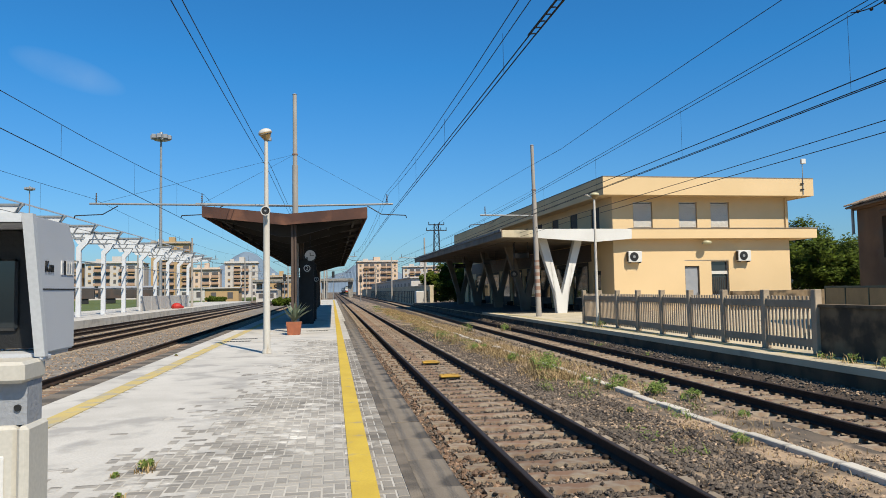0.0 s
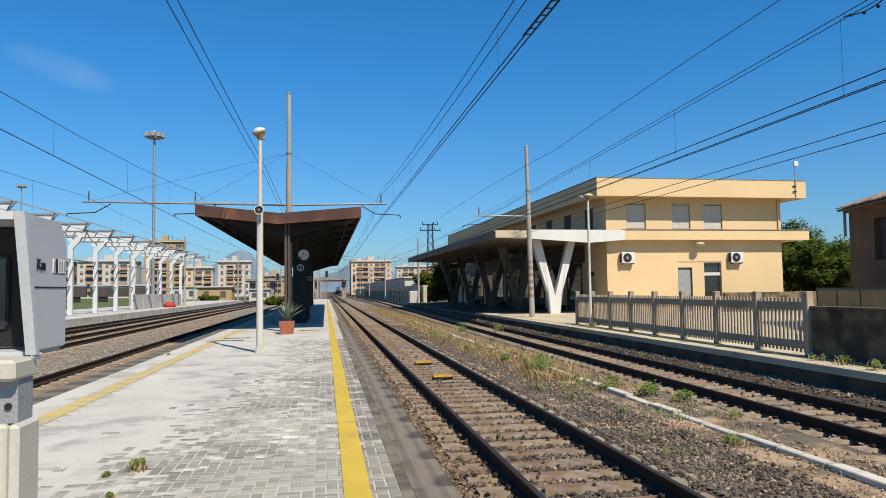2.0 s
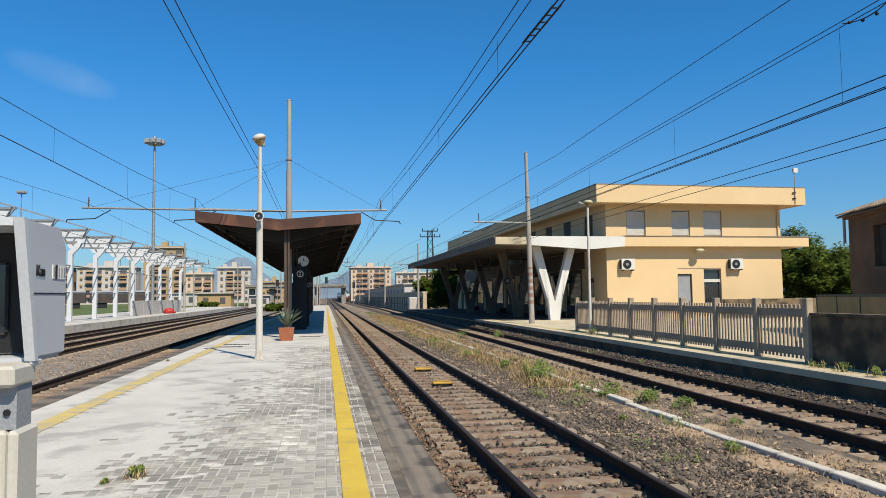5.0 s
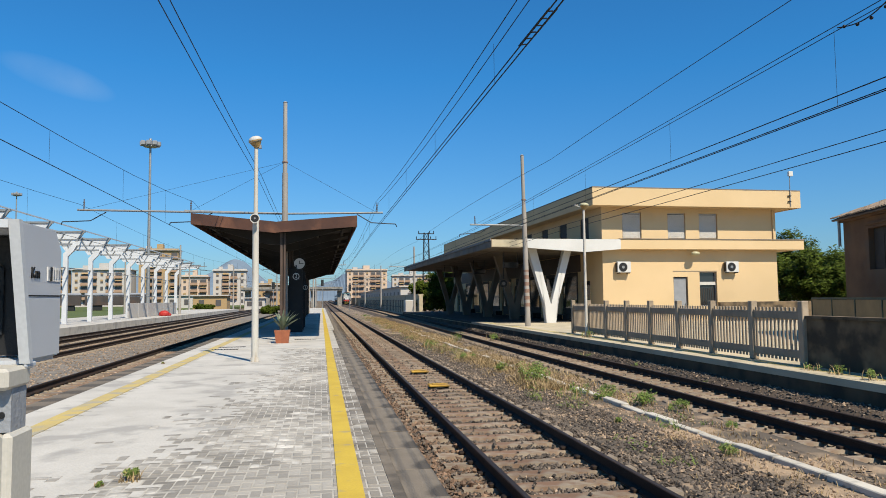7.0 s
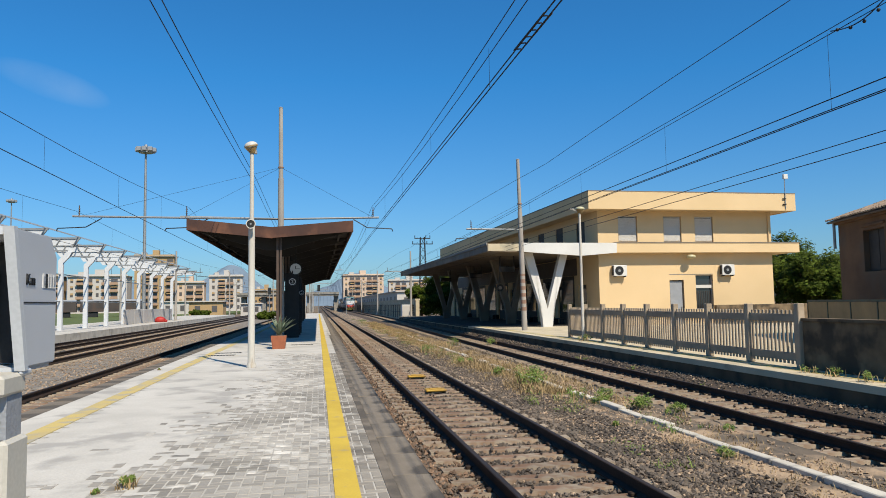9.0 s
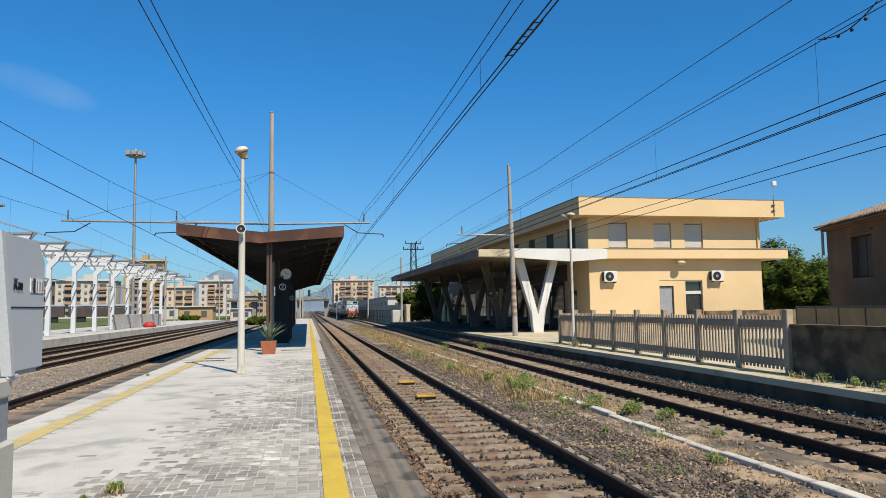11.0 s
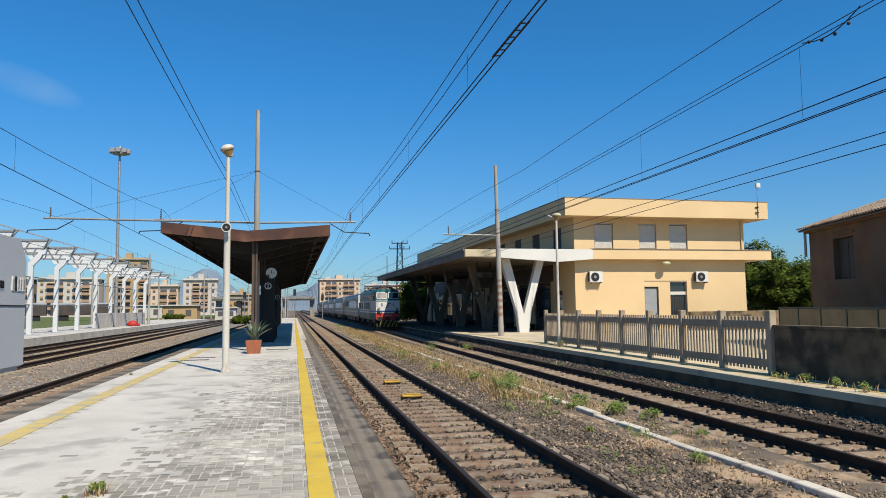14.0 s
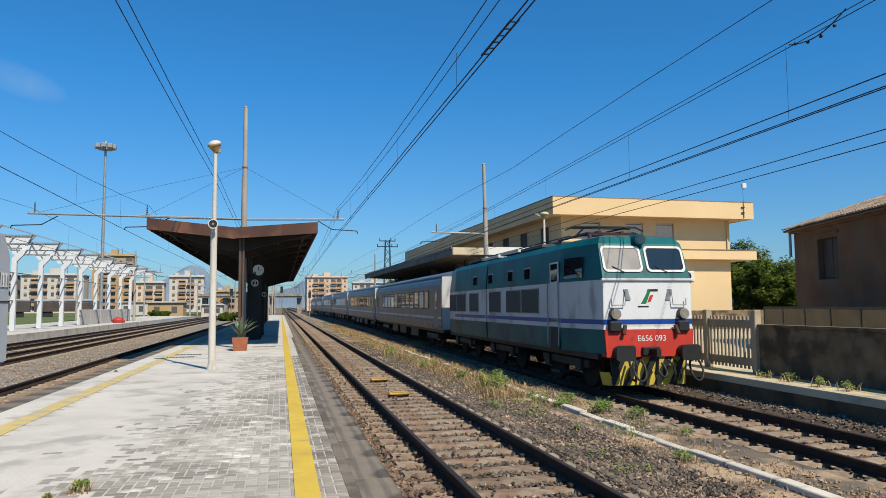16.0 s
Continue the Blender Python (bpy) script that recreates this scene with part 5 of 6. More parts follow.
        part("cab_side_window", prism(B(), [(s * 1.33, 1.0, 2.95), (s * 1.44, 2.0, 2.95), (s * 1.41, 2.0, 3.5), (s * 1.31, 1.0, 3.5)], (s * 0.015, 0, 0)), PANE, t)
        part("entry_step", box(B(), s * 1.15, s * 1.48, 2.35, 3.05, 0.35, 0.42), DARK_METAL, t)
        part("entry_recess", prism(B(), [(X, 2.35, 1.0), (X, 3.05, 1.0), (X, 3.05, 1.62), (X, 2.35, 1.62)], (s * 0.01, 0, 0)), BLACK, t)
    # roof gear: walkway, resistor boxes, folded pantographs
    for k in range(4):
        part("roof_walkway", box(B(), -1.2, -0.72, 4.4 + k * 2.4, 6.5 + k * 2.4, 4.02 + 0.03 * (k % 2), 4.12 + 0.03 * (k % 2), 0.01), SHUTTER if k in (1, 2) else ROOF_GREY, t)
    for k in range(5):
        part("roof_vent", box(B(), -0.6, -0.1, 4.6 + k * 1.9, 5.5 + k * 1.9, 4.05, 4.24, 0.03), ROOF_GREY, t)
    part("roof_box", box(B(), -0.7, 0.7, 6.6, 9.3, 4.0, 4.25, 0.04), GREY_METAL, t)
    for y0 in (1.9, 13.6):
        pg = part("pantograph", box(B(), -0.75, 0.75, y0, y0 + 0.08, 4.16, 4.24), DARK_METAL, t, "folded dark pantograph")
        for s in (-0.7, 0.7):
            part("base_bar", rod(B(), (s, y0, 4.22), (s, y0 + 2.3, 4.22), 0.035, n=6), DARK_METAL, pg)
            part("lower_arm", rod(B(), (s, y0 + 0.1, 4.25), (s * 0.3, y0 + 2.2, 4.36), 0.03, n=6), DARK_METAL, pg)
            part("upper_arm", rod(B(), (s * 0.3, y0 + 2.2, 4.36), (s * 0.9, y0 + 0.5, 4.44), 0.025, n=6), DARK_METAL, pg)
        part("collector_bow", rod(B(), (-0.95, y0 + 0.5, 4.46), (0.95, y0 + 0.5, 4.46), 0.03, n=6), DARK_METAL, pg)
        part("collector_bow", rod(B(), (-0.95, y0 + 0.85, 4.46), (0.95, y0 + 0.85, 4.46), 0.03, n=6), DARK_METAL, pg)
        for k in range(4):
            ya = y0 + 0.3 + k * 0.5
            part("cross_tube", rod(B(), (-0.62 + 0.1 * k, ya, 4.27 + 0.03 * k), (0.62 - 0.1 * k, ya + 0.25, 4.29 + 0.03 * k), 0.022, n=6), RUST, pg)
        for s in (-1, 1):
            part("bow_horn", rod(B(), (s * 0.95, y0 + 0.5, 4.46), (s * 1.2, y0 + 0.55, 4.36), 0.025, n=6), DARK_METAL, pg)
            part("spring_tube", rod(B(), (s * 0.35, y0 + 0.1, 4.26), (s * 0.35, y0 + 1.2, 4.3), 0.05, n=8), RUST, pg)
        for s in (-0.7, 0.7):
            for y in (y0, y0 + 2.2):
                part("insulator", rod(B(), (s, y, 4.0), (s, y, 4.2), 0.07, 0.05, 8), BROWN_STEEL, pg)
    for k in range(7):
        part("roof_insulator", rod(B(), (-0.55 + 0.18 * (k % 2), 4.6 + k * 1.25, 4.05), (-0.55 + 0.18 * (k % 2), 4.6 + k * 1.25, 4.32), 0.06, 0.04, 8), BROWN_STEEL, t)
    part("roof_bus_bar", rod(B(), (-0.46, 3.9, 4.34), (-0.46, 13.2, 4.34), 0.02, n=6), DARK_METAL, t)
    for y0, w in ((10.4, 1.0), (12.0, 1.2), (4.5, 0.8)):
        part("roof_hatch", box(B(), -0.35, 0.6, y0, y0 + w, 4.03, 4.16, 0.02), ROOF_GREY, t)
    # bogies
    for yb in (1.2, 7.2, 13.2):
        bg = part("bogie", box(B(), -1.12, 1.12, yb, yb + 3.5, 0.55, 0.8, 0.03), DARK_METAL, t)
        for y in (yb + 0.55, yb + 2.95):
            part("axle", rod(B(), (-0.8, y, 0.62), (0.8, y, 0.62), 0.09, n=8), DARK_METAL, bg)
            for s in (-1, 1):
                part("wheel", rod(B(), (s * 0.70, y, 0.62), (s * 0.83, y, 0.62), 0.62, 0.60, 24), RAIL_SIDE, bg)
                part("axle_box", box(B(), s * 0.98, s * 1.2, y - 0.2, y + 0.2, 0.45, 0.8, 0.03), DARK_METAL, bg)
    part("underframe", box(B(), -1.25, 1.25, 0.3, LOCO - 0.3, 0.85, 1.02), DARK_METAL, t)
    return t


CL_ = 26.0


def coach():
    t = thing("passenger_coach", pose(0, 0, 0), "silver grey passenger coach with blue stripe and dark windows", "railway coach", "train coaches")
    side = [(-1.36, 1.0), (1.36, 1.0), (1.42, 1.25), (1.42, 3.28), (-1.42, 3.28), (-1.42, 1.25)]
    roof = [(1.42, 3.28), (1.36, 3.55), (1.15, 3.82), (0.75, 3.98), (0.3, 4.05), (-0.3, 4.05), (-0.75, 3.98), (-1.15, 3.82), (-1.36, 3.55), (-1.42, 3.28)]
    part("body", prism(B(), [(x, 0, z) for x, z in side], (0, CL_, 0)), COACH_GREY, t)
    part("roof", prism(B(), [(x, 0.004, z + 0.001) for x, z in roof], (0, CL_ - 0.008, 0)), COACH_ROOF, t, "blue-grey curved roof")
    for k in range(5):
        for s in (-1, 1):
            part("roof_rib", box(B(), s * (1.30 - k * 0.02) - 0.01, s * (1.30 - k * 0.02) + 0.01, 0.1, CL_ - 0.1, 3.62 + k * 0.035, 3.63 + k * 0.035), COACH_ROOF, t)
    for y in (-0.012, CL_ + 0.002):
        part("end_wall", box(B(), -1.38, 1.38, y, y + 0.01, 1.05, 3.7), LOCO_WHITE, t, "white coach end")
    for y0, y1 in ((-0.3, -0.012), (CL_ + 0.012, CL_ + 0.3)):
        part("gangway", box(B(), -0.75, 0.75, y0, y1, 1.1, 3.4, 0.05), BLACK, t, "black rubber gangway")
        for s in (-0.87, 0.87):
            part("buffer", rod(B(), (s, y0 - 0.1, 1.05), (s, y1, 1.05), 0.2, 0.12, 12), DARK_METAL, t)
    for s in (-1, 1):
        X = s * 1.42
        part("blue_stripe", prism(B(), [(X, 0.05, 1.44), (X, CL_ - 0.05, 1.44), (X, CL_ - 0.05, 1.50), (X, 0.05, 1.50)], (s * 0.005, 0, 0)), BLUE, t)
        part("white_stripe", prism(B(), [(X, 0.05, 1.56), (X, CL_ - 0.05, 1.56), (X, CL_ - 0.05, 1.68), (X, 0.05, 1.68)], (s * 0.005, 0, 0)), LOCO_WHITE, t)
        part("blue_sill", prism(B(), [(s * 1.36, 0.05, 1.0), (s * 1.36, 2.4, 1.0), (s * 1.42, 2.4, 1.25), (s * 1.42, 0.05, 1.25)], (s * 0.006, 0, 0)), BLUE, t)
        for k in range(12):
            y = 3.6 + k * 1.6
            w = part("window", prism(B(), [(X, y + a - 0.5, z) for a, z in rounded(0, 1.15, 2.1, 3.0, 0.08, 2)], (s * 0.010, 0, 0)), PANE, t, "dark coach window")
            part("window_rim", prism(B(), [(X, y + a - 0.5, z) for a, z in rounded(-0.05, 1.2, 2.05, 3.05, 0.1, 2)], (s * 0.006, 0, 0)), DARK_METAL, w)
        for y in (0.8, CL_ - 1.75):
            d = part("door", prism(B(), [(X, y + a, z) for a, z in rounded(0, 0.95, 1.1, 3.1, 0.08, 2)], (s * 0.012, 0, 0)), COACH_GREY, t)
            part("door_window", prism(B(), [(X, y + a, z) for a, z in rounded(0.2, 0.75, 2.05, 2.95, 0.08, 2)], (s * 0.018, 0, 0)), PANE, d)
            part("door_step", box(B(), s * 1.2, s * 1.46, y, y + 0.95, 0.6, 0.66), DARK_METAL, t)
    for yb in (2.2, CL_ - 5.4):
        bg = part("bogie", box(B(), -1.1, 1.1, yb, yb + 3.2, 0.45, 0.75, 0.03), DARK_METAL, t)
        for y in (yb + 0.35, yb + 2.85):
            for s in (-1, 1):
                part("wheel", rod(B(), (s * 0.70, y, 0.46), (s * 0.83, y, 0.46), 0.46, 0.45, 20), RAIL_SIDE, bg)
    for y in (8.0, 12.5, 16.0):
        part("underfloor_box", box(B(), -1.1, 1.1, y, y + 2.6, 0.35, 1.0, 0.03), DARK_METAL, t)
    part("underframe", box(B(), -1.25, 1.25, 0.2, CL_ - 0.2, 0.85, 1.0), DARK_METAL, t)
    return t


TRAIN = [(loco(), 0.0, LOCO)]
first_coach = coach()
for k in range(6):
    TRAIN.append((first_coach if k == 0 else copy_thing(first_coach, pose(0, 0, 0)), LOCO + 1.0 + k * 26.9, CL_))

# ---- ticket machine on the island platform ----
tm = thing("ticket_machine", pose(-1.05, 2.73, TOP), "beige platform ticket machine with grey plastic weather hood", "ticket machine")
b = B()
prism(b, [(-0.02, 0.0, 1.92), (-0.02, 0.13, 1.42), (-0.02, 0.43, 1.42), (-0.02, 0.43, 1.84), (-0.02, 0.36, 1.92)], (0.02, 0, 0))
bmesh.ops.bevel(b, geom=b.edges[:], offset=0.006, segments=2, affect="EDGES")
hood = part("hood_side", b, HOOD, tm, "grey plastic hood cheek")
part("hood_side", prism(B(), [(-0.82, 0.0, 1.92), (-0.82, 0.13, 1.42), (-0.82, 0.43, 1.42), (-0.82, 0.43, 1.84), (-0.82, 0.36, 1.92)], (0.02, 0, 0)), HOOD, tm)
b = B()
prism(b, [(-0.02, 0.0, 1.92), (-0.02, 0.36, 1.92), (-0.02, 0.43, 1.84), (-0.02, 0.43, 1.82), (-0.02, 0.35, 1.895), (-0.02, 0.0, 1.895)], (-0.78, 0, 0))
part("hood_top", b, HOOD, tm)
b = B()
for x0, x1 in ((-0.032, 0.004), (-0.824, -0.788)):
    prism(b, [(x0, -0.012, 1.925), (x0, 0.118, 1.41), (x0, 0.15, 1.41), (x0, 0.02, 1.925)], (x1 - x0, 0, 0))
box(b, -0.788, -0.032, -0.012, 0.03, 1.895, 1.925)
part("hood_rim", b, mat("pale_grey_rim", (0.52, 0.53, 0.54), (0.47, 0.48, 0.49), 2.0, 0.5, bump=0.03), tm, "pale grey rounded hood rim")
part("hood_seam", box(B(), 0.0, 0.002, 0.10, 0.43, 1.655, 1.66), BLACK, tm)
part("hood_foot", box(B(), -0.025, 0.0, 0.12, 0.2, 1.39, 1.42, 0.01), HOOD, tm)
part("screen_recess", box(B(), -0.8, -0.03, 0.30, 0.42, 1.43, 1.89), BLACK, tm, "dark recessed screen panel")
part("screen", box(B(), -0.62, -0.16, 0.28, 0.30, 1.50, 1.78, 0.01), GLASS, tm)
for k in range(3):
    part("button", box(B(), -0.12, -0.08, 0.285, 0.30, 1.52 + k * 0.08, 1.57 + k * 0.08), DARK_METAL, tm)
part("shelf", box(B(), -0.86, -0.01, -0.03, 0.17, 1.33, 1.405, 0.012), BEIGE, tm, "pale sloping shelf")
part("hood_floor", box(B(), -0.80, -0.02, 0.16, 0.42, 1.405, 1.42), HOOD, tm)
part("recess_band", box(B(), -0.82, -0.02, 0.03, 0.16, 1.18, 1.33), GREY_DOOR, tm)
part("cabinet", box(B(), -0.86, -0.045, 0.0, 0.17, 0.02, 1.18, 0.012), BEIGE, tm, "beige enamelled cabinet")
part("corner_post", box(B(), -0.04, 0.0, -0.012, 0.18, 0.0, 1.18, 0.012), BEIGE, tm)
part("plinth", box(B(), -0.84, -0.02, 0.02, 0.16, 0.0, 0.02), DARK_METAL, tm)
pl = part("notice_plate", box(B(), -0.6, -0.08, -0.008, 0.0, 0.85, 1.08, 0.003), WHITE, tm, "white notice plate")
part("notice_panel", box(B(), -0.58, -0.10, -0.012, -0.008, 0.98, 1.05), NAVY, pl, "navy notice panel")
part("notice_panel", box(B(), -0.58, -0.16, -0.012, -0.008, 0.87, 0.98), NAVY, pl)
part("lock", rod(B(), (-0.05, 0.022, 1.24), (-0.05, 0.03, 1.24), 0.012, n=10), DARK_METAL, tm)
text_part("Km", 0.06, pose(0.0015, 0.155, 1.74, 90, 0, 90), DARK_METAL, tm, "dark lettering on the hood")
for k in range(5):
    tl = part("digit_tile", box(B(), 0.0, 0.003, 0.275 + k * 0.027, 0.298 + k * 0.027, 1.715, 1.77), WHITE if k != 1 else DARK_METAL, tm, "white digit tile")
    if k != 1:
        part("digit_bar", box(B(), 0.003, 0.0045, 0.281 + k * 0.027, 0.292 + k * 0.027, 1.725, 1.76), GREY_DOOR, tl)

# ---- planter with agave ----
pt = thing("planter", pose(-1.47, 28.3, TOP), "square terracotta planter with spiky agave", "planter")
part("pot", loft(B(), [(-0.23, -0.23, 0), (0.23, -0.23, 0), (0.23, 0.23, 0), (-0.23, 0.23, 0)], [(-0.29, -0.29, 0.5), (0.29, -0.29, 0.5), (0.29, 0.29, 0.5), (-0.29, 0.29, 0.5)]), TERRACOTTA, pt)
for s in (-0.19, 0.0, 0.19):
    part("pot_rib", prism(B(), [(s - 0.02, -0.245, 0.02), (s + 0.02, -0.245, 0.02), (s * 1.15 + 0.02, -0.30, 0.5), (s * 1.15 - 0.02, -0.30, 0.5)], (0, 0.02, 0)), TERRACOTTA, pt)
part("soil", box(B(), -0.26, 0.26, -0.26, 0.26, 0.44, 0.502), EARTH, pt)
r = random.Random(5)
for k in range(34):
    a, tilt, L = r.uniform(0, 6.28), r.uniform(0.05, 0.85), r.uniform(0.55, 0.9)
    d = Vector((math.cos(a), math.sin(a), 0))
    s = Vector((-d.y, d.x, 0))
    pts = [Vector((0, 0, 0.5)) + d * (L * u * math.sin(tilt) * (1 + 0.3 * u)) + Vector((0, 0, L * u * math.cos(tilt) * (1.15 - 0.25 * u))) for u in (0, 0.35, 0.7, 1)]
    b = B()
    rows_ = [[b.verts.new(p + s * w), b.verts.new(p + Vector((0, 0, -w * 0.5))), b.verts.new(p - s * w)] for p, w in zip(pts, (0.04, 0.06, 0.045, 0.004))]
    for p, q in zip(rows_, rows_[1:]):
        b.faces.new((p[0], p[1], q[1], q[0])), b.faces.new((p[1], p[2], q[2], q[1]))
        b.faces.new((p[2], p[0], q[0], q[2]))
    part("leaf", b, AGAVE, pt, "grey-green agave leaf")

# drain grates let into the platform, and yellow track balises
for x, y in ((-3.2, 25.2), (-3.1, 26.4), (0.35 - 1.0, 30.6)):
    t = thing("drain_grate", pose(x, y, TOP), "dark cast iron drain grate in the platform", "drain grate", "drain grates")
    b = B()
    box(b, -0.45, 0.45, -0.18, -0.15, -0.02, 0.008), box(b, -0.45, 0.45, 0.15, 0.18, -0.02, 0.008)
    part("frame", b, DARK_METAL, t)
    for k in range(9):
        part("bar", box(B(), -0.43 + k * 0.1, -0.38 + k * 0.1, -0.15, 0.15, -0.02, 0.006), DARK_METAL, t)
for y in (17.95, 21.5):
    t = thing("track_balise", pose(2.9, y, -0.165), "yellow signalling balise between the rails", "balise", "track balises")
    part("housing", box(B(), -0.26, 0.26, -0.18, 0.18, 0.0, 0.06, 0.02), BALISE, t)
    part("mount", box(B(), -0.1, 0.1, -0.25, 0.25, -0.02, 0.0), DARK_METAL, t)
    part("cover", box(B(), -0.16, 0.16, -0.1, 0.1, 0.06, 0.075, 0.01), BALISE, t)

# ---- far left clutter ----
t = thing("low_partition", pose(-19.0, 76.0, TOP), "low white temporary wall on the siding platform", "low wall")
for k in range(6):
    part("panel", box(B(), -0.05, 0.05, k * 4.0, k * 4.0 + 3.95, 0, 1.5, 0.02), FLAT_B, t)
t = thing("plastic_barrier", pose(-17.6, 86.0, TOP), "red plastic sheeting heap on the siding platform", "barrier")
part("sheet", ball(B(), (0, 0, 0.22), 0.5, 14, (1.2, 0.9, 0.85)), RED_TARP, t)
part("fold", ball(B(), (0.4, 0.2, 0.14), 0.3, 10, (1.2, 1, 0.7)), RED_TARP, t)
WAGON = mat("rusty_wagon", (0.058, 0.047, 0.043), (0.039, 0.033, 0.031), 0.4, 0.8, stain=(0.078, 0.047, 0.035), stain_scale=0.3)


def wagon(m):
    t = thing("freight_wagon", m, "dark rusty covered freight wagon on a siding", "freight wagon", "parked freight wagons")
    part("body", box(B(), 0, 13.5, -1.4, 1.4, 1.2, 3.7, 0.05), WAGON, t)
    part("roof", prism(B(), [(0, -1.5, 3.7), (0, 1.5, 3.7), (0, 0.8, 4.1), (0, -0.8, 4.1)], (13.5, 0, 0)), GREY_DOOR, t)
    for k in range(8):
        part("rib", box(B(), 0.3 + k * 1.83, 0.42 + k * 1.83, -1.46, -1.4, 1.2, 3.7), WAGON, t)
    for x in (1.5, 10.0):
        part("bogie", box(B(), x, x + 2.2, -1.1, 1.1, 0.0, 1.2, 0.05), BLACK, t)
    return t


w0 = wagon(pose(-110, 166, 0.1, 0, 0, 14))
for k in range(1, 5):
    a = radians(14)
    copy_thing(w0, pose(-110 + 14.3 * k * math.cos(a), 166 + 14.3 * k * math.sin(a), 0.1, 0, 0, 14))


def flood_mast(x, y, h):
    t = thing("floodlight_mast", pose(x, y, 0), "tall grey floodlight mast with ring of lamps", "floodlight mast", "floodlight masts")
    part("pole", rod(B(), (0, 0, -0.5), (0, 0, h), 0.28, 0.14, 12), GREY_METAL, t)
    part("ring", rod(B(), (0, 0, h - 0.9), (0, 0, h - 0.75), 0.95, 0.95, 16), GREY_METAL, t)
    part("hub", rod(B(), (0, 0, h - 0.5), (0, 0, h + 0.3), 0.3, 0.2, 10), GREY_METAL, t)
    for k in range(8):
        a = k * math.pi / 4
        part("floodlight", box(B(), 1.1 * math.cos(a) - 0.3, 1.1 * math.cos(a) + 0.3, 1.1 * math.sin(a) - 0.3, 1.1 * math.sin(a) + 0.3, h - 0.75, h - 0.15, 0.05), GREY_DOOR, t)


flood_mast(-24.0, 106.4, 24.9), flood_mast(-85.5, 220, 33.4)


def lattice(x, y, h):
    t = thing("lattice_tower", pose(x, y, 0), "dark steel lattice power pylon", "pylon")
    for sx in (-1, 1):
        for sy in (-1, 1):
            part("leg", rod(B(), (sx * 0.9, sy * 0.9, -0.5), (sx * 0.45, sy * 0.45, h), 0.09, 0.07, 6), DARK_METAL, t)
    for k in range(9):
        z0, z1 = h * k / 9, h * (k + 1) / 9
        w0, w1 = 0.9 - 0.45 * k / 9, 0.9 - 0.45 * (k + 1) / 9
        part("brace", rod(B(), (-w0, -w0, z0), (w1, -w1, z1), 0.05, n=5), DARK_METAL, t)
        part("brace", rod(B(), (w0, -w0, z0), (-w1, -w1, z1), 0.05, n=5), DARK_METAL, t)
    for z, L in ((h - 0.3, 1.7), (h - 1.5, 2.2)):
        part("crossarm", box(B(), -L, L, -0.1, 0.1, z, z + 0.18), DARK_METAL, t)
        for s in (-1, 0.45, 1):
            part("insulator", rod(B(), (s * L * 0.95, 0, z + 0.18), (s * L * 0.95, 0, z + 0.7), 0.09, n=6), DARK_METAL, t)


lattice(21.9, 150, 16.0)
# road bridge over the yard and retaining wall beside the far tracks
t = thing("road_bridge", pose(0, 262, 0), "pale concrete road bridge over the yard", "bridge")
part("deck", box(B(), -28, 7.6, 0, 9, 5.4, 6.0), CONC, t)
part("parapet", box(B(), -28, 7.6, -0.3, 0.0, 5.9, 6.7), CONC, t)
for x in (-26, -19, -3, 6.6):
    part("pier", box(B(), x - 0.8, x + 0.8, 2, 7, -0.5, 5.6), CONC, t)
bm = B()
box(bm, 13.4, 13.9, 99, 330, -0.5, 2.5), box(bm, 13.3, 14.0, 99, 330, 2.5, 2.7)
structure("boundary_wall", bm, DECKING, "long pale boundary wall beside the tracks", "wall")
t = thing("trackside_fence", pose(13.1, 99, -0.2), "grey steel railing along the boundary wall", "railing")
for k in range(50):
    part("post", box(B(), -0.04, 0.04, k * 3.0, k * 3.0 + 0.08, 0, 2.1), DARK_METAL, t)
for z in (0.9, 2.0):
    part("rail", box(B(), -0.03, 0.03, 0, 148, z, z + 0.08), DARK_METAL, t)


def signal(x, y, h):
    t = thing("railway_signal", pose(x, y, 0), "dark railway signal head on a post", "signal", "railway signals")
    part("post", rod(B(), (0, 0, -0.4), (0, 0, h), 0.08, n=8), GREY_METAL, t)
    part("head", box(B(), -0.28, 0.28, -0.12, 0.12, h - 1.3, h, 0.04), BLACK, t)
    for k in range(3):
        part("lens", rod(B(), (0, -0.15, h - 0.25 - k * 0.4), (0, -0.12, h - 0.25 - k * 0.4), 0.11, n=10), GLASS, t)




def low_building(x, y, w, d, h, material, label, rz=0.0):
    t = thing("yard_building", pose(x, y, -0.4, 0, 0, rz), label, "yard building", "low yard buildings")
    part("wall", box(B(), 0, w, 0, d, 0, h), material, t)
    part("roof", box(B(), -0.4, w + 0.4, -0.5, d + 0.4, h, h + 0.25), FLAT_B, t)
    for k in range(max(2, int(w / 3.5))):
        cx = (k + 0.5) * w / max(2, int(w / 3.5))
        part("window", box(B(), cx - 0.6, cx + 0.6, -0.05, 0.05, h * 0.35, h * 0.75), FAR_GLASS, t)
    for k in range(max(2, int(d / 9))):
        cy = (k + 0.5) * d / max(2, int(d / 9))
        part("side_window", box(B(), -0.05, 0.05, cy - 1.5, cy + 1.5, h * 0.5, h * 0.8), FAR_GLASS, t)


low_building(18.0, 165, 9, 170, 5.2, FLAT_B, "long pale warehouse behind the boundary wall")
low_building(-29.0, 172, 7.5, 6, 3.6, FLAT_C, "low ochre yard building with flat roof")
low_building(-19.0, 186, 5.0, 4, 3.0, FLAT_B, "small white yard hut")
low_building(-44.0, 215, 12, 8, 4.0, FLAT_B, "low white yard building")
signal(0.2, 150, 6.2), signal(6.0, 155, 5.2), signal(-9.0, 140, 5.5)
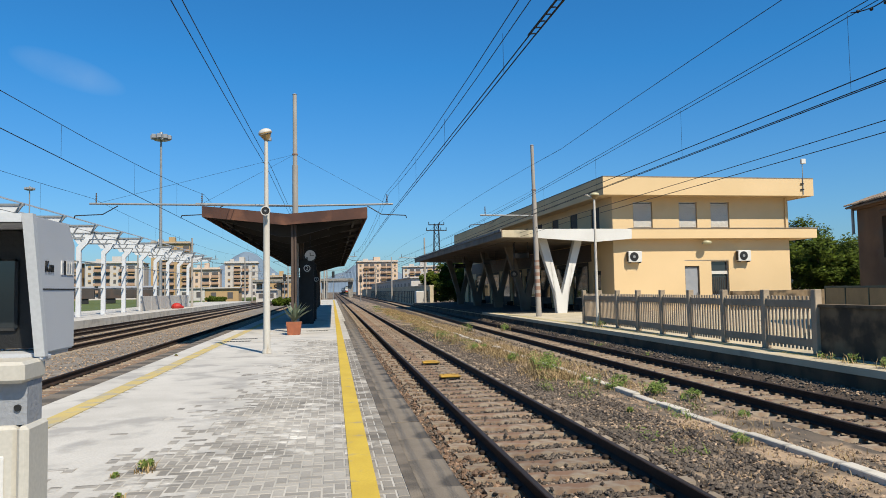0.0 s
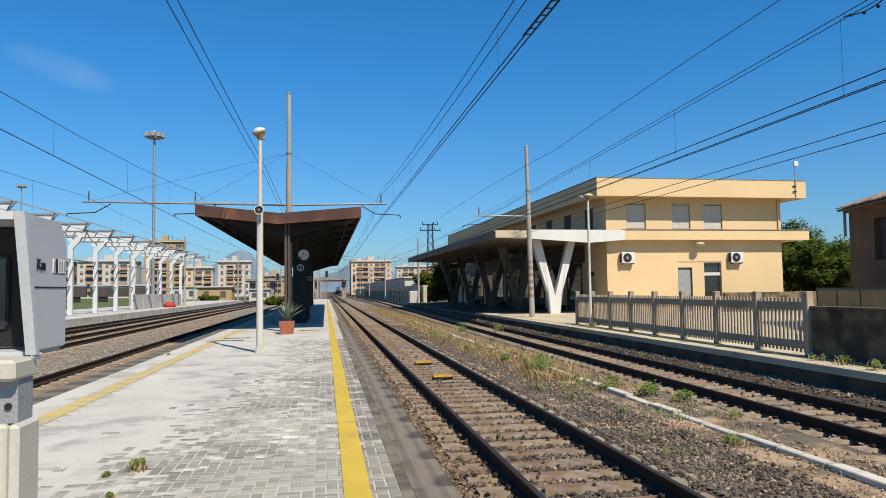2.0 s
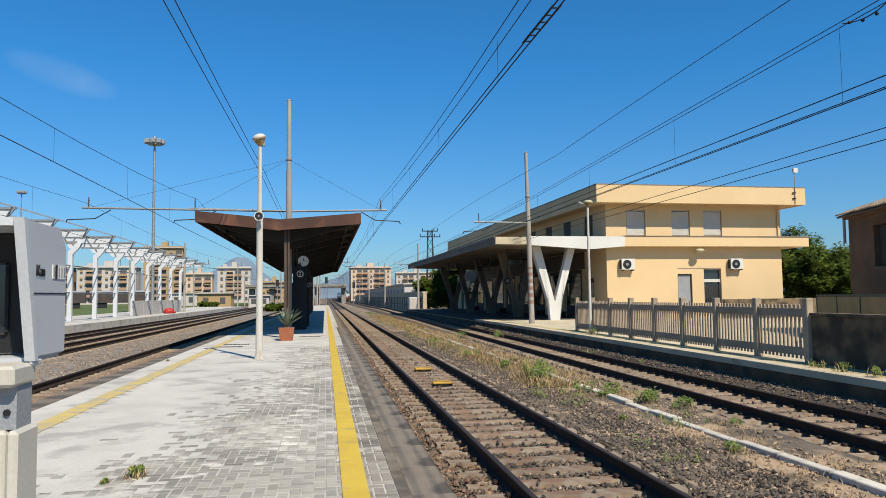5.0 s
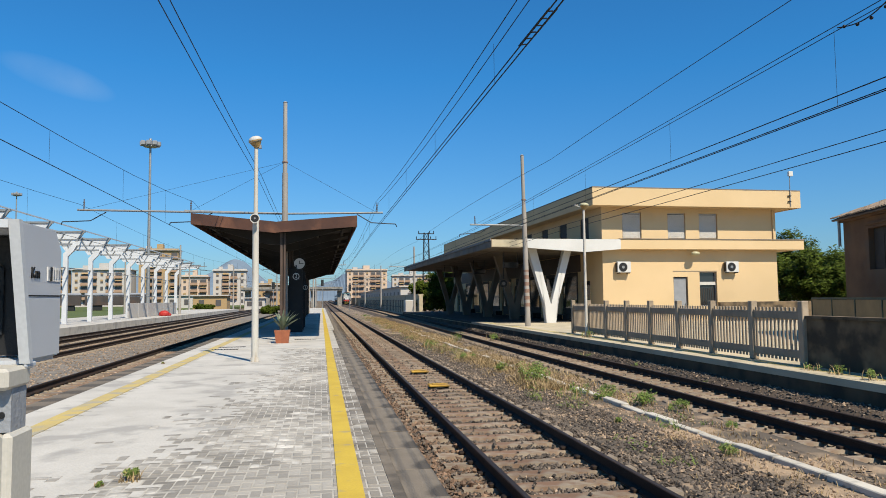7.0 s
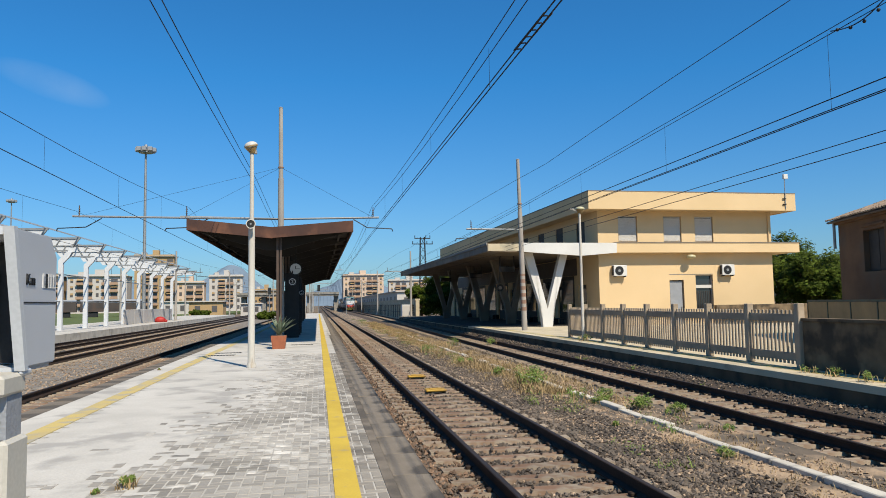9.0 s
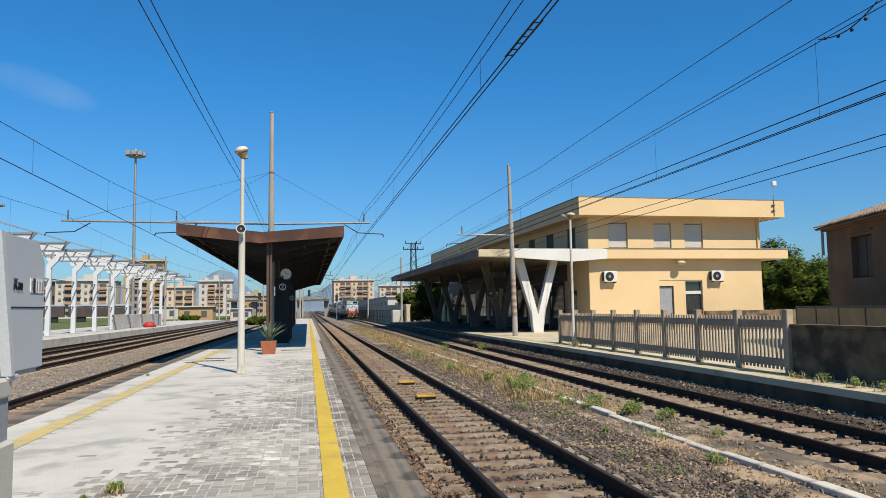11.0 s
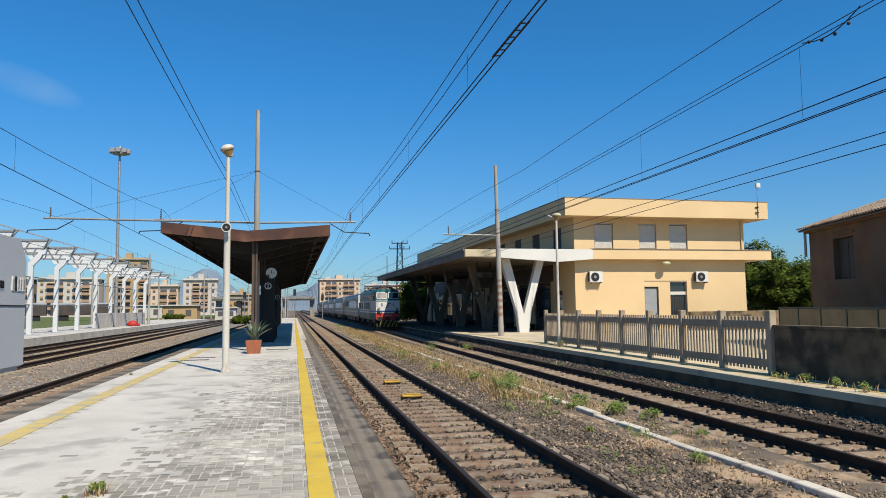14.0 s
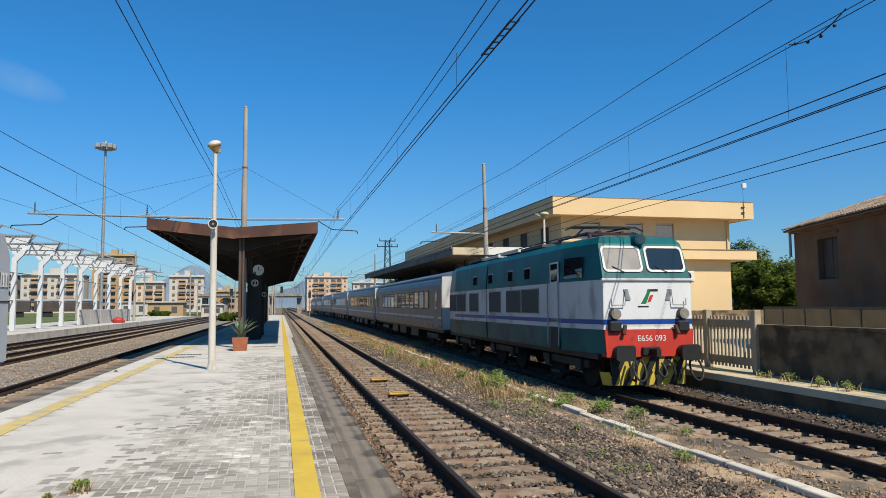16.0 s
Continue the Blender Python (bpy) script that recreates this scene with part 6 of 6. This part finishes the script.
t = thing("relay_cabinet", pose(12.3, 101, -0.2), "white trackside relay cabinet", "cabinet")
part("case", box(B(), -0.7, 0.7, -0.4, 0.4, 0, 2.1, 0.03), WHITE, t)
part("door", box(B(), -0.62, 0.62, -0.42, -0.4, 0.1, 2.0), FLAT_B, t)

# ---- clay tiles on the old house ----
tile = B()
n = 5
prof = [(0.10 * math.cos(math.pi * k / n), 0.07 * math.sin(math.pi * k / n)) for k in range(n + 1)]
v0 = [tile.verts.new((0, x, z)) for x, z in prof]
v1 = [tile.verts.new((0.46, x * 0.85, z * 0.85)) for x, z in prof]
for k in range(n):
    tile.faces.new((v0[k], v0[k + 1], v1[k + 1], v1[k]))
tile.faces.new(v0[::-1])
tile_me = mesh_of("roof_tile", tile, TILE)
slope = math.atan2(1.64, 4.85)
verts, faces = [], []
tv = [v.co.copy() for v in tile_me.vertices]
tf = [tuple(p.vertices) for p in tile_me.polygons]
count = 0
for i in range(12):
    for j in range(68):
        u, y = i * 0.43, 0.15 - j * 0.212
        m = pose(-0.42 + u * math.cos(slope), y, 4.77 + u * math.sin(slope) + rnd.uniform(0, 0.02), rnd.uniform(-3, 3), -math.degrees(slope) + rnd.uniform(-2, 2), rnd.uniform(-3, 3))
        if i < 5 and j < 58:
            piece("roof_tile", tile_me, hs, m)
        else:
            o = len(verts)
            verts += [m @ v for v in tv]
            faces += [tuple(o + k for k in f) for f in tf]
stuff("roof_tiles", verts, faces, TILE, "worn clay roof tiles", "", hs)
bm = B()
box(bm, -0.03, 0.03, 0, 14, 1.55, 1.62), box(bm, -0.03, 0.03, 0, 14, 0.5, 0.56)
for k in range(8):
    box(bm, -0.03, 0.03, k * 2.0, k * 2.0 + 0.06, 0, 1.6)
GREENP = mat("dark_green_fence_paint", (0.023, 0.047, 0.035), (0.016, 0.031, 0.023), 3.0, 0.6)
gt = thing("green_railing", pose(14.6, 12.0, DECK, 0, 0, -18), "dark green steel railing behind the yard wall", "railing")
part("railing_frame", bm, GREENP, gt)
INFILL = mat("dull_infill", (0.281, 0.203, 0.101), (0.187, 0.136, 0.07), 1.2, 0.9, bump=0.4)
for k in range(7):
    part("infill_panel", box(B(), -0.012, 0.012, k * 2.0 + 0.08, k * 2.0 + 1.98, 0.58, 1.54), INFILL, gt, "dull dark infill panel")

# ---- plants ----


def tuft(verts, faces, x, y, z, h, n, spread, r, lean=0.5):
    for _ in range(n):
        a = r.uniform(0, 6.283)
        d, s = Vector((math.cos(a), math.sin(a), 0)), Vector((-math.sin(a), math.cos(a), 0))
        p = Vector((x + r.uniform(-spread, spread), y + r.uniform(-spread, spread), z))
        hh, ww, ll = h * r.uniform(0.5, 1.1), h * r.uniform(0.018, 0.035) + 0.003, lean * r.uniform(0.1, 1.0)
        o = len(verts)
        mid, tip = p + d * hh * ll * 0.35 + Vector((0, 0, hh * 0.6)), p + d * hh * ll + Vector((0, 0, hh))
        verts += [p - s * ww, p + s * ww, mid + s * ww * 0.8, mid - s * ww * 0.8, tip]
        faces += [(o, o + 1, o + 2, o + 3), (o + 3, o + 2, o + 4)]


def leafy(verts, faces, c, rad, n, size, r):
    for _ in range(n):
        d = Vector((r.gauss(0, 1), r.gauss(0, 1), r.gauss(0, 0.8)))
        p = Vector(c) + d.normalized() * rad * r.random() ** 0.45
        u = Vector((r.gauss(0, 1), r.gauss(0, 1), r.gauss(0, 1))).normalized()
        w = u.orthogonal().normalized()
        s = size * r.uniform(0.6, 1.3)
        o = len(verts)
        verts += [p - u * s, p + w * s * 0.45, p + u * s, p - w * s * 0.45]
        faces += [(o, o + 1, o + 2, o + 3)]


def weed(x, y, z, h, n, label, straw=0.2):
    t = thing("weed", pose(x, y, z), label, "weed", "weeds by the tracks")
    r = random.Random(int(x * 971 + y * 37))
    v, f = [], []
    for _ in range(n):
        a, q = r.uniform(0, 6.28), h * r.uniform(0, 0.75)
        c = (q * math.cos(a), q * math.sin(a) * 1.2, h * r.uniform(0.25, 0.75))
        leafy(v, f, c, h * r.uniform(0.2, 0.45), r.randint(24, 56), 0.017 + h * 0.03 * r.uniform(0.6, 1.4), r)
    me = bpy.data.meshes.new("foliage")
    me.from_pydata(v, [], f)
    me.materials.append(WEED)
    ob = tagged(new("foliage", me), kind="stuff")
    ob.parent = t
    v, f = [], []
    tuft(v, f, 0, 0, 0, h * 0.9, int(6 + 50 * straw), h * 0.75, r, 1.3)
    me = bpy.data.meshes.new("dry_stalk")
    me.from_pydata(v, [], f)
    me.materials.append(STRAW)
    ob = tagged(new("dry_stalk", me), kind="stuff")
    ob.parent = t


GREENW = "bushy green weed with dry stems growing in the gravel"
for x, y, h, n in ((5.7, 18.9, 0.62, 20), (6.55, 14.1, 0.36, 16), (6.9, 13.2, 0.28, 10), (6.3, 15.4, 0.34, 10), (5.98, 15.2, 0.22, 6), (5.69, 9.5, 0.2, 6), (5.79, 16.0, 0.34, 7), (5.4, 21.5, 0.35, 7), (5.2, 26.0, 0.4, 7), (4.9, 33.0, 0.45, 8), (7.1, 38.0, 0.5, 8), (6.8, 11.4, 0.18, 4), (5.2, 12.2, 0.14, 4)):
    weed(x, y, -0.24, h, n, GREENW)
for x, y, h, n in ((11.0, 14.0, 0.24, 6), (10.9, 12.9, 0.26, 6), (10.95, 12.2, 0.22, 5), (11.05, 14.9, 0.2, 4), (11.3, 29.5, 0.35, 5)):
    weed(x, y, DECK, h, n, "small green weed in the station platform paving")
for x, y, h, n in ((-1.72, 7.1, 0.12, 4), (-1.95, 6.95, 0.05, 3), (-1.7, 6.2, 0.05, 2), (-4.1, 20.0, 0.06, 2)):
    weed(x, y, TOP - 0.01, h, n, "small dry weed in the platform paving joints", 0.9)
for x, y, h, n in ((10.3, 27.0, 0.4, 6), (10.25, 18.0, 0.25, 5), (10.28, 22.6, 0.3, 4), (9.6, 40.0, 0.5, 9)):
    weed(x, y, -0.45, h, n, "green weed at the foot of the platform face")

r = random.Random(11)
v, f = [], []
for _ in range(3000):
    y = 7 + 85 * r.random() ** 1.25
    band = r.random()
    x = (r.gauss(5.4, 0.42) if band < 0.55 else r.gauss(6.2, 0.22) if band < 0.8 else r.gauss(6.75, 0.25)) + 0.006 * (y - 10)
    if y < 15 and r.random() < 0.55:
        continue
    if noise.noise(Vector((x * 0.9, y * 0.35, 3))) < -0.12 or not 4.4 < x < 7.2:
        continue
    tuft(v, f, x, y, -0.25, r.uniform(0.05, 0.20) * (0.6 if y < 17 else 1.0), 15, 0.18, r, 1.6)
for _ in range(1900):
    y = 17 + 60 * r.random() ** 1.3
    x = r.gauss(5.55, 0.4) + 0.006 * (y - 10)
    if 4.8 < x < 6.9 and noise.noise(Vector((x * 0.8, y * 0.22, 6))) > -0.2:
        tuft(v, f, x, y, -0.25, r.uniform(0.08, 0.26), 14, 0.22, r, 1.3)
stuff("dry_grass", v, f, STRAW, "dry yellow grass tufts between the tracks", "grass")
v, f = [], []
for _ in range(900):
    y = 9 + 100 * r.random() ** 1.2
    x = r.gauss(5.2, 0.7) + 0.006 * (y - 10)
    if noise.noise(Vector((x * 0.7, y * 0.25, 9))) < 0.0 or not 4.5 < x < 7.1:
        continue
    tuft(v, f, x, y, -0.25, r.uniform(0.05, 0.2), 8, 0.14, r, 1.6)
    leafy(v, f, (x, y, -0.2), r.uniform(0.06, 0.15), 14, 0.022, r)
stuff("green_grass", v, f, WEED, "green grass tufts between the tracks", "grass")


def tree(x, y, z, h, w, seed, label):
    t = thing("tree", pose(x, y, z), label, "tree", "trees behind the station")
    r = random.Random(seed)
    b = B()
    rod(b, (0, 0, -0.3), (0, 0, h * 0.45), 0.22, 0.12, 9)
    tips = []
    for k in range(9):
        a, q = k * 0.7 + r.uniform(-0.3, 0.3), r.uniform(0.35, 1.0)
        tip = (w * 0.5 * q * math.cos(a), w * 0.5 * q * math.sin(a), h * r.uniform(0.5, 0.92))
        rod(b, (0, 0, h * r.uniform(0.2, 0.42)), tip, 0.08, 0.02, 6)
        tips.append(tip)
    part("trunk", b, BARK, t)
    v, f = [], []
    for tip in tips:
        for _ in range(9):
            c = Vector(tip) + Vector((r.gauss(0, w * 0.13), r.gauss(0, w * 0.13), r.gauss(0, h * 0.09)))
            leafy(v, f, c, w * r.uniform(0.08, 0.16), 150, 0.17, r)
    for _ in range(26):
        c = Vector((r.gauss(0, w * 0.26), r.gauss(0, w * 0.26), h * r.uniform(0.12, 0.6)))
        leafy(v, f, c, w * 0.15, 150, 0.17, r)
    me = bpy.data.meshes.new("crown")
    me.from_pydata(v, [], f)
    me.materials.append(LEAF)
    new("crown", me).parent = t


for k, (x, y, h, w) in enumerate(((47.5, 68, 7.9, 6.5), (50.5, 66, 6.6, 6.5), (53.5, 68, 6.2, 6.0), (49, 61, 5.4, 6.0), (45, 60, 5.2, 5.0), (53, 60, 6.6, 5.5), (57, 66, 7.0, 6))):
    tree(x, y, 0, h, w, 40 + k, "leafy dark green tree behind the station")
for k, (x, y, h, w) in enumerate(((17.5, 102, 5.5, 5), (20, 108, 6.5, 6), (15.8, 110, 4.5, 4.5), (23, 118, 7, 6))):
    tree(x, y, 0, h, w, 70 + k, "leafy green tree beyond the platform end")
for k, (x, y, h, w) in enumerate(((-8.6, 124, 1.3, 2.4), (-24, 156, 1.5, 3.2), (-35, 168, 1.9, 3.6))):
    tree(x, y, -0.4, h, w, 90 + k, "low green shrub in the yard")

# ---- ballast stones ----


def stones(name, n, place, smin, smax, material, label, seed, parent=None):
    rs = np.random.RandomState(seed)
    base = np.array([(1, 0, 0), (0, 1, 0), (-1, 0, 0), (0, -1, 0), (0, 0, 0.8), (0, 0, -0.8)])
    tri = np.array([(0, 1, 4), (1, 2, 4), (2, 3, 4), (3, 0, 4), (1, 0, 5), (2, 1, 5), (3, 2, 5), (0, 3, 5)])
    c = place(rs, n)
    n = len(c)
    s = rs.uniform(smin, smax, (n, 1, 1)) * rs.uniform(0.65, 1.25, (n, 1, 3))
    p = base[None] * s * rs.uniform(0.7, 1.3, (n, 6, 1))
    a, bb = rs.uniform(0, 6.28, n), rs.uniform(-0.6, 0.6, n)
    ca, sa, cb, sb = np.cos(a)[:, None], np.sin(a)[:, None], np.cos(bb)[:, None], np.sin(bb)[:, None]
    x, y, z = p[..., 0] * cb - p[..., 2] * sb, p[..., 1], p[..., 0] * sb + p[..., 2] * cb
    pts = np.stack([x * ca - y * sa, x * sa + y * ca, z], -1) + c[:, None]
    fs = (tri[None] + 6 * np.arange(n)[:, None, None]).reshape(-1, 3)
    return stuff(name, pts.reshape(-1, 3).tolist(), fs.tolist(), material, label, "" if parent else "gravel", parent)


def bed_near(rs, n):
    y = 3.5 + 42 * rs.random_sample(n) ** 1.5
    x = rs.uniform(1.1, 5.5, n)
    z = np.where(np.abs(x - 2.83) < 1.5, -0.222, -0.212) + rs.uniform(-0.012, 0.018, n)
    on = (np.abs((y - 0.0 + 3.0 + 0.3) % 0.6 - 0.3) < 0.13) & (np.abs(x - 2.83) < 1.22)
    keep = ~on | (rs.random_sample(n) < 0.04)
    z = np.where(on, -0.165, z)
    rail = (np.abs(np.abs(x - 2.83) - 0.7525) < 0.08)
    keep &= ~rail
    return np.stack([x, y, z], 1)[keep]


def bed_far(rs, n):
    y = 6 + 46 * rs.random_sample(n) ** 1.3
    xc = 8.78 + 0.55 * np.tanh((y - 6) / 26)
    dx = rs.uniform(-2.1, 1.6, n)
    on = (np.abs((y + 3.3) % 0.6 - 0.3) < 0.13) & (np.abs(dx) < 1.22)
    rail = np.abs(np.abs(dx) - 0.7525) < 0.08
    keep = (~on | (rs.random_sample(n) < 0.03)) & ~rail
    z = np.where(on, -0.365, -0.445 - np.clip(-dx - 1.55, 0, 1) * 0.45 + np.interp(dx, (0.9, 0.95, 1.3, 1.62), (0, 0.04, 0.26, 0.32)) + rs.uniform(-0.012, 0.02, n))
    u = np.clip((y - 28) / 100, 0, 1)
    return np.stack([xc + dx, y, z + 0.40 * u * u * (3 - 2 * u)], 1)[keep]


def strip(rs, n):
    y = 4 + 40 * rs.random_sample(n) ** 1.4
    x = rs.uniform(4.9, 7.0, n)
    keep = rs.random_sample(n) < 0.5 + 0.5 * np.sin(x * 3.1 + y * 0.9) * np.cos(y * 0.6)
    return np.stack([x, y, -0.225 + rs.uniform(-0.015, 0.015, n)], 1)[keep]


stones("ballast_stones", 52000, bed_near, 0.016, 0.042, STONE, "loose grey ballast stones", 1, track_near)
stones("pale_ballast_stones", 4200, bed_near, 0.016, 0.04, PALE_STONE, "pale brown ballast stones", 2, track_near)


def bed_edge(rs, n):
    y = 3.5 + 40 * rs.random_sample(n) ** 1.5
    x = 1.1 + 0.9 * rs.random_sample(n) ** 1.2
    on = (np.abs((y + 3.3) % 0.6 - 0.3) < 0.13) & (x > 1.6)
    return np.stack([x, y, np.where(on, -0.165, -0.212) + rs.uniform(-0.01, 0.015, n)], 1)[~on | (rs.random_sample(n) < 0.1)]


RUST_STONE = mat("rust_stained_stone", (0.20, 0.125, 0.08), (0.115, 0.072, 0.048), 1.2, 0.9, bump=0.3, island=0.5)
stones("rusty_ballast_stones", 5200, bed_edge, 0.02, 0.055, RUST_STONE, "rust-stained ballast stones along the platform edge", 6, track_near)
stones("ballast_stones", 26000, bed_far, 0.02, 0.046, STONE, "loose grey ballast stones", 3, track_far)
stones("pale_ballast_stones", 5000, bed_far, 0.02, 0.046, PALE_STONE, "pale brown ballast stones", 4, track_far)


def yard(rs, n):
    y = 14 + 60 * rs.random_sample(n) ** 1.3
    x = rs.uniform(-16.2, -5.0, n)
    rail = np.minimum.reduce([np.abs(np.abs(x - c) - 0.7525) for c in (-6.2, -11.35, -14.7)]) < 0.09
    return np.stack([x, y, np.full(n, -0.205)], 1)[~rail]


stones("yard_stones", 14000, yard, 0.022, 0.05, PALE_STONE, "pale ballast stones between the far tracks", 8)
stones("gravel", 16000, strip, 0.012, 0.04, PALE_STONE, "pale brown gravel between the tracks", 5)

# ---- herringbone pavers ----
C = 0.1
pav = thing("paving", pose(0, 0, 0), "worn grey herringbone paving blocks on the island platform", "paving", "", "structure")


def paver_mesh(w, d):
    g = 0.0065
    x0, x1, y0, y1, k = g, w - g, g, d - g, 0.005
    v = [(x0, y0, -0.05), (x1, y0, -0.05), (x1, y1, -0.05), (x0, y1, -0.05), (x0, y0, -k), (x1, y0, -k), (x1, y1, -k), (x0, y1, -k), (x0 + k, y0 + k, 0), (x1 - k, y0 + k, 0), (x1 - k, y1 - k, 0), (x0 + k, y1 - k, 0)]
    f = [(0, 1, 5, 4), (1, 2, 6, 5), (2, 3, 7, 6), (3, 0, 4, 7), (4, 5, 9, 8), (5, 6, 10, 9), (6, 7, 11, 10), (7, 4, 8, 11), (8, 9, 10, 11)]
    return v, f


def one_mesh(v, f, material=None):
    me = bpy.data.meshes.new("paver")
    me.from_pydata(v, [], f)
    me.materials.append(material or PAVER)
    return me


KH, KV = paver_mesh(2 * C, C), paver_mesh(C, 2 * C)
MH, MV = one_mesh(*KH), one_mesh(*KV)
DH, DV = one_mesh(*KH, PAVER_DARK), one_mesh(*KV, PAVER_DARK)
dv, df = [], []
verts, faces, near_n = [], [], 0
cv, cf = [], []
for i in range(-36, 8):
    for j in range(24, 252):
        q = (i - j) % 4
        if q not in (0, 2):
            continue
        x, y = i * C, (j if q == 0 else j - 1) * C
        w, d = (2 * C, C) if q == 0 else (C, 2 * C)
        if not (-3.58 <= x and x + w <= 0.70) or not (2.45 < y < 25.0 - d):
            continue
        dz = TOP - 0.0035 + rnd.uniform(-0.0025, 0.001)
        if 5.0 < y < 7.4 and -1.2 < x and near_n < 290:
            near_n += 1
            piece("paver", (MH if q == 0 else MV) if x < 0.2 else (DH if q == 0 else DV), pav, pose(x, y, dz, rnd.uniform(-0.4, 0.4), rnd.uniform(-0.4, 0.4), 0))
            continue
        edge = -2.25 + 1.5 * (1 - math.exp(-max(y - 6.0, 0) / 5.0)) + 0.5 * noise.noise(Vector((y * 0.9, 0, 1)))
        if x + w / 2 + rnd.gauss(0, 0.42) < edge:            # joints filled flush with cement
            o = len(cv)
            cv += [(x + a, y + b, TOP - 0.0045) for a, b in ((0, 0), (w, 0), (w, d), (0, d))]
            cf.append((o, o + 1, o + 2, o + 3))
            continue
        o = len(verts)
        K = KH if q == 0 else KV
        tx, ty = rnd.uniform(-0.006, 0.006), rnd.uniform(-0.006, 0.006)
        vs_, fs_ = (verts, faces) if x < 0.2 else (dv, df)
        o = len(vs_)
        vs_ += [(x + a, y + b, dz + c + a * tx + b * ty) for a, b, c in K[0]]
        fs_ += [tuple(o + k for k in fc) for fc in K[1]]
stuff("pavers", verts, faces, PAVER, "worn grey paving blocks", "", pav)
stuff("dark_pavers", dv, df, PAVER_DARK, "dark worn paving blocks beside the platform edge", "", pav)

stuff("filled_pavers", cv, cf, PLATFORM, "paving blocks with joints filled by pale cement", "", pav)

# ---- what moves ----
SPEED, ARRIVE = 28.1, 16.6       # metres a second; where the locomotive's front stands at the end


def motions():
    for ob, behind, length in TRAIN:
        rows = []
        for k in range(33):
            t = k * 0.5
            y = ARRIVE + SPEED * (16.0 - t) + behind
            a, b = Vector((x_far(y) + 0.06, y)), Vector((x_far(y + length) + 0.06, y + length))
            za, zb = z_far(y), z_far(y + length)
            rows.append((t, pose(a.x, a.y, za, math.degrees(math.atan2(zb - za, length)), 0, math.degrees(math.atan2(a.x - b.x, b.y - a.y)))))
        walk(ob, rows)


motions()
